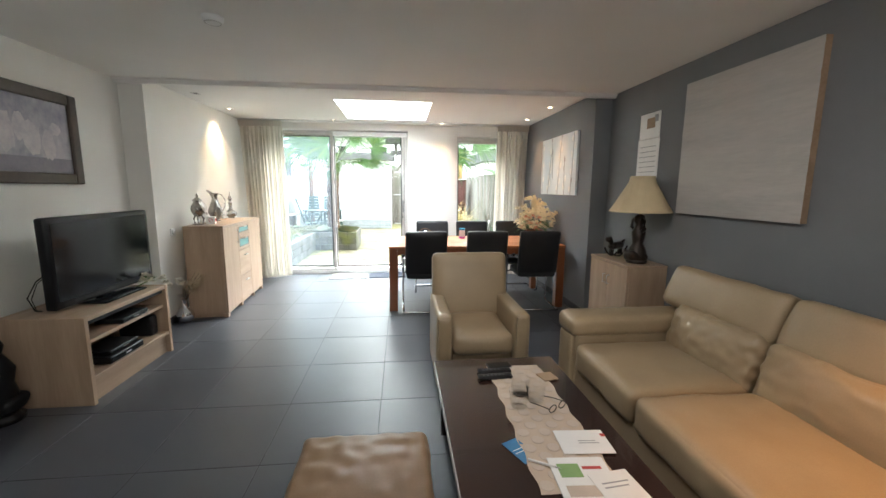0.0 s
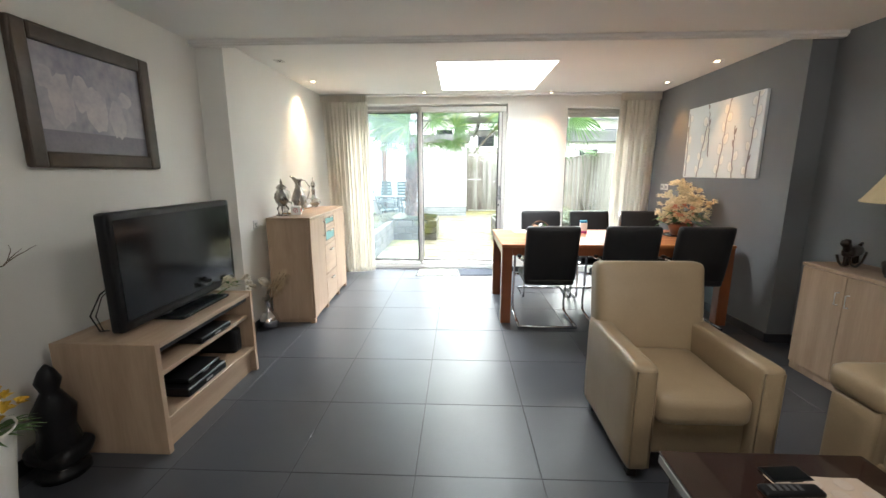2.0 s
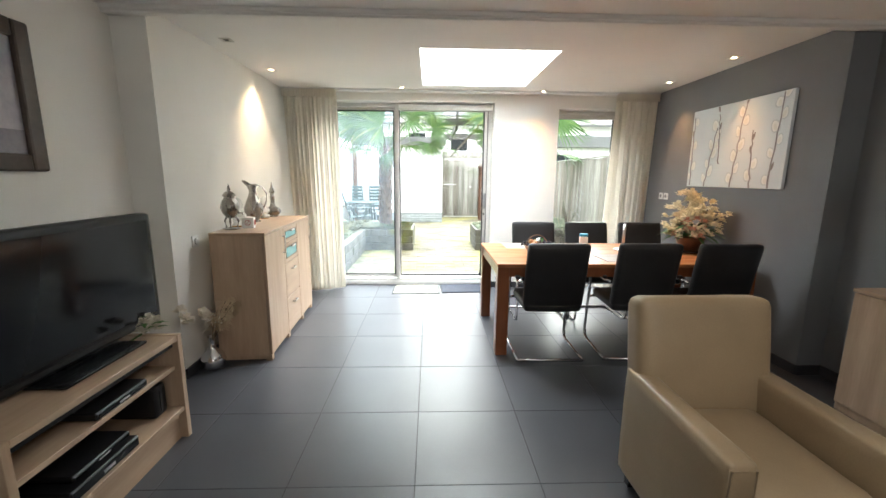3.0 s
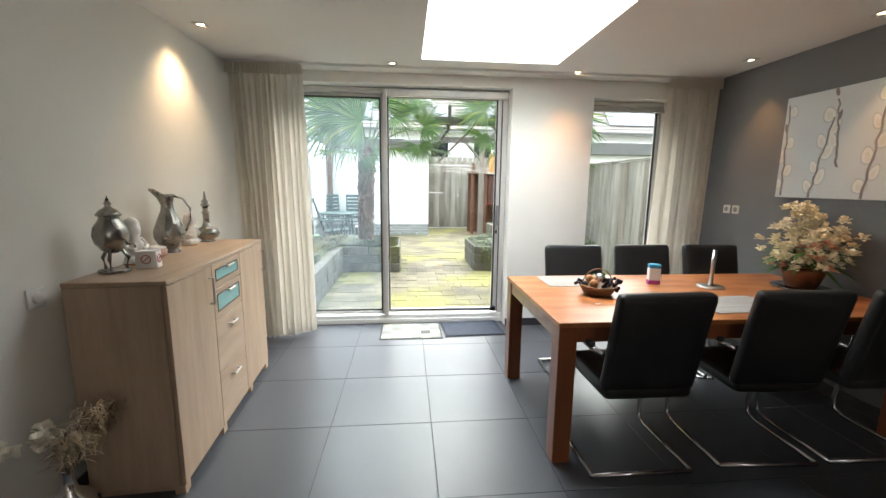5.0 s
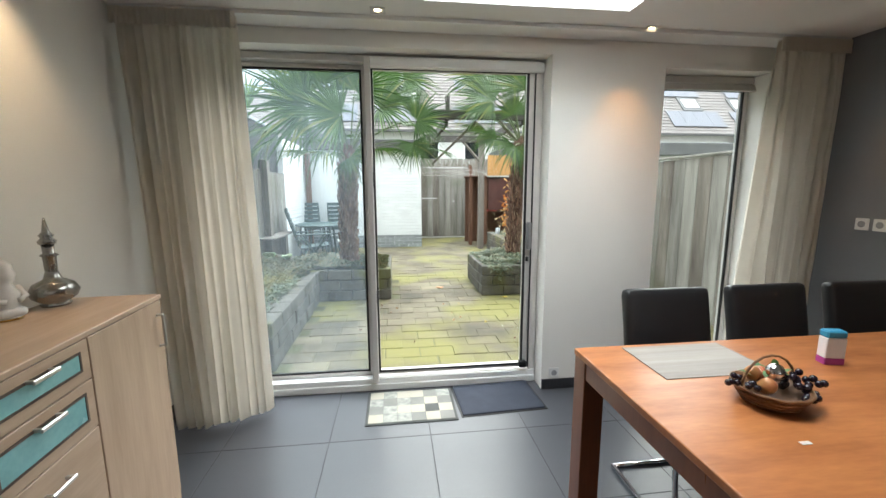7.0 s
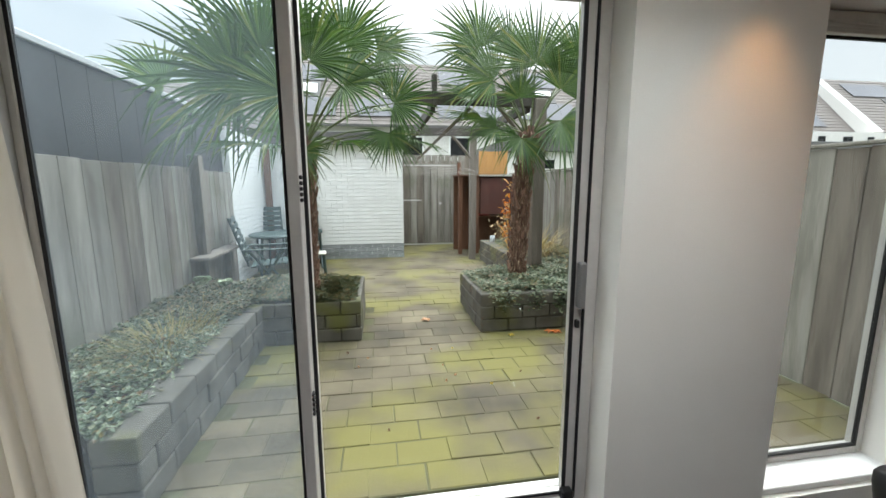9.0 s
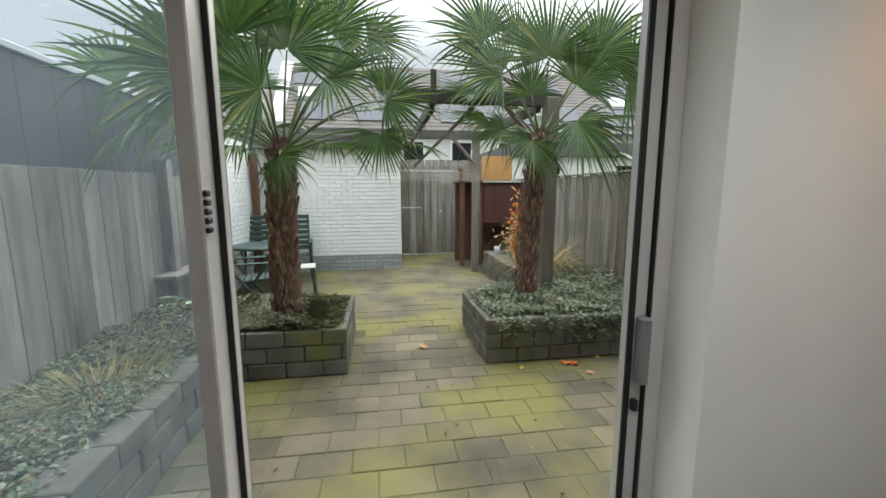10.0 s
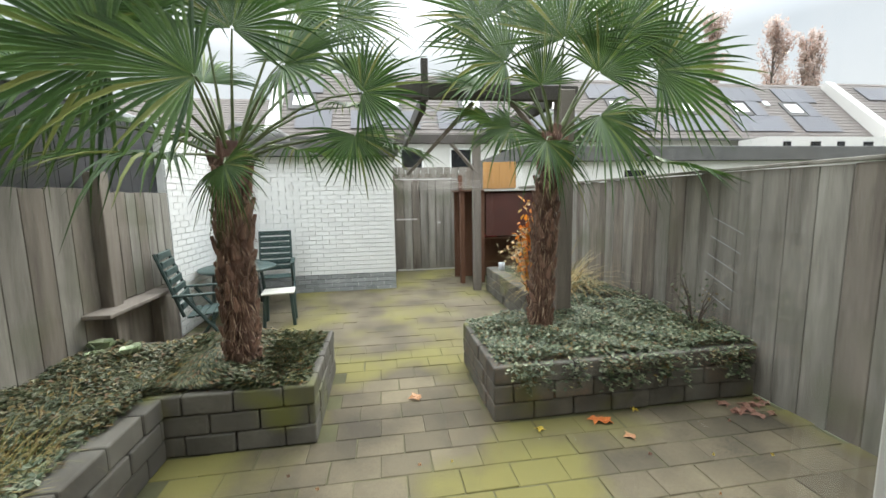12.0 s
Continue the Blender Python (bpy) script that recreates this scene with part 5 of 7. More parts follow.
def fruit_basket():
    t = thing("fruit_basket", (0.42, 5.28, 0.77), "small wicker basket of artificial fruit and grapes", "basket")
    bm = lathe(bmesh.new(), [(0.06, 0), (0.075, 0.005), (0.095, 0.03), (0.105, 0.055), (0.11, 0.06), (0.1, 0.058), (0.085, 0.03), (0.0, 0.02)], seg=40, cap=False, wave=20, depth=0.012)
    part("bowl", bm, M_WICKER, t, smooth=True)
    for z in (0.014, 0.028, 0.042, 0.058):
        part("wicker_band", tube(bmesh.new(), [((0.075 + z * 0.6) * math.cos(a), (0.075 + z * 0.6) * math.sin(a), z + 0.002 * math.sin(10 * a)) for a in [k * math.pi / 20 for k in range(41)]], 0.005, 6), M_WICKER, t, smooth=True)
    part("handle", tube(bmesh.new(), [(0.1 * math.cos(a), 0.01, 0.05 + 0.11 * math.sin(a)) for a in [k * math.pi / 10 for k in range(11)]], 0.004, 6), M_WICKER, t, smooth=True)
    rnd = random.Random(5)

    def balls(name, mat_, n, r, cs, lab):
        for k in range(n):
            c = cs(rnd)
            part(name, lathe(bmesh.new(), [(r * math.sin(a), -r * math.cos(a)) for a in [0.05, 0.7, 1.3, 1.9, 2.5, 3.09]], c, 10), mat_, t, lab, smooth=True)

    balls("grape", M_GRAPE, 34, 0.012, lambda q: (0.075 + q.uniform(-0.025, 0.04), q.uniform(-0.08, 0.04), q.uniform(0.035, 0.10)), "")
    balls("grape", M_GRAPE, 10, 0.011, lambda q: (-0.11 + q.uniform(-0.03, 0.03), q.uniform(-0.05, 0.03), q.uniform(0.065, 0.09)), "")
    balls("apple", M_FRUITRED, 4, 0.026, lambda q: (-0.035 + q.uniform(-0.03, 0.03), q.uniform(-0.04, 0.04), q.uniform(0.06, 0.10)), "shiny red artificial fruit")
    balls("silver_bauble", M_CHROME, 1, 0.03, lambda q: (0.01, 0.0, 0.105), "silver bauble")
    bm = bmesh.new()
    for k in range(12):
        leaf_blade(bm, (rnd.uniform(-0.06, 0.06), rnd.uniform(-0.05, 0.05), 0.09), (rnd.uniform(-1, 1), rnd.uniform(-1, 1), 0.5), 0.06, 0.022, 0.4)
    part("leaves", bm, M_LEAFG, t)


fruit_basket()
t = thing("tissue_pack", (0.94, 5.515, 0.77), "upright white pack with blue top and magenta base", "carton", rz=-12)
part("pack", B(-0.038, 0.038, -0.022, 0.022, 0.028, 0.112, r=0.003), M_PAPER, t)
part("pack_base", B(-0.0385, 0.0385, -0.0225, 0.0225, 0, 0.0275, r=0.003), M_MAGENTA, t, "magenta printed base")
part("pack_top", B(-0.0385, 0.0385, -0.0225, 0.0225, 0.1125, 0.142, r=0.006), M_CYAN, t, "blue printed top")
t = thing("towel_holder", (1.28, 5.405, 0.77), "brushed steel kitchen roll holder, empty", "roll holder")
part("base_plate", lathe(bmesh.new(), [(0.082, 0), (0.082, 0.008), (0.076, 0.012), (0.01, 0.013)], seg=32), M_STEEL, t, smooth=True)
part("rod", tube(bmesh.new(), [(0, 0, 0.01), (0.004, 0, 0.255)], 0.0135, 12), M_STEEL, t, smooth=True)
t = thing("paper_scrap", (0.32, 5.07, 0.77), "tiny white paper scrap on the table", "paper")
part("scrap", B(-0.016, 0.016, -0.007, 0.007, 0, 0.002), M_PAPER, t)


def bouquet():
    t = thing("flower_arrangement", (1.89, 5.35, 0.77), "cream and salmon silk flowers in a copper pot", "flowers")
    part("pot", lathe(bmesh.new(), [(0.075, 0.012), (0.085, 0.02), (0.115, 0.10), (0.122, 0.135), (0.115, 0.14), (0.1, 0.12), (0.0, 0.1)], seg=28, cap=False), M_POT, t, smooth=True)
    part("saucer", lathe(bmesh.new(), [(0.13, 0), (0.165, 0.008), (0.165, 0.013), (0.06, 0.012)], seg=28), M_WENGE, t, smooth=True)
    rnd = random.Random(17)
    for name, mat_, n, size, lab in (("cream_blossom", M_CREAMFL, 170, 0.038, "cream silk blossoms"), ("salmon_rose", M_PINKFL, 15, 0.036, "salmon pink roses")):
        bm = bmesh.new()
        for k in range(n):
            a, e = rnd.uniform(0, 6.28), rnd.uniform(-0.25, 1.55)
            R = rnd.uniform(0.09, 0.225) * (1 + 0.3 * math.sin(e))
            c = (R * math.cos(a) * math.cos(e) * 1.2, R * math.sin(a) * math.cos(e) * 1.2, 0.20 + R * 1.25 * math.sin(e))
            if name == "salmon_rose":
                c = (-0.16 + rnd.uniform(-0.05, 0.22), rnd.uniform(-0.22, 0.06), rnd.uniform(0.13, 0.34))
            for q in range(3):
                petal_cluster(bm, rnd, c, 7, size * (1 - 0.2 * q), 0.025)
        part(name, bm, mat_, t, lab)
    bm = bmesh.new()
    for k in range(120):
        a = rnd.uniform(0, 6.28)
        leaf_blade(bm, (0.07 * math.cos(a), 0.07 * math.sin(a), rnd.uniform(0.13, 0.26)), (math.cos(a), math.sin(a), rnd.uniform(-0.2, 0.9)), rnd.uniform(0.13, 0.24), 0.032, 0.35)
    part("leaves", bm, M_LEAFG, t)


bouquet()


def catkin_canvas():
    t = thing("catkin_painting", (2.19, 0, 0), "wide pale canvas painted with catkin branches on grey wall", "painting")
    y0, y1, z0, z1 = 4.757, 5.91, 1.37, 2.12
    part("canvas", B(-0.028, -0.001, y0, y1, z0, z1, r=0.002), M_PAINTBG, t)
    rnd = random.Random(9)

    def blot(name, mt, cy, cz, ry, rz, turn, x):
        """A soft-edged oval of paint."""
        b_ = bmesh.new()
        vs = []
        for q in range(16):
            a = q * math.pi / 8
            u, v = ry * math.cos(a) * (1 - 0.25 * math.sin(a)), rz * math.sin(a)
            py = cy + u * math.cos(turn) - v * math.sin(turn)
            pz = cz + u * math.sin(turn) + v * math.cos(turn)
            vs.append(b_.verts.new((x, min(max(py, y0 + 0.004), y1 - 0.004), min(max(pz, z0 + 0.004), z1 - 0.004))))
        b_.faces.new(vs)
        part(name, b_, mt, t)

    for k, (ya, yb, za, zb, step) in enumerate(((5.95, 5.97, z0 + 0.01, z1 - 0.05, 0.10), (5.72, 5.62, z0, 1.93, 0.085), (5.55, 5.60, 1.58, 2.05, 0.17), (5.36, 5.27, z0, z1 - 0.005, 0.10), (5.12, 5.16, z0, 1.86, 0.10), (4.93, 4.88, z0, z1 - 0.005, 0.09))):
        pts, z = [], za
        ya, yb = y0 + (ya - 4.79) * 0.953, y0 + (yb - 4.79) * 0.953
        bm = bmesh.new()
        n = 12
        for i in range(n + 1):
            u = i / n
            pts.append((ya + (yb - ya) * u + rnd.uniform(-0.008, 0.008), za + 0.004 + (zb - za - 0.008) * u, 0.009 - 0.003 * u))
        for (pa, qa, wa), (pb, qb, wb) in zip(pts, pts[1:]):
            bm.faces.new([bm.verts.new(p) for p in ((-0.0304, pa - wa, qa), (-0.0304, pa + wa, qa), (-0.0304, pb + wb, qb), (-0.0304, pb - wb, qb))])
        part("painted_branch", bm, M_CATKIN, t)
        s_ = 1
        while z < zb - 0.06:
            z += step * rnd.uniform(0.8, 1.2)
            u = (z - za) / (zb - za)
            s_ = -s_
            c = ya + (yb - ya) * u
            turn = s_ * rnd.uniform(0.15, 0.5)
            if rnd.random() < 0.72:
                r1, r2 = rnd.uniform(0.024, 0.038), rnd.uniform(0.036, 0.056)
                blot("painted_halo", M_CATKINH, c - s_ * 0.032, z, r1 * 1.3, r2 * 1.22, turn, -0.0284)
                blot("painted_catkin", M_CATKINW, c - s_ * 0.032, z, r1, r2, turn, -0.0288)
                blot("catkin_core", M_CATKINC, c - s_ * 0.030, z - 0.008, r1 * 0.5, r2 * 0.66, turn, -0.0292)
            else:
                blot("catkin_bud", M_CATKINB, c - s_ * 0.012, z, 0.012, 0.036, turn, -0.0296)


catkin_canvas()


def downlight(x, y, lit):
    t = thing("downlight", (x, y, H2), "small recessed square ceiling spotlight" + (", switched on" if lit else ", switched off"), "downlight", "recessed ceiling spots")
    bm = bmesh.new()
    for a in ((-0.042, 0.042, -0.042, -0.024), (-0.042, 0.042, 0.024, 0.042), (-0.042, -0.024, -0.024, 0.024), (0.024, 0.042, -0.024, 0.024)):
        box(bm, *a, -0.005, 0.0, r=0.0015)
    part("trim_frame", bm, M_ALU, t, "brushed metal square trim")
    part("lamp_face", lathe(bmesh.new(), [(0.020, -0.0005), (0.019, -0.002), (0.004, -0.0025)], seg=20), M_GLOWBULB if lit else M_GASKET, t, "glowing warm lamp" if lit else "dark lamp")


for x, y in SPOTS:
    downlight(x, y, True)
downlight(-2.105, 5.01, False)
t = thing("glass_bottle", (-2.06, 6.14, 0), "turquoise floor bottle with a yellow flower behind the sideboard", "bottle")
part("bottle_body", lathe(bmesh.new(), [(0.05, 0), (0.06, 0.02), (0.06, 0.3), (0.035, 0.42), (0.022, 0.5), (0.025, 0.6)], seg=20), M_TURQ, t, smooth=True)
bm, bm2 = bmesh.new(), bmesh.new()
rnd = random.Random(31)
for k in range(5):
    petal_cluster(bm, rnd, (rnd.uniform(-0.02, 0.08), rnd.uniform(-0.03, 0.05), 0.72 + rnd.uniform(-0.03, 0.06)), 12, 0.035, 0.02)
    leaf_blade(bm2, (0, 0, 0.6), (rnd.uniform(-0.4, 1), rnd.uniform(-1, 1), 0.8), 0.14, 0.03, 0.5)
part("flower", bm, M_CREAMFL, t)
part("leaves", bm2, M_LEAFG, t)

# ---- garden ----
G = 0.055


def rise(y):
    """Height of the paving, which climbs gently from the raised beds to the garage."""
    return G + 0.018 * max(0.0, y - 9.2)


def patch_material(name, base, second, moss, scale, amount, rough=0.85, fine=70, bump=0.5, spread=0.12, stretch=(1, 1, 1)):
    """Stone or brick with blotches of growth on it."""
    m = material(name, base, second, rough, scale=scale * 2.2, fine=fine, bump=bump, spread=spread, dist=0.006, stretch=stretch)
    n, l = m.node_tree.nodes, m.node_tree.links
    b = n["Principled BSDF"]
    src = b.inputs["Base Color"].links[0].from_socket
    geo, tx, rg, mx = n.new("ShaderNodeNewGeometry"), n.new("ShaderNodeTexNoise"), n.new("ShaderNodeMapRange"), n.new("ShaderNodeMixRGB")
    tx.inputs["Scale"].default_value, tx.inputs["Detail"].default_value = scale, 6
    l.new(geo.outputs["Position"], tx.inputs["Vector"])
    rg.inputs["From Min"].default_value, rg.inputs["From Max"].default_value = 0.62 - amount, 0.78 - amount
    l.new(tx.outputs["Fac"], rg.inputs["Value"])
    mx.inputs[2].default_value = rgba(moss)
    l.new(rg.outputs[0], mx.inputs[0])
    l.new(src, mx.inputs[1])
    l.new(mx.outputs[0], b.inputs["Base Color"])
    return m


def leaf_material(name, stops, rough=0.5, trans=0.25):
    """Leaves that differ one from another."""
    m = bpy.data.materials.new(name)
    m.use_nodes = True
    n, l = m.node_tree.nodes, m.node_tree.links
    b = n["Principled BSDF"]
    geo, ramp = n.new("ShaderNodeNewGeometry"), n.new("ShaderNodeValToRGB")
    ramp.color_ramp.elements[0].position, ramp.color_ramp.elements[0].color = stops[0][0], rgba(stops[0][1])
    ramp.color_ramp.elements[1].position, ramp.color_ramp.elements[1].color = stops[-1][0], rgba(stops[-1][1])
    for p, c in stops[1:-1]:
        ramp.color_ramp.elements.new(p).color = rgba(c)
    l.new(geo.outputs["Random Per Island"], ramp.inputs[0])
    l.new(ramp.outputs[0], b.inputs["Base Color"])
    b.inputs["Roughness"].default_value = rough
    if trans:
        t, mix = n.new("ShaderNodeBsdfTranslucent"), n.new("ShaderNodeMixShader")
        mix.inputs[0].default_value = trans
        l.new(ramp.outputs[0], t.inputs[0])
        l.new(b.outputs[0], mix.inputs[1])
        l.new(t.outputs[0], mix.inputs[2])
        l.new(mix.outputs[0], n["Material Output"].inputs[0])
    return m


M_PAVER = patch_material("mossy_concrete_paver", (0.140, 0.115, 0.070), (0.050, 0.041, 0.027), (0.155, 0.138, 0.038), 0.9, 0.15, spread=0.26)
M_JOINT = material("mossy_joint_sand", (0.095, 0.095, 0.042), (0.06, 0.058, 0.028), 0.95)
M_BLOCK = patch_material("dark_walling_block", (0.128, 0.120, 0.102), (0.066, 0.060, 0.050), (0.11, 0.112, 0.030), 2.0, 0.09, spread=0.18)
M_SOIL = material("dark_soil", (0.04, 0.028, 0.018), (0.025, 0.018, 0.012), 0.95, fine=90, bump=0.8, dist=0.02)
M_EARTH = material("far_ground", (0.09, 0.10, 0.06), (0.06, 0.07, 0.04), 0.95, scale=0.3, fine=4)
M_FENCE = patch_material("weathered_fence_board", (0.30, 0.283, 0.248), (0.135, 0.122, 0.102), (0.15, 0.148, 0.11), 1.5, 0.08, spread=0.10, fine=30, stretch=(3, 3, 0.3))
M_FENCEDK = patch_material("dark_weathered_board", (0.235, 0.205, 0.170), (0.085, 0.070, 0.056), (0.12, 0.112, 0.075), 1.5, 0.06, spread=0.10, fine=30, stretch=(3, 3, 0.3))
M_POST = material("grey_weathered_post", (0.20, 0.175, 0.15), (0.13, 0.11, 0.095), 0.85, scale=2, fine=20, stretch=(8, 8, 0.8), bump=0.4)
M_BEAM = material("dark_weathered_beam", (0.075, 0.065, 0.058), (0.045, 0.04, 0.036), 0.85, scale=2, fine=20, bump=0.4)
M_WHITEBRICK = material("white_painted_brick", (0.76, 0.76, 0.74), (0.68, 0.68, 0.66), 0.8, scale=5, fine=120, bump=0.35, spread=0.05)
M_GREYBRICK = material("grey_painted_brick", (0.30, 0.31, 0.31), (0.22, 0.23, 0.23), 0.85, scale=5, fine=120, bump=0.35, spread=0.15)
M_MORTARW = material("white_mortar", (0.72, 0.72, 0.70), None, 0.9)
M_FASCIA = material("grey_roof_edge", (0.11, 0.105, 0.10), (0.075, 0.072, 0.07), 0.8, scale=3, bump=0.2)
M_BLACKCLAD = material("black_cladding", (0.022, 0.023, 0.026), (0.015, 0.016, 0.018), 0.7, scale=3)
M_PIPE = material("grey_plastic_pipe", (0.42, 0.44, 0.46), None, 0.5)
M_GREENPL = material("dark_green_plastic", (0.032, 0.06, 0.055), (0.024, 0.046, 0.042), 0.5, bump=0.05)
M_STOOLW = material("pale_garden_wood", (0.5, 0.49, 0.44), (0.4, 0.39, 0.35), 0.8)
M_REDBROWN = material("red_brown_panel", (0.09, 0.028, 0.02), (0.06, 0.02, 0.015), 0.6)
M_BROWNWOOD = material("brown_stained_wood", (0.13, 0.055, 0.028), (0.09, 0.04, 0.02), 0.7, scale=2, fine=20, stretch=(8, 8, 0.8))
M_ORANGEBOARD = material("new_orange_board", (0.42, 0.22, 0.07), (0.33, 0.17, 0.055), 0.75, scale=2, fine=20, stretch=(8, 8, 0.8))
M_IVY = leaf_material("ground_cover_leaves", [(0.0, (0.04, 0.066, 0.03)), (0.4, (0.085, 0.12, 0.066)), (0.62, (0.16, 0.195, 0.115)), (0.86, (0.29, 0.325, 0.215)), (0.92, (0.17, 0.13, 0.035)), (1.0, (0.12, 0.06, 0.025))], 0.42)
M_IVYWARM = leaf_material("browning_ground_cover", [(0.0, (0.03, 0.048, 0.018)), (0.35, (0.065, 0.085, 0.036)), (0.6, (0.12, 0.135, 0.07)), (0.78, (0.2, 0.2, 0.11)), (0.88, (0.14, 0.075, 0.032)), (1.0, (0.26, 0.2, 0.06))], 0.5)
M_GRASS = leaf_material("pale_long_grass", [(0.0, (0.12, 0.13, 0.03)), (0.5, (0.24, 0.21, 0.07)), (1.0, (0.38, 0.30, 0.13))], 0.6)
M_DRYGRASS = leaf_material("dry_reed", [(0.0, (0.26, 0.18, 0.07)), (0.6, (0.36, 0.27, 0.12)), (1.0, (0.22, 0.2, 0.07))], 0.7)
M_PALM = leaf_material("palm_leaf", [(0.0, (0.017, 0.045, 0.010)), (0.5, (0.040, 0.088, 0.018)), (0.93, (0.082, 0.14, 0.03)), (1.0, (0.17, 0.17, 0.045))], 0.48, 0.30)
M_PALM.node_tree.nodes["Principled BSDF"].inputs["Specular IOR Level"].default_value = 0.3
M_PETIOLE = material("palm_stalk", (0.09, 0.12, 0.035), (0.06, 0.08, 0.025), 0.5)
M_FIBRE = material("shaggy_palm_fibre", (0.14, 0.070, 0.048), (0.045, 0.024, 0.018), 0.95, scale=12, fine=90, stretch=(1, 1, 0.35), bump=0.8, dist=0.015)
M_LEAFBASE = material("dry_leaf_base", (0.22, 0.125, 0.088), (0.10, 0.054, 0.038), 0.9, scale=14, fine=90, bump=0.6, dist=0.01, spread=0.3)
M_FIBREBIT = leaf_material("loose_palm_fibre", [(0.0, (0.06, 0.03, 0.02)), (0.5, (0.17, 0.095, 0.06)), (0.8, (0.27, 0.18, 0.12)), (1.0, (0.4, 0.3, 0.21))], 0.9, 0)
M_AUTUMN = leaf_material("autumn_shrub_leaves", [(0.0, (0.6, 0.16, 0.015)), (0.4, (0.7, 0.26, 0.03)), (0.7, (0.5, 0.3, 0.06)), (1.0, (0.5, 0.36, 0.2))], 0.6)
M_PALESHRUB = leaf_material("pale_shrub_leaves", [(0.0, (0.25, 0.2, 0.1)), (0.5, (0.4, 0.33, 0.2)), (1.0, (0.5, 0.26, 0.1))], 0.6)
M_ROOFTILE = material("grey_brown_roof_tiles", (0.165, 0.142, 0.128), (0.11, 0.094, 0.084), 0.8, scale=1.5, fine=6, stretch=(1, 3, 3), bump=0.8, dist=0.05)
M_SOLAR = material("dark_solar_panel", (0.130, 0.129, 0.140), (0.112, 0.111, 0.122), 0.5, bump=0, spread=0.06)
M_SOLAR.node_tree.nodes["Principled BSDF"].inputs["Specular IOR Level"].default_value = 0.15
M_HOUSEWALL = material("pale_house_render", (0.62, 0.60, 0.57), (0.55, 0.53, 0.5), 0.85)
M_BARK = material("grey_bark", (0.10, 0.08, 0.065), (0.07, 0.055, 0.045), 0.9, fine=40)
M_POPLAR = leaf_material("sparse_autumn_poplar_leaves", [(0.0, (0.46, 0.30, 0.24)), (0.5, (0.55, 0.44, 0.39)), (1.0, (0.58, 0.51, 0.47))], 0.8, 0.55)

ground = solid("ground", B(-150, 150, -150, 150, -0.35, -0.25), M_EARTH, "dark earth reaching to the horizon", "ground", kind="structure")

# paving of small oblong pavers, laid in courses
bm = bmesh.new()
rows_ = [[(x, 7.205, -0.2), (x, 15.0, -0.2), (x, 15.0, rise(15.0) - 0.005), (x, 9.2, G - 0.005), (x, 7.205, G - 0.005)] for x in (-2.75, 2.44)]
ring_loft(bm, rows_)
paving = solid("pavement", bm, M_JOINT, "mossy concrete pavers laid in running courses", "pavement", kind="structure")
paver_me = mesh_of("paver", B(-0.149, 0.149, -0.0995, 0.0995, -0.02, 0.0, r=0.004), M_PAVER)
far_pavers = bmesh.new()
rnd = random.Random(2)
for j in range(38):
    yc = 7.31 + 0.2035 * j
    for i in range(-1, 18):
        xc = -2.74 + 0.302 * i + (0.151 if j % 2 else 0.0) + rnd.uniform(-0.004, 0.004)
        if xc < -1.76 and yc < 10.4 or xc > 2.42 or xc < -2.7:
            continue
        if -1.78 < xc < -0.90 and 9.27 < yc < 10.32 or xc > 0.33 and 9.28 < yc < 10.22 or xc > 1.32 and yc > 10.2:
            continue
        dz = rnd.uniform(-0.003, 0.003)
        if yc < 10.9:
            piece("paver", paver_me, paving, pose(xc, yc, rise(yc) + dz, rnd.uniform(-0.6, 0.6) + (1.03 if yc > 9.2 else 0.0), rnd.uniform(-0.5, 0.5), rnd.uniform(-0.7, 0.7)))
        else:
            box(far_pavers, xc - 0.149, xc + 0.149, yc - 0.1005, yc + 0.1005, -0.02, dz)
for v in far_pavers.verts:
    v.co.z += rise(v.co.y)
part("far_pavers", far_pavers, M_PAVER, paving)["kind"] = "stuff"

BLK_H = 0.135
blk_cache = {}


def block_wall(parent, x0, y0, x1, y1, thick, courses=3, z=G, seed=0):
    """Courses of blocks from one end to the other; the wall's thickness lies to the left of that way."""
    r_ = random.Random(seed)
    d = Vector((x1 - x0, y1 - y0, 0))
    length = d.length
    ang = math.degrees(math.atan2(d.y, d.x))
    d.normalize()
    nrm = Vector((-d.y, d.x, 0))
    for c in range(courses):
        s, first = 0.0, True
        while s < length - 0.02:
            w = 0.30 if not (first and c % 2) else 0.15
            first = False
            w = min(w, length - s)
            key = (round(w, 2), thick)
            if key not in blk_cache:
                blk_cache[key] = mesh_of("block", B(-key[0] / 2 + 0.003, key[0] / 2 - 0.003, -thick / 2, thick / 2, 0.002, BLK_H - 0.002, r=0.013, seg=2), M_BLOCK)
            p = Vector((x0, y0, 0)) + d * (s + w / 2) + nrm * (thick / 2 + r_.uniform(-0.005, 0.005))
            piece("block", blk_cache[key], parent, pose(p.x, p.y, z + c * BLK_H, 0, 0, ang + r_.uniform(-0.6, 0.6)))
            s += w


planter_l = thing("raised_bed", (0, 0, 0), "low dark block-built raised bed along the wooden fence", "raised bed", "raised beds")
block_wall(planter_l, -1.78, 7.25, -1.78, 9.24, 0.2, seed=1)
block_wall(planter_l, -1.98, 9.24, -0.885, 9.24, 0.2, seed=2)
block_wall(planter_l, -0.885, 9.44, -0.885, 10.34, 0.2, seed=3)
block_wall(planter_l, -1.085, 10.34, -2.6, 10.34, 0.2, seed=4)
part("soil", B(-2.74, -1.99, 7.25, 10.14, 0.047, 0.40), M_SOIL, planter_l)
part("soil", B(-1.989, -1.09, 9.445, 10.14, 0.047, 0.40), M_SOIL, planter_l)
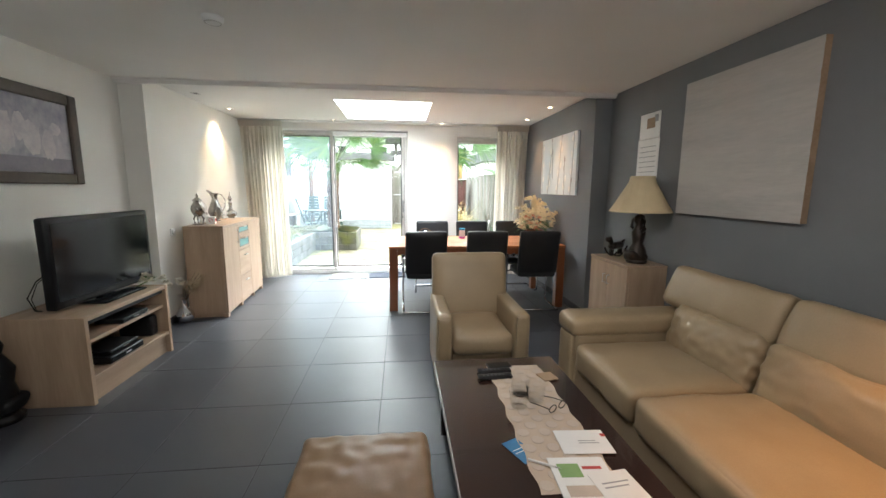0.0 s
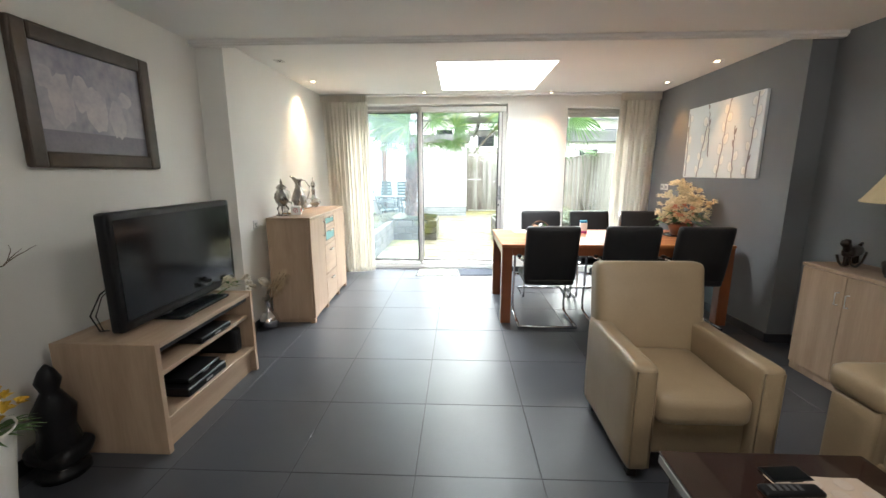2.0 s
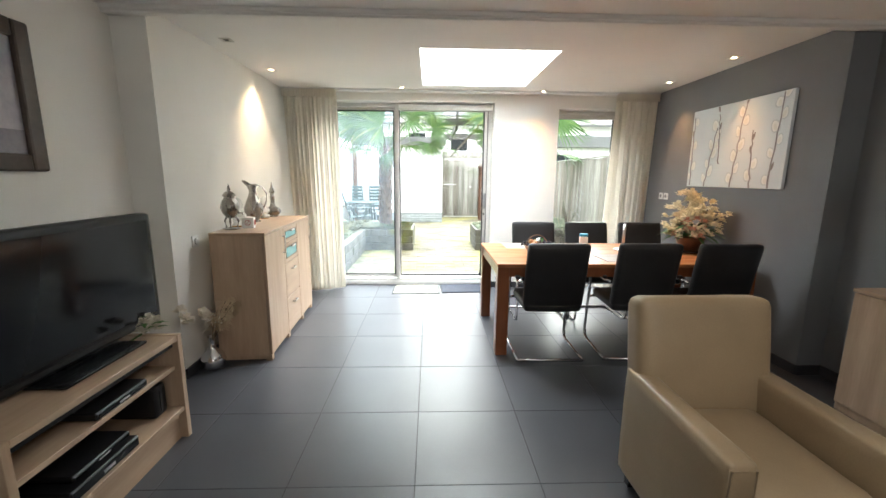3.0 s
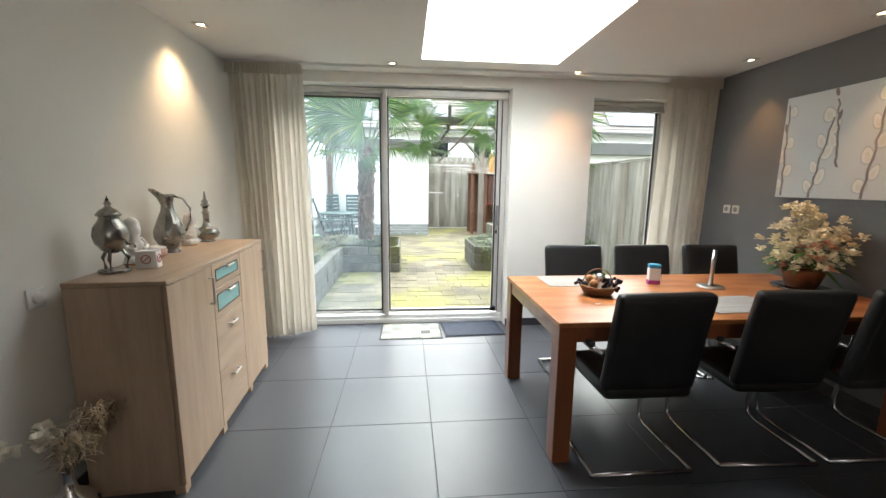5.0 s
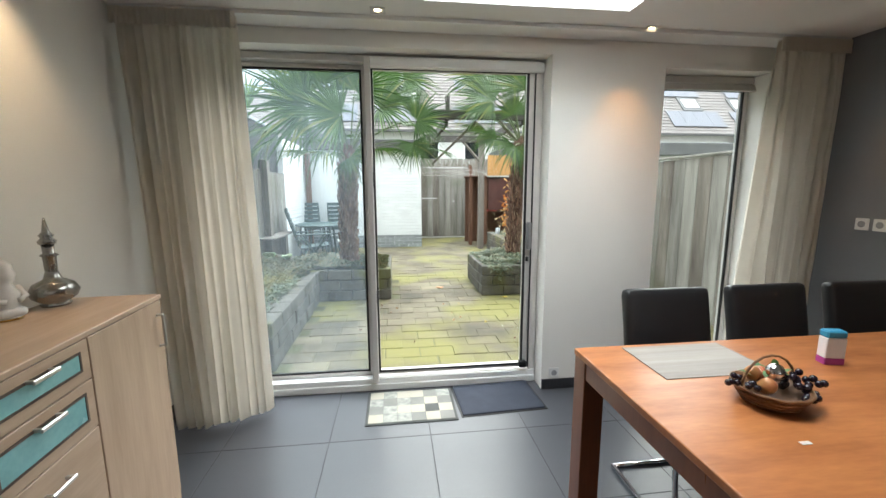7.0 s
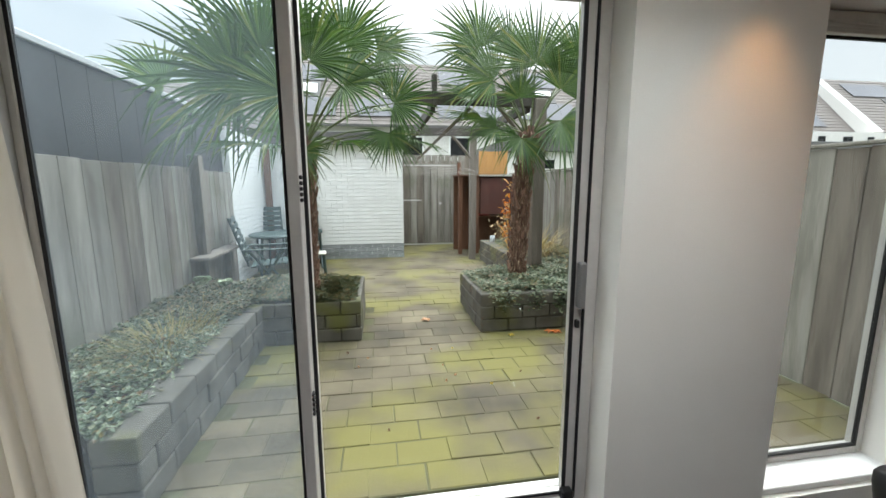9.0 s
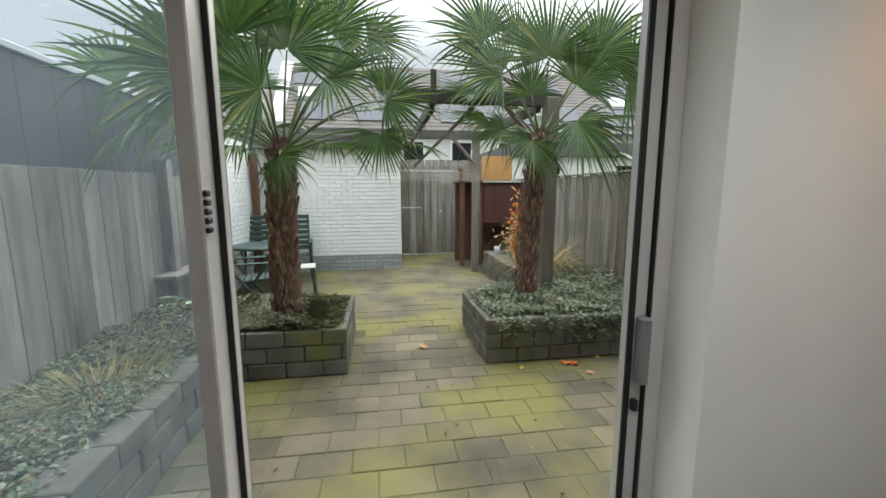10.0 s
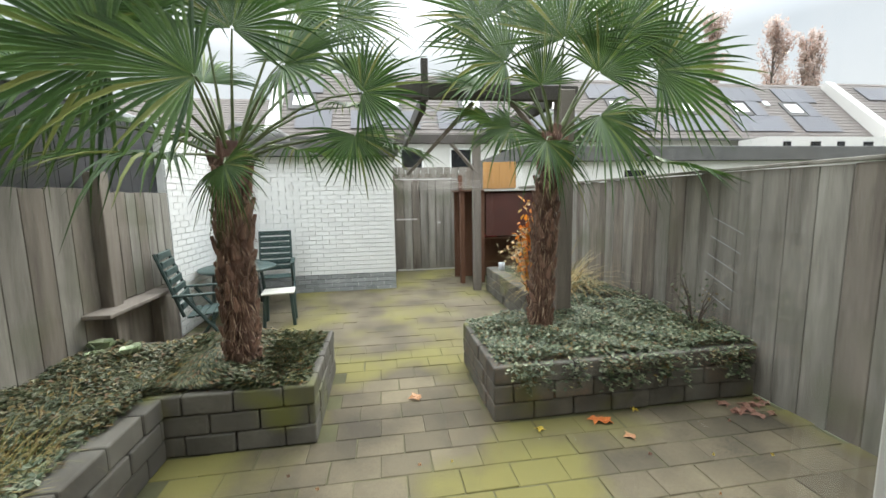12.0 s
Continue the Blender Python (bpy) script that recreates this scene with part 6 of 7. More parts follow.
planter_r = thing("raised_bed", (0, 0, 0), "square dark block-built bed with trailing ground cover", "raised bed", "raised beds")
block_wall(planter_r, 0.31, 9.255, 2.42, 9.255, 0.2, seed=5)
block_wall(planter_r, 0.31, 10.30, 0.31, 9.455, 0.2, seed=6)
block_wall(planter_r, 1.3, 10.30, 0.51, 10.30, 0.2, seed=7)
part("soil", B(0.52, 2.43, 9.46, 10.10, 0.047, 0.40), M_SOIL, planter_r)
planter_b = thing("raised_bed", (-0.05, 0.06, 0.04), "rear dark block-built bed beside the timber posts", "raised bed", "raised beds")
block_wall(planter_b, 1.3, 12.9, 1.3, 10.25, 0.2, seed=8)
block_wall(planter_b, 2.4, 12.9, 1.5, 12.9, 0.2, seed=9)
part("soil", B(1.505, 2.43, 10.06, 12.69, 0.047, 0.38), M_SOIL, planter_b)


def leaf_mass(name, parent, pts, size, mat_, flat=0.6, seed=0, kind="stuff", label="", aspect=0.55):
    """Many small folded leaves at the given points."""
    r_ = np.random.RandomState(seed)
    pts = np.asarray(pts, dtype=float)
    n = len(pts)
    a = r_.uniform(0, 2 * np.pi, n)
    e = r_.uniform(-1, 1, n) * (1 - flat) * 1.4
    d = np.stack([np.cos(a) * np.cos(e), np.sin(a) * np.cos(e), np.sin(e)], 1)
    s = np.stack([-np.sin(a), np.cos(a), r_.uniform(-0.5, 0.5, n)], 1)
    up = np.cross(d, s)
    L = (size * r_.uniform(0.6, 1.25, n))[:, None]
    W = L * aspect * 0.5
    v = np.stack([pts, pts + d * L * 0.5 + s * W + up * W * 0.35, pts + d * L, pts + d * L * 0.5 - s * W + up * W * 0.35], 1).reshape(-1, 3)
    f = np.arange(n * 4).reshape(-1, 4)
    me = bpy.data.meshes.new(name)
    faces = np.concatenate([f[:, [0, 1, 2]], f[:, [0, 2, 3]]]).tolist()
    me.from_pydata(v.tolist(), [], faces)
    me.materials.append(mat_)
    ob = new(name, me)
    if parent:
        ob.parent = parent
    if kind:
        ob["kind"] = kind
    if label:
        ob["label"] = label
    return ob


def bed_points(n, x0, x1, y0, y1, z, seed, rise=0.09):
    r_ = np.random.RandomState(seed)
    x, y = r_.uniform(x0, x1, n), r_.uniform(y0, y1, n)
    h = 0.5 + 0.5 * np.sin(x * 7.1 + 1.3 * np.sin(y * 5.3)) * np.cos(y * 6.3 + x * 2.1)
    return np.stack([x, y, z + rise * h * r_.uniform(0.2, 1, n) + r_.uniform(0, 0.03, n)], 1)


def strands(x0, x1, y, z, n, seed, drop=0.22):
    """Trailing shoots that hang over a wall's edge."""
    r_ = np.random.RandomState(seed)
    out = []
    for k in range(n):
        x, L = r_.uniform(x0, x1), drop * r_.uniform(0.3, 1.2)
        m = int(L / 0.009)
        for i in range(m):
            u = i / max(1, m - 1)
            out.append((x + 0.02 * math.sin(i * 0.7 + k) + r_.uniform(-0.012, 0.012), y - 0.02 - r_.uniform(0, 0.02), z + 0.03 - L * u))
    return np.array(out)


tagged(leaf_mass("ground_cover", None, np.concatenate([bed_points(17000, -1.95, -0.95, 9.27, 10.30, 0.44, 1, 0.075), bed_points(17000, -2.72, -1.88, 8.9, 10.26, 0.44, 2, 0.085)]), 0.040, M_IVYWARM, seed=1),
       "low green and browning ground cover in the raised bed", "ground cover")
tagged(leaf_mass("ground_cover", None, bed_points(9000, -2.72, -1.90, 7.25, 8.9, 0.42, 12), 0.04, M_IVY, seed=4),
       "low dark green ground cover along the fence", "ground cover")
tagged(leaf_mass("ground_cover", None, np.concatenate([bed_points(20000, 0.36, 2.42, 9.31, 10.36, 0.44, 3), bed_points(7000, 1.40, 2.42, 10.25, 12.85, 0.46, 5), strands(0.5, 2.3, 9.24, 0.46, 75, 6), strands(0.32, 0.6, 9.245, 0.46, 4, 8, 0.12)]), 0.04, M_IVY, seed=2),
       "silvery green trailing ground cover spilling over the blocks", "ground cover")


def tuft(name, x, y, z, n, h, spread, mat_, label, cat, seed, width=0.006):
    bm = bmesh.new()
    r_ = random.Random(seed)
    for k in range(n):
        a, q = r_.uniform(0, 6.28), r_.uniform(0, spread)
        leaf_blade(bm, (x + q * math.cos(a), y + q * math.sin(a) * 1.6, z), (0.7 * math.cos(a), 0.7 * math.sin(a), r_.uniform(0.5, 1.6)), h * r_.uniform(0.6, 1.2), width, r_.uniform(0.3, 0.9), 4)
    o = solid(name, bm, mat_, label, cat, kind="stuff")
    return o


tuft("grass_tuft", -2.22, 8.4, 0.40, 620, 0.36, 0.28, M_GRASS, "pale arching grass tuft in the raised bed", "grass", 1, 0.006)
tuft("grass_tuft", -2.25, 8.95, 0.40, 420, 0.26, 0.26, M_DRYGRASS, "brown dying grass tuft in the raised bed", "grass", 2)
tuft("reed_clump", 1.75, 11.4, 0.38, 260, 1.15, 0.2, M_DRYGRASS, "tall dry yellow reed clump beside the fence", "reeds", 3, 0.012)
tuft("grass_tuft", 1.55, 9.6, 0.43, 120, 0.14, 0.1, M_GRASS, "small bright green grass tuft in the bed", "grass", 4)
M_CABBAGE = material("pale_green_leaf", (0.50, 0.57, 0.40), (0.36, 0.45, 0.26), 0.5, scale=14)
for cx, cy, cr in ((-2.64, 10.12, 0.19), (-2.58, 9.94, 0.12), (-2.36, 9.98, 0.15)):
    t = thing("cabbage_plant", (cx, cy, 0.47), "pale green broad-leaved plant near the fence", "plant", "broad-leaved plants")
    for k in range(6):
        a = k * 1.13 + cx * 9
        bm = bmesh.new()
        leaf_blade(bm, (0.02 * math.cos(a), 0.02 * math.sin(a), 0.02), (math.cos(a) * 0.42, math.sin(a) * 0.42, 1.15), cr * (0.75 + 0.07 * (k % 4)), cr * 0.85, 0.45, 6)
        part("leaf", bm, M_CABBAGE, t, smooth=True)


# palms
def frond_meshes(base, hub, axis, normal, radius, droop, seed, nseg=36, span=1.85):
    """A fan leaf: its long stalk from the crown's base to the hub, and the folded blades that spread from there."""
    r_ = random.Random(seed)
    base, hub, ax = Vector(base), Vector(hub), Vector(axis).normalized()
    nm = Vector(normal).normalized() + Vector((r_.uniform(-0.45, 0.45), r_.uniform(-0.2, 0.3), r_.uniform(-0.1, 0.45)))
    span *= r_.uniform(0.86, 1.06)
    nm = (nm - ax * nm.dot(ax)).normalized()
    side = nm.cross(ax)
    st = bmesh.new()
    mid = (base + hub) * 0.5 + Vector((0, 0, 0.10 * (hub - base).length))
    tube(st, [base, (base + mid) * 0.5 + Vector((0, 0, 0.02)), mid, (mid + hub) * 0.5 + Vector((0, 0, 0.02)), hub], 0.012, 6, 0.006)
    bm = bmesh.new()
    step = 2 * span / nseg
    for k in range(nseg):
        a = -span + step * (k + 0.5)
        L = radius * (0.72 + 0.28 * math.cos(a * 0.7)) * r_.uniform(0.82, 1.08)
        dv = ax * math.cos(a) + side * math.sin(a)
        sv = side * math.cos(a) - ax * math.sin(a)
        bend = droop * r_.uniform(0.5, 2.2) + (r_.uniform(0.3, 0.9) if r_.random() < 0.14 else 0.0)
        twist = r_.uniform(-0.5, 0.5)
        prev = None
        for u in (0.02, 0.25, 0.45, 0.62, 0.82, 1.0):
            w = L * step * (0.5 * u if u <= 0.45 else 0.22 * ((1.0 - u) / 0.55) ** 0.72 + 0.004) * 0.97
            c = dv * L * u + nm * (0.16 * L * u * (1 - 0.4 * u)) + sv * (twist * L * 0.12 * max(0, u - 0.45))
            c = c + Vector((0, 0, -bend * L * max(0, u - 0.4) ** 2 * 1.5))
            fold = nm * (0.65 * w)
            cur = tuple(bm.verts.new(hub + c + q) for q in (fold - sv * w, Vector(), fold + sv * w))
            if prev:
                bm.faces.new((prev[0], prev[1], cur[1], cur[0]))
                bm.faces.new((prev[1], prev[2], cur[2], cur[1]))
            prev = cur
    return st, bm


def palm(x, y, z0, z1, r0, r1, lean, fronds, label, seed):
    t = thing("palm_tree", (x, y, z0), label, "palm tree", "palms in the raised beds")
    r_ = random.Random(seed)
    H = z1 - z0
    bm = bmesh.new()
    rings = []
    n = 40
    for i in range(n + 1):
        u = i / n
        q = r0 + (r1 - r0) * u + 0.012 * math.sin(u * 70)
        if u > 0.93:
            q *= 1.0 - (u - 0.93) * 6
        ring = []
        for k in range(22):
            a = 2 * math.pi * k / 22
            w = q * (1 + 0.13 * noise.noise((math.cos(a) * 2.4, math.sin(a) * 2.4, u * 13 + seed)))
            ring.append((lean[0] * u * u + w * math.cos(a), lean[1] * u * u + w * math.sin(a), H * u))
        rings.append(ring)
    ring_loft(bm, rings)
    part("trunk", bm, M_FIBRE, t, "shaggy brown fibrous trunk", smooth=True)
    # old leaf bases, in rising turns
    for i in range(84):
        u = 0.05 + 0.90 * i / 84
        a = i * 2.4
        q = r0 + (r1 - r0) * u
        c = Vector((lean[0] * u * u + q * 0.94 * math.cos(a), lean[1] * u * u + q * 0.94 * math.sin(a), H * u))
        tan = Vector((-math.sin(a), math.cos(a), 0)) * r_.uniform(-0.03, 0.03)
        bm = tube(bmesh.new(), [c, c + tan * 0.5 + Vector((0.022 * math.cos(a), 0.022 * math.sin(a), 0.045)), c + tan + Vector((0.04 * math.cos(a), 0.04 * math.sin(a), 0.10 * r_.uniform(0.7, 1.2)))], 0.03, 6, 0.010)
        part("leaf_base", bm, M_LEAFBASE, t)
    bm = bmesh.new()
    for i in range(2400):
        u, a = r_.uniform(0.05, 0.97), r_.uniform(0, 6.28)
        q = (r0 + (r1 - r0) * u) * r_.uniform(0.92, 1.04)
        leaf_blade(bm, (lean[0] * u * u + q * math.cos(a), lean[1] * u * u + q * math.sin(a), H * u), (math.cos(a + r_.uniform(-1, 1)), math.sin(a + r_.uniform(-1, 1)), r_.uniform(-1.6, 0.5)), r_.uniform(0.03, 0.075), 0.006, 0.8, 2)
    part("loose_fibre", bm, M_FIBREBIT, t)["kind"] = "stuff"
    top = Vector((lean[0], lean[1], H - 0.08))
    for i, (hub, axis, normal, radius, droop) in enumerate(fronds):
        h_ = Vector(hub)
        b0 = top + Vector((h_.x, h_.y, 0)).normalized() * 0.05 + Vector((0, 0, -0.05 + 0.12 * max(-0.4, min(1, h_.z))))
        st, blades = frond_meshes(b0, top + h_, axis, normal, radius, droop, seed * 50 + i)
        f = part("frond", blades, M_PALM, t)
        part("stalk", st, M_PETIOLE, f, "slender green stalk")
    return t


UPN, FACE = (0, -0.35, 1), (0, -0.9, 0.35)
palm(-1.455, 9.70, 0.40, 2.04, 0.10, 0.108, (0.05, -0.04), [
    ((-0.04, -0.36, 0.40), (-0.94, -0.28, 0.20), FACE, 0.86, 0.12),
    ((-0.20, -0.41, -0.08), (-0.91, -0.41, -0.02), UPN, 0.72, 0.35),
    ((0.89, -0.06, 0.40), (0.94, -0.21, 0.27), FACE, 0.52, 0.15),
    ((0.83, -0.11, 0.11), (0.30, -0.24, -0.92), FACE, 0.46, 0.10),
    ((1.07, 0.04, 0.04), (0.97, 0.00, -0.22), UPN, 0.42, 0.30),
    ((0.42, -0.21, 0.52), (0.96, -0.19, 0.19), FACE, 0.66, 0.12),
    ((0.75, 0.14, 0.96), (1.00, 0.00, 0.01), FACE, 0.56, 0.15),
    ((-0.42, -0.46, 0.47), (-0.90, -0.43, 0.12), FACE, 0.86, 0.15),
    ((-0.80, -0.36, 0.11), (-0.76, -0.28, -0.58), UPN, 0.60, 0.50),
    ((0.12, -0.16, 0.74), (0.32, -0.19, 0.93), FACE, 0.74, 0.05),
    ((-0.27, -0.26, 0.78), (-0.49, -0.23, 0.84), FACE, 0.80, 0.10),
    ((0.42, 0.24, 1.03), (0.53, 0.00, 0.85), FACE, 0.70, 0.08),
    ((0.04, -0.26, -0.09), (0.54, -0.40, -0.74), FACE, 0.36, 0.40),
    ((-1.35, 0.34, 0.58), (-0.96, 0.00, 0.27), FACE, 0.80, 0.20),
    ((-0.93, 0.24, 0.34), (-0.96, 0.00, -0.28), UPN, 0.66, 0.30),
    ((-0.55, 0.1, 0.72), (-0.6, 0.1, 0.7), (0.2, -0.8, 0.4), 0.66, 0.1),
    ((0.30, 0.35, 0.72), (0.4, 0.3, 0.8), (0, -0.6, 0.8), 0.62, 0.1),
    ((-0.30, 0.60, 0.22), (-0.3, 0.9, 0), (0, 0.3, 1), 0.62, 0.3),
    ((0.32, 0.62, 0.10), (0.3, 0.9, -0.1), (0, 0.3, 1), 0.62, 0.4),
    ((-0.75, 0.30, 0.25), (-0.9, 0.4, 0.1), (0, -0.2, 1), 0.62, 0.3),
    ((0.75, 0.40, 0.40), (0.8, 0.5, 0.1), (0, -0.4, 0.9), 0.55, 0.3),
    ((-0.35, 0.55, 0.60), (-0.3, 0.6, 0.6), (0, -0.4, 0.9), 0.64, 0.2),
    ((0.62, 0.50, 0.70), (0.6, 0.5, 0.4), (0, -0.4, 0.9), 0.60, 0.2),
    ((-0.15, 0.10, 1.0), (-0.2, 0.1, 0.9), (0, -0.8, 0.4), 0.66, 0.1)],
     "fan palm with a shaggy trunk in the raised bed", 3)
palm(0.95, 9.99, 0.40, 2.22, 0.085, 0.092, (0.10, -0.02), [
    ((-0.18, -0.25, -0.08), (-0.10, -0.45, -0.89), FACE, 0.56, 0.05),
    ((0.25, -0.27, 0.11), (0.56, -0.15, -0.81), FACE, 0.80, 0.15),
    ((0.84, -0.12, 0.51), (0.99, -0.05, 0.14), FACE, 0.88, 0.12),
    ((-0.45, -0.07, 0.55), (-0.94, 0.00, 0.34), FACE, 0.72, 0.12),
    ((-0.01, -0.17, 0.70), (-0.07, -0.18, 0.98), FACE, 0.66, 0.05),
    ((1.05, 0.03, -0.23), (0.96, 0.00, -0.28), UPN, 0.78, 0.25),
    ((0.53, -0.07, 0.80), (0.66, 0.00, 0.75), FACE, 0.72, 0.10),
    ((-0.56, 0.13, 0.94), (-0.70, 0.00, 0.72), FACE, 0.66, 0.10),
    ((-0.21, -0.22, 0.34), (-0.20, -0.11, 0.97), FACE, 0.50, 0.05),
    ((-0.42, -0.12, 0.04), (-0.95, -0.12, -0.29), FACE, 0.42, 0.20),
    ((0.26, -0.22, 0.44), (0.46, -0.10, 0.88), FACE, 0.60, 0.10),
    ((0.20, 0.60, 0.30), (0.2, 0.9, 0.2), (0, 0.2, 1), 0.62, 0.3),
    ((-0.40, 0.50, 0.20), (-0.6, 0.7, 0.1), (0, 0.1, 1), 0.62, 0.3),
    ((0.58, 0.10, 0.16), (0.85, -0.1, 0.05), UPN, 0.66, 0.3),
    ((0.70, 0.35, 0.75), (0.7, 0.3, 0.6), (0, -0.8, 0.5), 0.66, 0.1),
    ((-0.15, 0.3, 0.95), (-0.1, 0.2, 1), (0, -0.9, 0.3), 0.6, 0.05),
    ((0.45, 0.55, 0.10), (0.6, 0.7, -0.1), (0, -0.1, 1), 0.6, 0.35),
    ((-0.55, 0.35, 0.45), (-0.8, 0.3, 0.3), (0, -0.5, 0.8), 0.6, 0.2)],
     "taller fan palm in the square raised bed", 7)


# fences
def board_run(parent, x0, y0, x1, y1, z0, z1, mats, seed, w=0.145, t=0.02):
    r_ = random.Random(seed)
    d = Vector((x1 - x0, y1 - y0, 0))
    n = int(d.length / w)
    ang = math.degrees(math.atan2(d.y, d.x))
    me = [mesh_of("board", B(-w / 2 + 0.001, w / 2 - 0.001, -t / 2, t / 2, z0, z1, r=0.003), m) for m in mats]
    for k in range(n):
        p = Vector((x0, y0, 0)) + d * ((k + 0.5) / n)
        piece("board", me[r_.randrange(len(me))], parent, pose(p.x, p.y, r_.uniform(-0.008, 0.008), 0, 0, ang + r_.uniform(-0.35, 0.35)))


fence_l = thing("wooden_fence", (0, 0, 0), "weathered grey vertical board fence beside the raised bed", "fence", "garden fences")
board_run(fence_l, -2.76, 7.22, -2.76, 10.35, 0.05, 1.755, [M_FENCE, M_FENCE, M_FENCEDK], 1, w=0.205)
part("rail", B(-2.80, -2.772, 7.22, 10.35, 1.45, 1.52), M_FENCEDK, fence_l)
part("rail", B(-2.80, -2.772, 7.22, 10.35, 0.5, 0.57), M_FENCEDK, fence_l)
part("post", B(-2.78, -2.66, 10.36, 10.48, 0.05, 1.9, r=0.006), M_FENCEDK, fence_l)
fence_m = thing("wooden_fence", (0, 0, 0), "short dark weathered fence panel with a seat ledge", "fence", "garden fences")
board_run(fence_m, -2.74, 10.5, -2.74, 11.53, 0.78, 1.74, [M_FENCEDK, M_FENCE], 2, w=0.14)
part("ledge", B(-2.75, -2.54, 10.1, 11.1, 0.74, 0.775, r=0.006), M_POST, fence_m, "mossy plank ledge")
part("dark_base", B(-2.76, -2.73, 10.5, 11.53, 0.05, 0.775), M_FENCEDK, fence_m)
part("bracket", B(-2.7, -2.62, 10.95, 11.05, 0.05, 0.739), M_FENCEDK, fence_m)
fence_r = thing("wooden_fence", (0, 0, 0), "tall weathered grey board fence along the neighbour's side", "fence", "garden fences")
board_run(fence_r, 2.46, 7.22, 2.46, 14.8, 0.05, 1.80, [M_FENCE, M_FENCE, M_FENCEDK], 3, w=0.19)
part("capping", B(2.43, 2.50, 7.22, 14.8, 1.81, 1.835, r=0.004), M_FENCE, fence_r)
part("rail", B(2.471, 2.50, 7.22, 14.8, 1.40, 1.47), M_FENCEDK, fence_r)
for y in (8.9, 10.7, 12.5):
    part("post", B(2.471, 2.56, y, y + 0.09, 0.05, 1.786), M_FENCEDK, fence_r)
for k in range(5):
    part("trellis_wire", tube(bmesh.new(), [(2.435, 9.55 - 0.02 * k, 0.66 + 0.16 * k), (2.432, 9.85 - 0.02 * k, 0.78 + 0.16 * k)], 0.0025, 5), M_PIPE, fence_r)
fence_b = thing("wooden_fence", (-0.12, 0, 0.10), "weathered board fence closing the garden's end", "fence", "garden fences")
board_run(fence_b, 1.30, 14.85, 2.5, 14.85, 0.05, 2.15, [M_FENCE, M_FENCEDK], 4)
board_run(fence_b, -0.1, 14.88, 1.3, 14.88, 1.92, 2.15, [M_FENCE], 5)
part("rail", B(-0.1, 2.5, 14.87, 14.9, 1.95, 2.02), M_FENCEDK, fence_b)
board_run(fence_b, 1.72, 14.5, 2.4, 14.5, 1.7, 2.22, [M_ORANGEBOARD], 6, w=0.17)
gate = thing("garden_gate", (-0.12, 0, 0.10), "weathered grey plank gate at the end of the garden, shut", "gate")
board_run(gate, 0.0, 14.80, 1.28, 14.80, 0.09, 1.90, [M_FENCE, M_FENCEDK], 7, w=0.15)
part("backing", B(0.0, 1.28, 14.83, 14.84, 0.09, 1.90), M_FENCEDK, gate)
part("frame_post", B(-0.09, 0.0, 14.78, 14.88, 0.05, 1.98), M_FENCEDK, gate)
part("frame_post", B(1.28, 1.36, 14.78, 14.88, 0.05, 1.98), M_BROWNWOOD, gate)
part("hinge_strap", B(0.0, 0.42, 14.782, 14.789, 1.10, 1.125), M_ALU, gate, "pale steel hinge strap")
part("latch", B(0.84, 0.90, 14.76, 14.789, 1.02, 1.05, r=0.004), M_ALU, gate)
part("bottom_rail", B(0.0, 1.28, 14.79, 14.82, 0.06, 0.09), M_STOOLW, gate)


# white garage with a grey plinth
garage = thing("garage", (-0.095, 0.04, 0.08), "white painted brick garage with a grey base and flat roof", "garage")
part("core", B(-2.9, -0.115, 13.36, 16.0, -0.2, 2.24), M_MORTARW, garage, "white mortar backing")
part("side_core", B(-2.95, -2.675, 11.53, 13.36, -0.2, 2.24), M_MORTARW, garage, "white mortar backing")
part("fascia", B(-2.95, -0.02, 13.20, 13.34, 2.235, 2.46, r=0.006), M_FASCIA, garage, "dark grey roof edge")
part("roof_sheet", B(-3.2, 0.0, 13.34, 16.1, 2.40, 2.48), M_FASCIA, garage)
wall_bits = bmesh.new()
bw_me = mesh_of("brick", B(-0.102, 0.102, 0.0, 0.03, 0.0, 0.064, r=0.003), M_WHITEBRICK)
bg_me = mesh_of("brick", B(-0.102, 0.102, -0.006, 0.03, 0.0, 0.064, r=0.003), M_GREYBRICK)
hw_me = mesh_of("brick", B(-0.05, 0.05, 0.0, 0.03, 0.0, 0.064, r=0.003), M_WHITEBRICK)
hg_me = mesh_of("brick", B(-0.05, 0.05, -0.006, 0.03, 0.0, 0.064, r=0.003), M_GREYBRICK)
for c in range(31):
    z = G - 0.005 + c * 0.072
    for k in range(14):
        xc = -0.215 - 0.212 * k + (0.0 if c % 2 else -0.106)
        if xc < -2.75:
            continue
        if k == 0 and not c % 2:
            piece("brick", hg_me if c < 4 else hw_me, garage, pose(-0.164, 13.335, z))
        if xc > -1.55:
            piece("brick", bg_me if c < 4 else bw_me, garage, pose(xc, 13.335, z))
        elif c >= 4:
            box(wall_bits, xc - 0.102, xc + 0.102, 13.335, 13.365, z, z + 0.064)
        else:
            piece("brick", bg_me, garage, pose(xc, 13.335, z))
    for k in range(9):
        yc = 11.637 + 0.212 * k - (0.0 if c % 2 else 0.106)
        box(wall_bits, -2.68, -2.65, max(yc - 0.102, 11.535), min(yc + 0.102, 13.33), z, z + 0.064)
part("far_bricks", wall_bits, M_WHITEBRICK, garage)["kind"] = "stuff"
part("corner_post", B(-2.62, -2.52, 13.1, 13.2, 0.05, 2.14, r=0.005), M_BROWNWOOD, garage, "brown timber corner post")
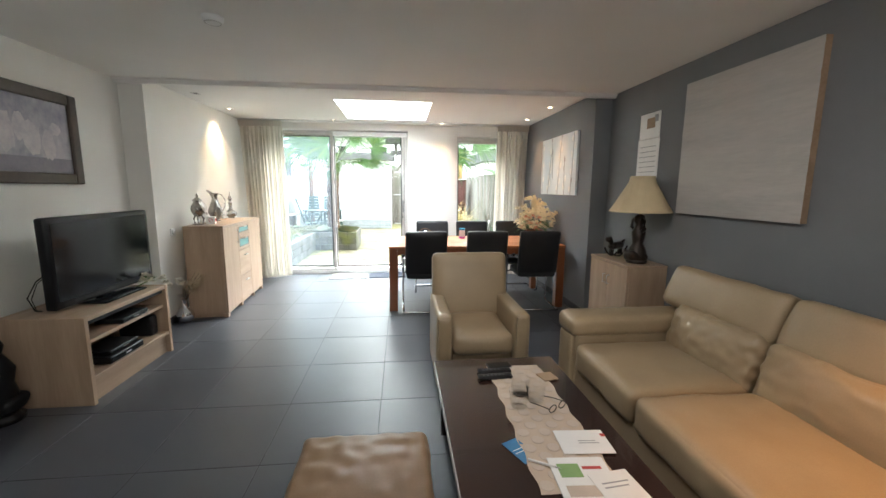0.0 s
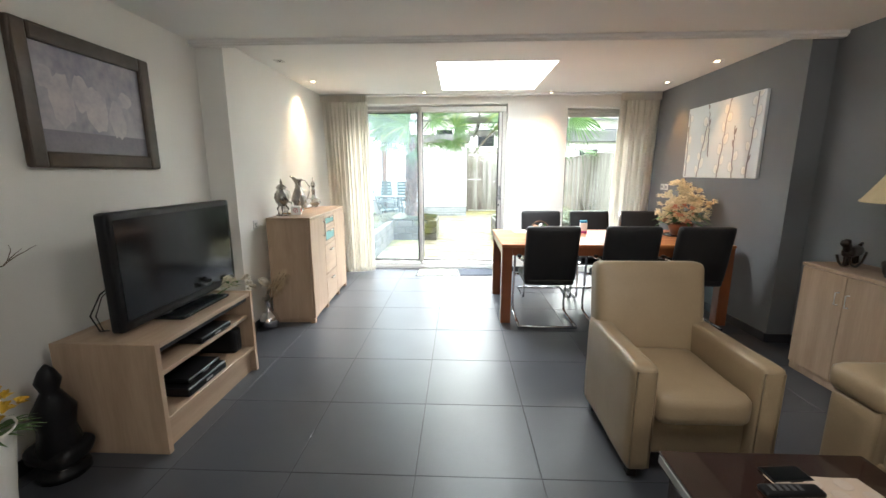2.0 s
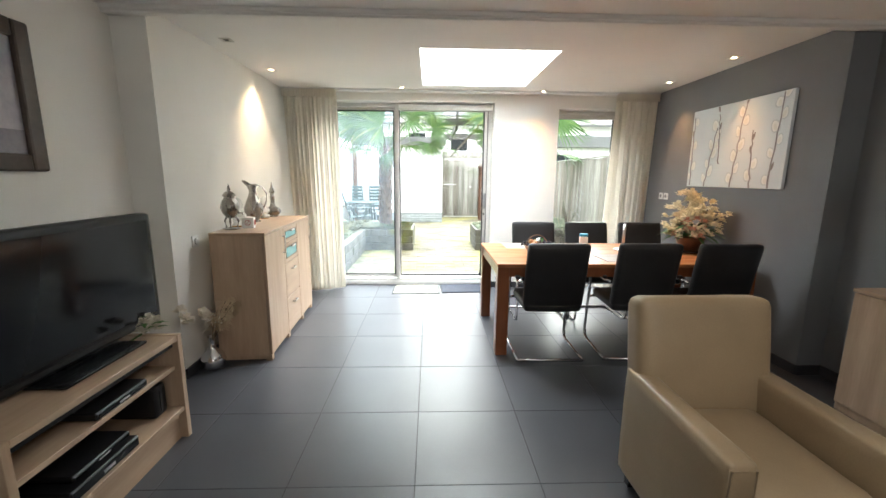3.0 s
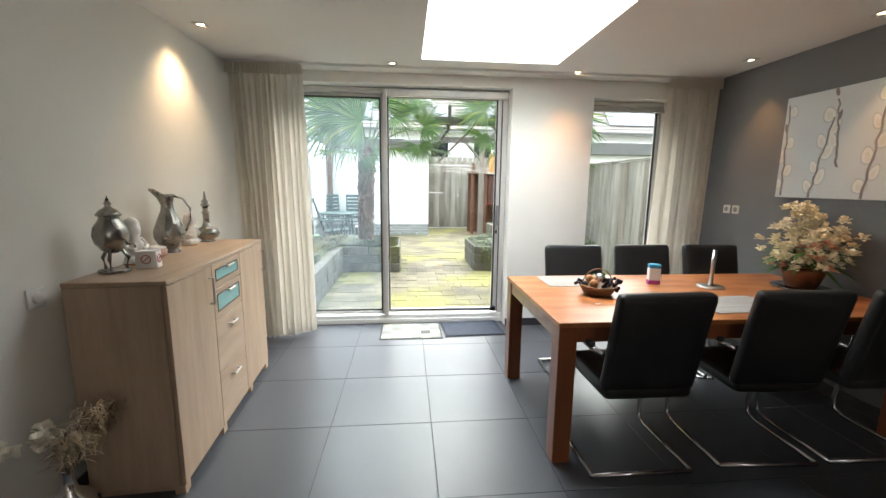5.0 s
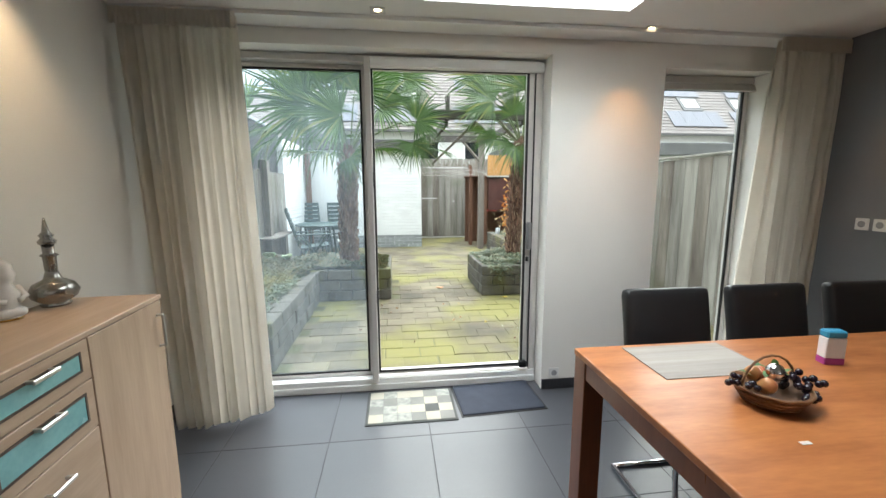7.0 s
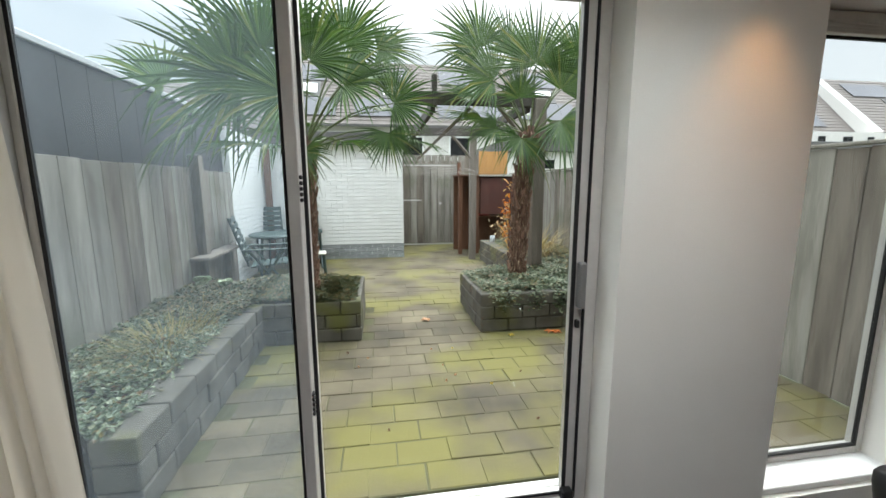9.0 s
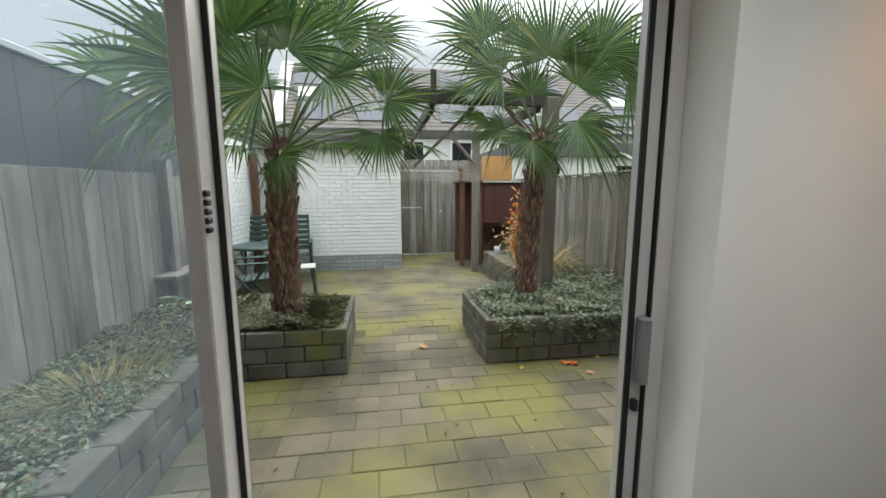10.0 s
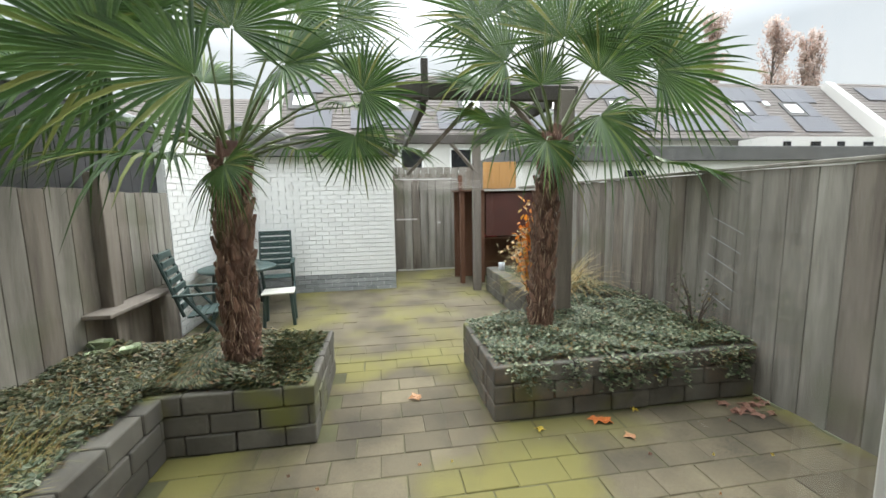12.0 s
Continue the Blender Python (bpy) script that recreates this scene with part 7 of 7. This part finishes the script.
part("ring_bolt", tube(bmesh.new(), [(-1.72 + 0.035 * math.cos(a), 13.325, 1.78 + 0.035 * math.sin(a)) for a in [k * math.pi / 8 for k in range(17)]], 0.006, 6), M_ALU, garage)
t = thing("tarpaulin", (-2.3, 13.9, 2.48), "grey crumpled tarpaulin heaped on the garage roof", "tarpaulin")
part("sheet", cushion(bmesh.new(), -0.5, 0.45, -0.3, 0.3, 0, 0.38, r=0.18, n=16, wrinkle=0.12, wscale=3), M_FASCIA, t, smooth=True)

# pergola
perg = thing("pergola", (-0.09, -0.02, 0.0), "weathered timber pergola of posts and crossing beams", "pergola")
for x, y, w, h in ((1.19, 13.0, 0.12, 2.6), (1.44, 10.45, 0.15, 2.62)):
    part("post", B(x - w / 2, x + w / 2, y - w / 2, y + w / 2, 0.05, h, r=0.008), M_POST, perg)
part("beam", B(-0.16, 1.56, 10.41, 10.48, 2.52, 2.66, r=0.006), M_BEAM, perg)
part("beam", B(-0.09, 1.4, 12.93, 13.0, 2.46, 2.60, r=0.006), M_BEAM, perg)
part("beam", B(1.28, 1.34, 10.49, 13.1, 2.47, 2.60, r=0.006), M_BEAM, perg)
part("beam", B(0.06, 0.12, 10.49, 13.3, 2.44, 2.57, r=0.006), M_BEAM, perg)
part("stub_post", B(0.07, 0.13, 10.40, 10.46, 2.50, 2.86, r=0.004), M_BEAM, perg)
for a, b in (((1.30, 10.47, 2.1), (0.9, 10.47, 2.54)), ((0.1, 12.9, 2.0), (0.55, 10.5, 2.5)), ((1.2, 12.96, 2.0), (0.75, 12.96, 2.5))):
    part("brace", tube(bmesh.new(), [a, b], 0.03, 4), M_POST, perg)
for k in range(3):
    part("wire", tube(bmesh.new(), [(0.1, 10.6 + 0.7 * k, 2.6), (1.3, 10.6 + 0.7 * k, 2.62)], 0.004, 5), M_PIPE, perg)

# store at the end
store = thing("garden_store", (-0.13, 0, 0.10), "brown timber garden store with a red-brown door panel", "shed")
part("frame", B(1.05, 1.12, 13.4, 13.5, 0.05, 1.66), M_BROWNWOOD, store)
part("frame", B(1.40, 1.47, 13.4, 13.5, 0.05, 1.66), M_BROWNWOOD, store)
part("back_panel", B(1.05, 2.4, 14.0, 14.03, 0.05, 1.64), M_BROWNWOOD, store)
part("door_panel", B(1.50, 2.36, 13.42, 13.45, 0.86, 1.60), M_REDBROWN, store, "dark red-brown panel")
part("roof_edge", B(1.46, 2.42, 13.36, 14.05, 1.635, 1.665), M_STOOLW, store, "pale roof edge")
part("roof", B(1.02, 1.458, 13.36, 14.05, 1.635, 1.66), M_BROWNWOOD, store)
part("shelf", B(1.47, 2.36, 13.46, 13.99, 0.8, 0.83), M_BROWNWOOD, store)
part("side_panel", B(2.37, 2.40, 13.4, 14.0, 0.05, 1.634), M_BROWNWOOD, store)
t = thing("toy_box", (1.49, 13.55, 0.93), "small red plastic box on the store shelf", "box")
part("box_body", B(-0.1, 0.1, -0.06, 0.06, 0, 0.01, r=0.002), M_RED, t)
part("box_walls", B(-0.1, 0.1, -0.06, 0.06, 0.0102, 0.05, r=0.006), M_RED, t)
t = thing("garden_lantern", (1.40, 12.6, 0.50), "small pale green cup on the bed's edge", "cup")
part("cup_body", lathe(bmesh.new(), [(0.04, 0), (0.045, 0.01), (0.05, 0.12), (0.046, 0.12), (0.03, 0.02)], seg=14), M_PIPE, t, smooth=True)


# shrubs
def shrub(name, x, y, z, r, h, n, size, mat_, label, seed):
    t = thing(name, (x, y, z), label, "shrub")
    r_ = random.Random(seed)
    bm = bmesh.new()
    pts = []
    for k in range(9):
        a = r_.uniform(0, 6.28)
        tip = Vector((r * math.cos(a) * r_.uniform(0.4, 1), r * math.sin(a) * r_.uniform(0.4, 1), h * r_.uniform(0.55, 1)))
        tube(bm, [(0, 0, 0), tip * 0.5 + Vector((0, 0, 0.06)), tip], 0.008, 5, 0.002)
        for j in range(n // 9):
            u = r_.uniform(0.35, 1.05)
            q = tip * u + Vector((r_.gauss(0, r * 0.16), r_.gauss(0, r * 0.16), r_.gauss(0, h * 0.07)))
            pts.append(q)
    part("branches", bm, M_BARK, t)
    leaf_mass("foliage", t, pts, size, mat_, flat=0.2, seed=seed, label="")


shrub("autumn_shrub", 1.10, 10.6, 0.40, 0.13, 1.15, 330, 0.085, M_AUTUMN, "orange autumn shrub behind the palm trunk", 5)
shrub("pale_shrub", 1.62, 12.1, 0.4, 0.42, 0.7, 420, 0.07, M_PALESHRUB, "pale leaved shrub in the rear bed", 6)
shrub("bramble", 2.25, 9.7, 0.42, 0.25, 0.55, 160, 0.04, M_IVYWARM, "thin bramble shoots against the fence", 9)


# fallen leaves
def maple_leaf(x, y, r, rz, mat_, lab):
    bm = bmesh.new()
    tips = []
    for k in range(10):
        a = math.radians(90 + 36 * k)
        q = r * ((1.0, 0.95, 0.8, 0.7, 0.6, 0.6, 0.6, 0.7, 0.8, 0.95)[k] if k % 2 == 0 else 0.42)
        tips.append(bm.verts.new((q * math.cos(a), q * math.sin(a), 0.012 * math.sin(k * 2.1) + 0.012)))
    c = bm.verts.new((0, 0, 0.006))
    for k in range(10):
        bm.faces.new((c, tips[k], tips[(k + 1) % 10]))
    tube(bm, [(0, 0, 0.006), (0, -r * 0.8, 0.008)], 0.0018, 4)
    o = solid("fallen_leaf", bm, mat_, lab, "leaf", "fallen leaves on the paving")
    o.matrix_basis = pose(x, y, rise(y) + 0.004, 0, 0, rz)


M_LEAFTAN = material("tan_dead_leaf", (0.48, 0.26, 0.13), (0.38, 0.2, 0.1), 0.7)
M_LEAFOR = material("orange_dead_leaf", (0.52, 0.17, 0.03), (0.42, 0.1, 0.02), 0.7)
M_LEAFYE = material("yellow_dead_leaf", (0.6, 0.45, 0.06), (0.5, 0.36, 0.05), 0.7)
M_LEAFBR = material("brown_dead_leaf", (0.19, 0.09, 0.06), (0.26, 0.14, 0.1), 0.7)
maple_leaf(-0.20, 9.69, 0.085, 20, M_LEAFTAN, "pale tan fallen maple leaf on mossy pavers")
maple_leaf(0.594, 9.11, 0.045, 70, M_LEAFYE, "small yellow fallen leaf on the pavers")
maple_leaf(1.03, 9.15, 0.085, 140, M_LEAFOR, "bright orange fallen maple leaf")
maple_leaf(1.085, 9.12, 0.065, 300, M_LEAFOR, "bright orange fallen maple leaf")
maple_leaf(1.14, 8.93, 0.06, 10, M_LEAFTAN, "pale tan fallen maple leaf on mossy pavers")
maple_leaf(1.365, 9.22, 0.038, 200, M_LEAFYE, "small yellow fallen leaf on the pavers")
rnd = random.Random(12)
for k in range(14):
    maple_leaf(2.18 + rnd.uniform(-0.14, 0.2), 9.08 + rnd.uniform(-0.1, 0.12), rnd.uniform(0.04, 0.08), rnd.uniform(0, 360), M_LEAFBR, "brown curled fallen leaf beside the bed")
for k in range(26):
    maple_leaf(rnd.uniform(-1.5, 2.3), rnd.uniform(7.6, 9.1), rnd.uniform(0.008, 0.02), rnd.uniform(0, 360), rnd.choice((M_LEAFTAN, M_LEAFBR, M_LEAFYE)), "tiny scrap of dead leaf on the pavers")


# garden furniture
def garden_chair(x, y, rz):
    """Faces +x."""
    t = thing("garden_chair", (x, y, rise(y)), "dark green plastic slatted garden armchair", "garden chair", "green garden chairs", rz=rz)
    for k in range(7):
        z = 0.48 + k * 0.085
        xx = -0.24 - (z - 0.44) * 0.32
        part("back_slat", B(xx - 0.012, xx + 0.012, -0.21, 0.21, z, z + 0.07, r=0.006), M_GREENPL, t)
    for k in range(6):
        part("seat_slat", B(-0.22 + k * 0.078, -0.22 + k * 0.078 + 0.065, -0.22, 0.22, 0.40 + 0.006 * k, 0.418 + 0.006 * k, r=0.005), M_GREENPL, t)
    for s in (-1, 1):
        part("back_stile", tube(bmesh.new(), [(-0.24, s * 0.22, 0.42), (-0.44, s * 0.22, 1.06)], 0.016, 6), M_GREENPL, t)
        part("leg", tube(bmesh.new(), [(-0.22, s * 0.25, 0.62), (0.22, s * 0.25, 0.0)], 0.018, 6), M_GREENPL, t)
        part("leg", tube(bmesh.new(), [(0.20, s * 0.235, 0.62), (-0.24, s * 0.235, 0.0)], 0.018, 6), M_GREENPL, t)
        part("armrest", B(-0.32, 0.26, s * 0.25 - 0.028, s * 0.25 + 0.028, 0.625, 0.648, r=0.01, seg=2), M_GREENPL, t)
    return t


garden_chair(-2.20, 11.17, 12)
garden_chair(-2.55, 12.72, -70)
garden_chair(-1.98, 12.75, -80)
t = thing("garden_table", (-2.27, 12.13, rise(12.13)), "round dark green garden table", "garden table")
part("tabletop", lathe(bmesh.new(), [(0.44, 0.66), (0.46, 0.67), (0.46, 0.69), (0.44, 0.7), (0.1, 0.705)], seg=28), M_GREENPL, t, smooth=True)
for k in range(4):
    a = 0.785 + k * 1.571
    part("leg", tube(bmesh.new(), [(0.3 * math.cos(a), 0.3 * math.sin(a), 0.665), (0.36 * math.cos(a), 0.36 * math.sin(a), 0.0)], 0.02, 6), M_GREENPL, t)
t = thing("slatted_stool", (-1.72, 11.85, rise(11.85)), "low stool with pale wooden slats and dark legs", "stool", rz=8)
for k in range(5):
    part("slat", B(-0.19, 0.19, -0.16 + k * 0.068, -0.16 + k * 0.068 + 0.052, 0.40, 0.42, r=0.004), M_STOOLW, t)
for sx in (-1, 1):
    for sy in (-1, 1):
        part("leg", tube(bmesh.new(), [(sx * 0.15, sy * 0.13, 0.41), (sx * 0.175, sy * 0.14, 0.0)], 0.022, 6), M_GREENPL, t)
    part("rail", tube(bmesh.new(), [(sx * 0.15, -0.15, 0.385), (sx * 0.15, 0.16, 0.385)], 0.014, 6), M_GREENPL, t)

# neighbour's dark extension
nb = thing("neighbour_extension", (0, 0, 0), "neighbour's low black clad extension behind the fence", "building")
for k in range(15):
    part("cladding_board", B(-2.86, -2.84, 7.22 + k * 0.3, 7.22 + k * 0.3 + 0.294, 0.0, 2.46), M_BLACKCLAD, nb)
part("block", B(-5.2, -2.861, 7.22, 11.74, -0.1, 2.45), M_BLACKCLAD, nb)
part("roof_edge", B(-5.2, -2.82, 7.22, 11.74, 2.462, 2.51, r=0.006), M_PIPE, nb, "pale metal roof trim")
part("downpipe", tube(bmesh.new(), [(-2.80, 8.28, 0.05), (-2.80, 8.28, 2.46)], 0.035, 10), M_PIPE, nb, "grey plastic downpipe", smooth=True)
for z in (1.9, 2.2):
    part("pipe_bracket", lathe(bmesh.new(), [(0.04, z), (0.042, z + 0.01), (0.04, z + 0.03)], (-2.80, 8.28, 0), 12), M_PIPE, nb)
solid("facade", B(-6, 6, 7.205, 7.24, 2.62, 6.0), M_HOUSEWALL, "rear wall of the house over the extension", "wall", kind="structure")

# ---- beyond the garden ----
def terrace(x0, x1, y, eaves, ridge, depth, label, units):
    t = thing("terraced_house", (x0, y, 0), label, "house", "houses beyond the garden")
    W = x1 - x0
    part("wall", B(0, W, 0, depth, -0.3, eaves), M_HOUSEWALL, t)
    ring = [(-0.35, eaves - 0.15), (depth / 2, ridge), (depth + 0.35, eaves - 0.15)]
    bm = bmesh.new()
    for (ya, za), (yb, zb) in zip(ring, ring[1:]):
        v = [bm.verts.new(p) for p in ((0, ya, za), (W, ya, za), (W, yb, zb), (0, yb, zb))]
        bm.faces.new(v)
    bmesh.ops.solidify(bm, geom=bm.faces[:], thickness=0.2)
    roof = part("roof", bm, M_ROOFTILE, t, "grey-brown tiled roof")
    g = bmesh.new()
    for x in (0.0, W):
        g.faces.new([g.verts.new(p) for p in ((x, -0.3, eaves - 0.2), (x, depth + 0.3, eaves - 0.2), (x, depth / 2, ridge - 0.1))])
    bmesh.ops.solidify(g, geom=g.faces[:], thickness=0.15)
    part("gable", g, M_HOUSEWALL, t)
    sl = Vector((0, depth / 2 + 0.35, ridge - eaves + 0.15))
    ln = sl.length
    ang = math.degrees(math.atan2(sl.z, sl.y))

    def on_roof(x, u, m=Matrix()):
        p = Vector((0, -0.35, eaves - 0.15)) + sl * u
        return Matrix.Translation((x, p.y, p.z)) @ Euler((radians(ang), 0, 0)).to_matrix().to_4x4()

    verge = part("verge", B(-0.75, -0.012, -ln / 2, ln / 2, -0.7, 0.16, r=0.02), M_HOUSEWALL, t, "pale rendered verge")
    verge.matrix_basis = on_roof(0, 0.5)
    # courses of tiles, each lapping over the one below
    course = mesh_of("tile_course", B(0, W, -0.17, 0.17, 0.0, 0.05), M_ROOFTILE)
    for k in range(19):
        piece("tile_course", course, roof, on_roof(0, (k + 0.5) / 19) @ pose(0, 0, 0.012, -4.5))
    panel = mesh_of("solar_panel", B(-0.508, 0.508, -0.835, 0.835, 0.10, 0.145), M_SOLAR)
    for x, u, kind in units:
        if kind == "v":
            w = part("roof_window", B(-0.78, 0.78, -0.78, 0.78, 0.05, 0.14, r=0.02), M_FASCIA, t, "dark framed roof window")
            w.matrix_basis = on_roof(x, u)
            part("pane", B(-0.52, 0.60, -0.42, 0.50, 0.141, 0.16), M_WHITE, w, "pane with a white blind")
        elif kind == "h":
            w = part("roof_hatch", B(-0.22, 0.22, -0.26, 0.26, 0.05, 0.16, r=0.02), M_WHITE, t, "small white roof hatch")
            w.matrix_basis = on_roof(x, u)
        else:
            piece("solar_panel", panel, t, on_roof(x, u))
    n = int(W / 3)
    for k in range(n):
        w = part("window", B(k * 3 + 0.8, k * 3 + 2.2, -0.05, -0.001, 3.2, min(eaves - 0.5, 4.6)), M_WHITE, t, "white framed window")
        part("pane", B(k * 3 + 0.9, k * 3 + 2.1, -0.06, -0.051, 3.3, min(eaves - 0.6, 4.5)), M_SCREEN, w)
    part("gutter", B(0, W, -0.5, -0.36, eaves - 0.25, eaves - 0.12), M_FASCIA, t)
    return t


def panel_row(x, n, u):
    return [(x + 0.51 + 1.03 * k, u, "s") for k in range(n)]


# each roof carries its own patchwork of panels round its windows
U_LOW, U_MID, U_TOP = 0.235, 0.50, 0.765
units = []
for x in (-1.2, 4.0, 9.2, 14.4, 19.6, 24.9):
    units += panel_row(x, 4, U_LOW) + panel_row(x + 0.4, 3, U_TOP) + [(x + 2.3, U_MID, "v")]
units += panel_row(29.95, 4, U_LOW) + panel_row(32.2, 1, U_MID) + panel_row(30.75, 3, U_TOP) + [(31.3, U_MID, "v"), (33.95, 0.60, "h")]
units += panel_row(35.1, 3, U_LOW) + panel_row(36.7, 1, U_MID) + panel_row(35.5, 3, U_TOP) + [(35.85, U_MID, "v")]
terrace(-6.0, 35.2, 31.0, 5.3, 9.9, 8.0, "row of houses with tiled roof and solar panels", [q for q in units if q[0] > 0.6])
terrace(35.22, 62.0, 30.0, 5.3, 10.0, 9.0, "next row of houses with solar panels on its roof", panel_row(1.2, 4, U_TOP) + panel_row(3.2, 3, U_LOW) + [(4.4, U_MID, "v"), (10.0, U_MID, "v")] + panel_row(8.0, 4, U_TOP) + panel_row(8.0, 5, U_LOW))
terrace(-40.0, -7.0, 33.0, 5.0, 8.6, 8.0, "farther row of houses with dark tiled roof", [(6 + 5 * k, 0.5, "v") for k in range(4)])


def garage_row(x0, x1, y, h, label):
    t = thing("garage_row", (x0, y, 0), label, "garages")
    W = x1 - x0
    part("wall", B(0, W, 0, 5, -0.3, h), M_HOUSEWALL, t)
    part("roof_edge", B(-0.15, W + 0.15, -0.2, 5.2, h, h + 0.5, r=0.02), M_FASCIA, t, "dark grey flat roof edge")
    for k in range(int(W / 3)):
        d = part("vent_window", B(k * 3 + 0.7, k * 3 + 1.5, -0.03, -0.001, h - 0.6, h - 0.3), M_SCREEN, t)
    return t


garage_row(4.2, 30.0, 19.5, 2.75, "row of white garages with dark flat roof")
t = thing("dormer_row", (23.2, 28.5, 0), "low white extension with small dark windows", "building")
part("wall", B(0, 30, 0, 2, -0.3, 5.0), M_HOUSEWALL, t)
for k in range(14):
    w = part("window", B(1.2 + k * 2, 1.75 + k * 2 + 0.2 * (k % 2), -0.04, -0.001, 4.2, 4.7), M_SCREEN, t, "small dark window")


def poplar(x, y, h, w, n, label, seed, size=0.5):
    t = thing("poplar_tree", (x, y, -0.25), label, "tree", "trees behind the houses")
    r_ = np.random.RandomState(seed)
    part("trunk", tube(bmesh.new(), [(0, 0, 0), (0.1, 0, h * 0.5), (0, 0.1, h * 0.96)], 0.35, 8, 0.05), M_BARK, t, smooth=True)
    pts = []
    for k in range(46):
        u = r_.uniform(0.22, 0.98)
        a = r_.uniform(0, 6.28)
        q = w * (math.sin(math.pi * min(1, (u - 0.12) * 0.98)) ** 0.7) * r_.uniform(0.4, 1.0)
        tip = Vector((q * math.cos(a), q * math.sin(a), h * min(1, u + 0.08)))
        foot = Vector((0, 0, h * max(0.1, u - 0.1)))
        part("limb", tube(bmesh.new(), [foot, (foot + tip) / 2 + Vector((0.1, 0, 0.2)), tip], 0.07, 5, 0.015), M_BARK, t)
        for j in range(n // 46):
            s = r_.uniform(0.3, 1.1)
            pts.append(np.array(foot.lerp(tip, s)) + r_.normal(0, w * 0.11, 3) * (1, 1, 1.6))
    leaf_mass("crown", t, np.array(pts), size, M_POPLAR, flat=0.1, seed=seed, kind="")
    return t


poplar(57.3, 60, 26.0, 2.7, 7000, "tall thin poplar with sparse autumn leaves", 1, 0.42)
poplar(62.9, 60, 25.0, 1.5, 4500, "slender poplar with sparse autumn leaves", 2, 0.42)
poplar(65.6, 61, 25.4, 1.7, 4500, "slender poplar with sparse autumn leaves", 4, 0.42)
poplar(47.4, 60, 26.6, 2.3, 6000, "tall thin poplar with sparse autumn leaves", 3, 0.42)
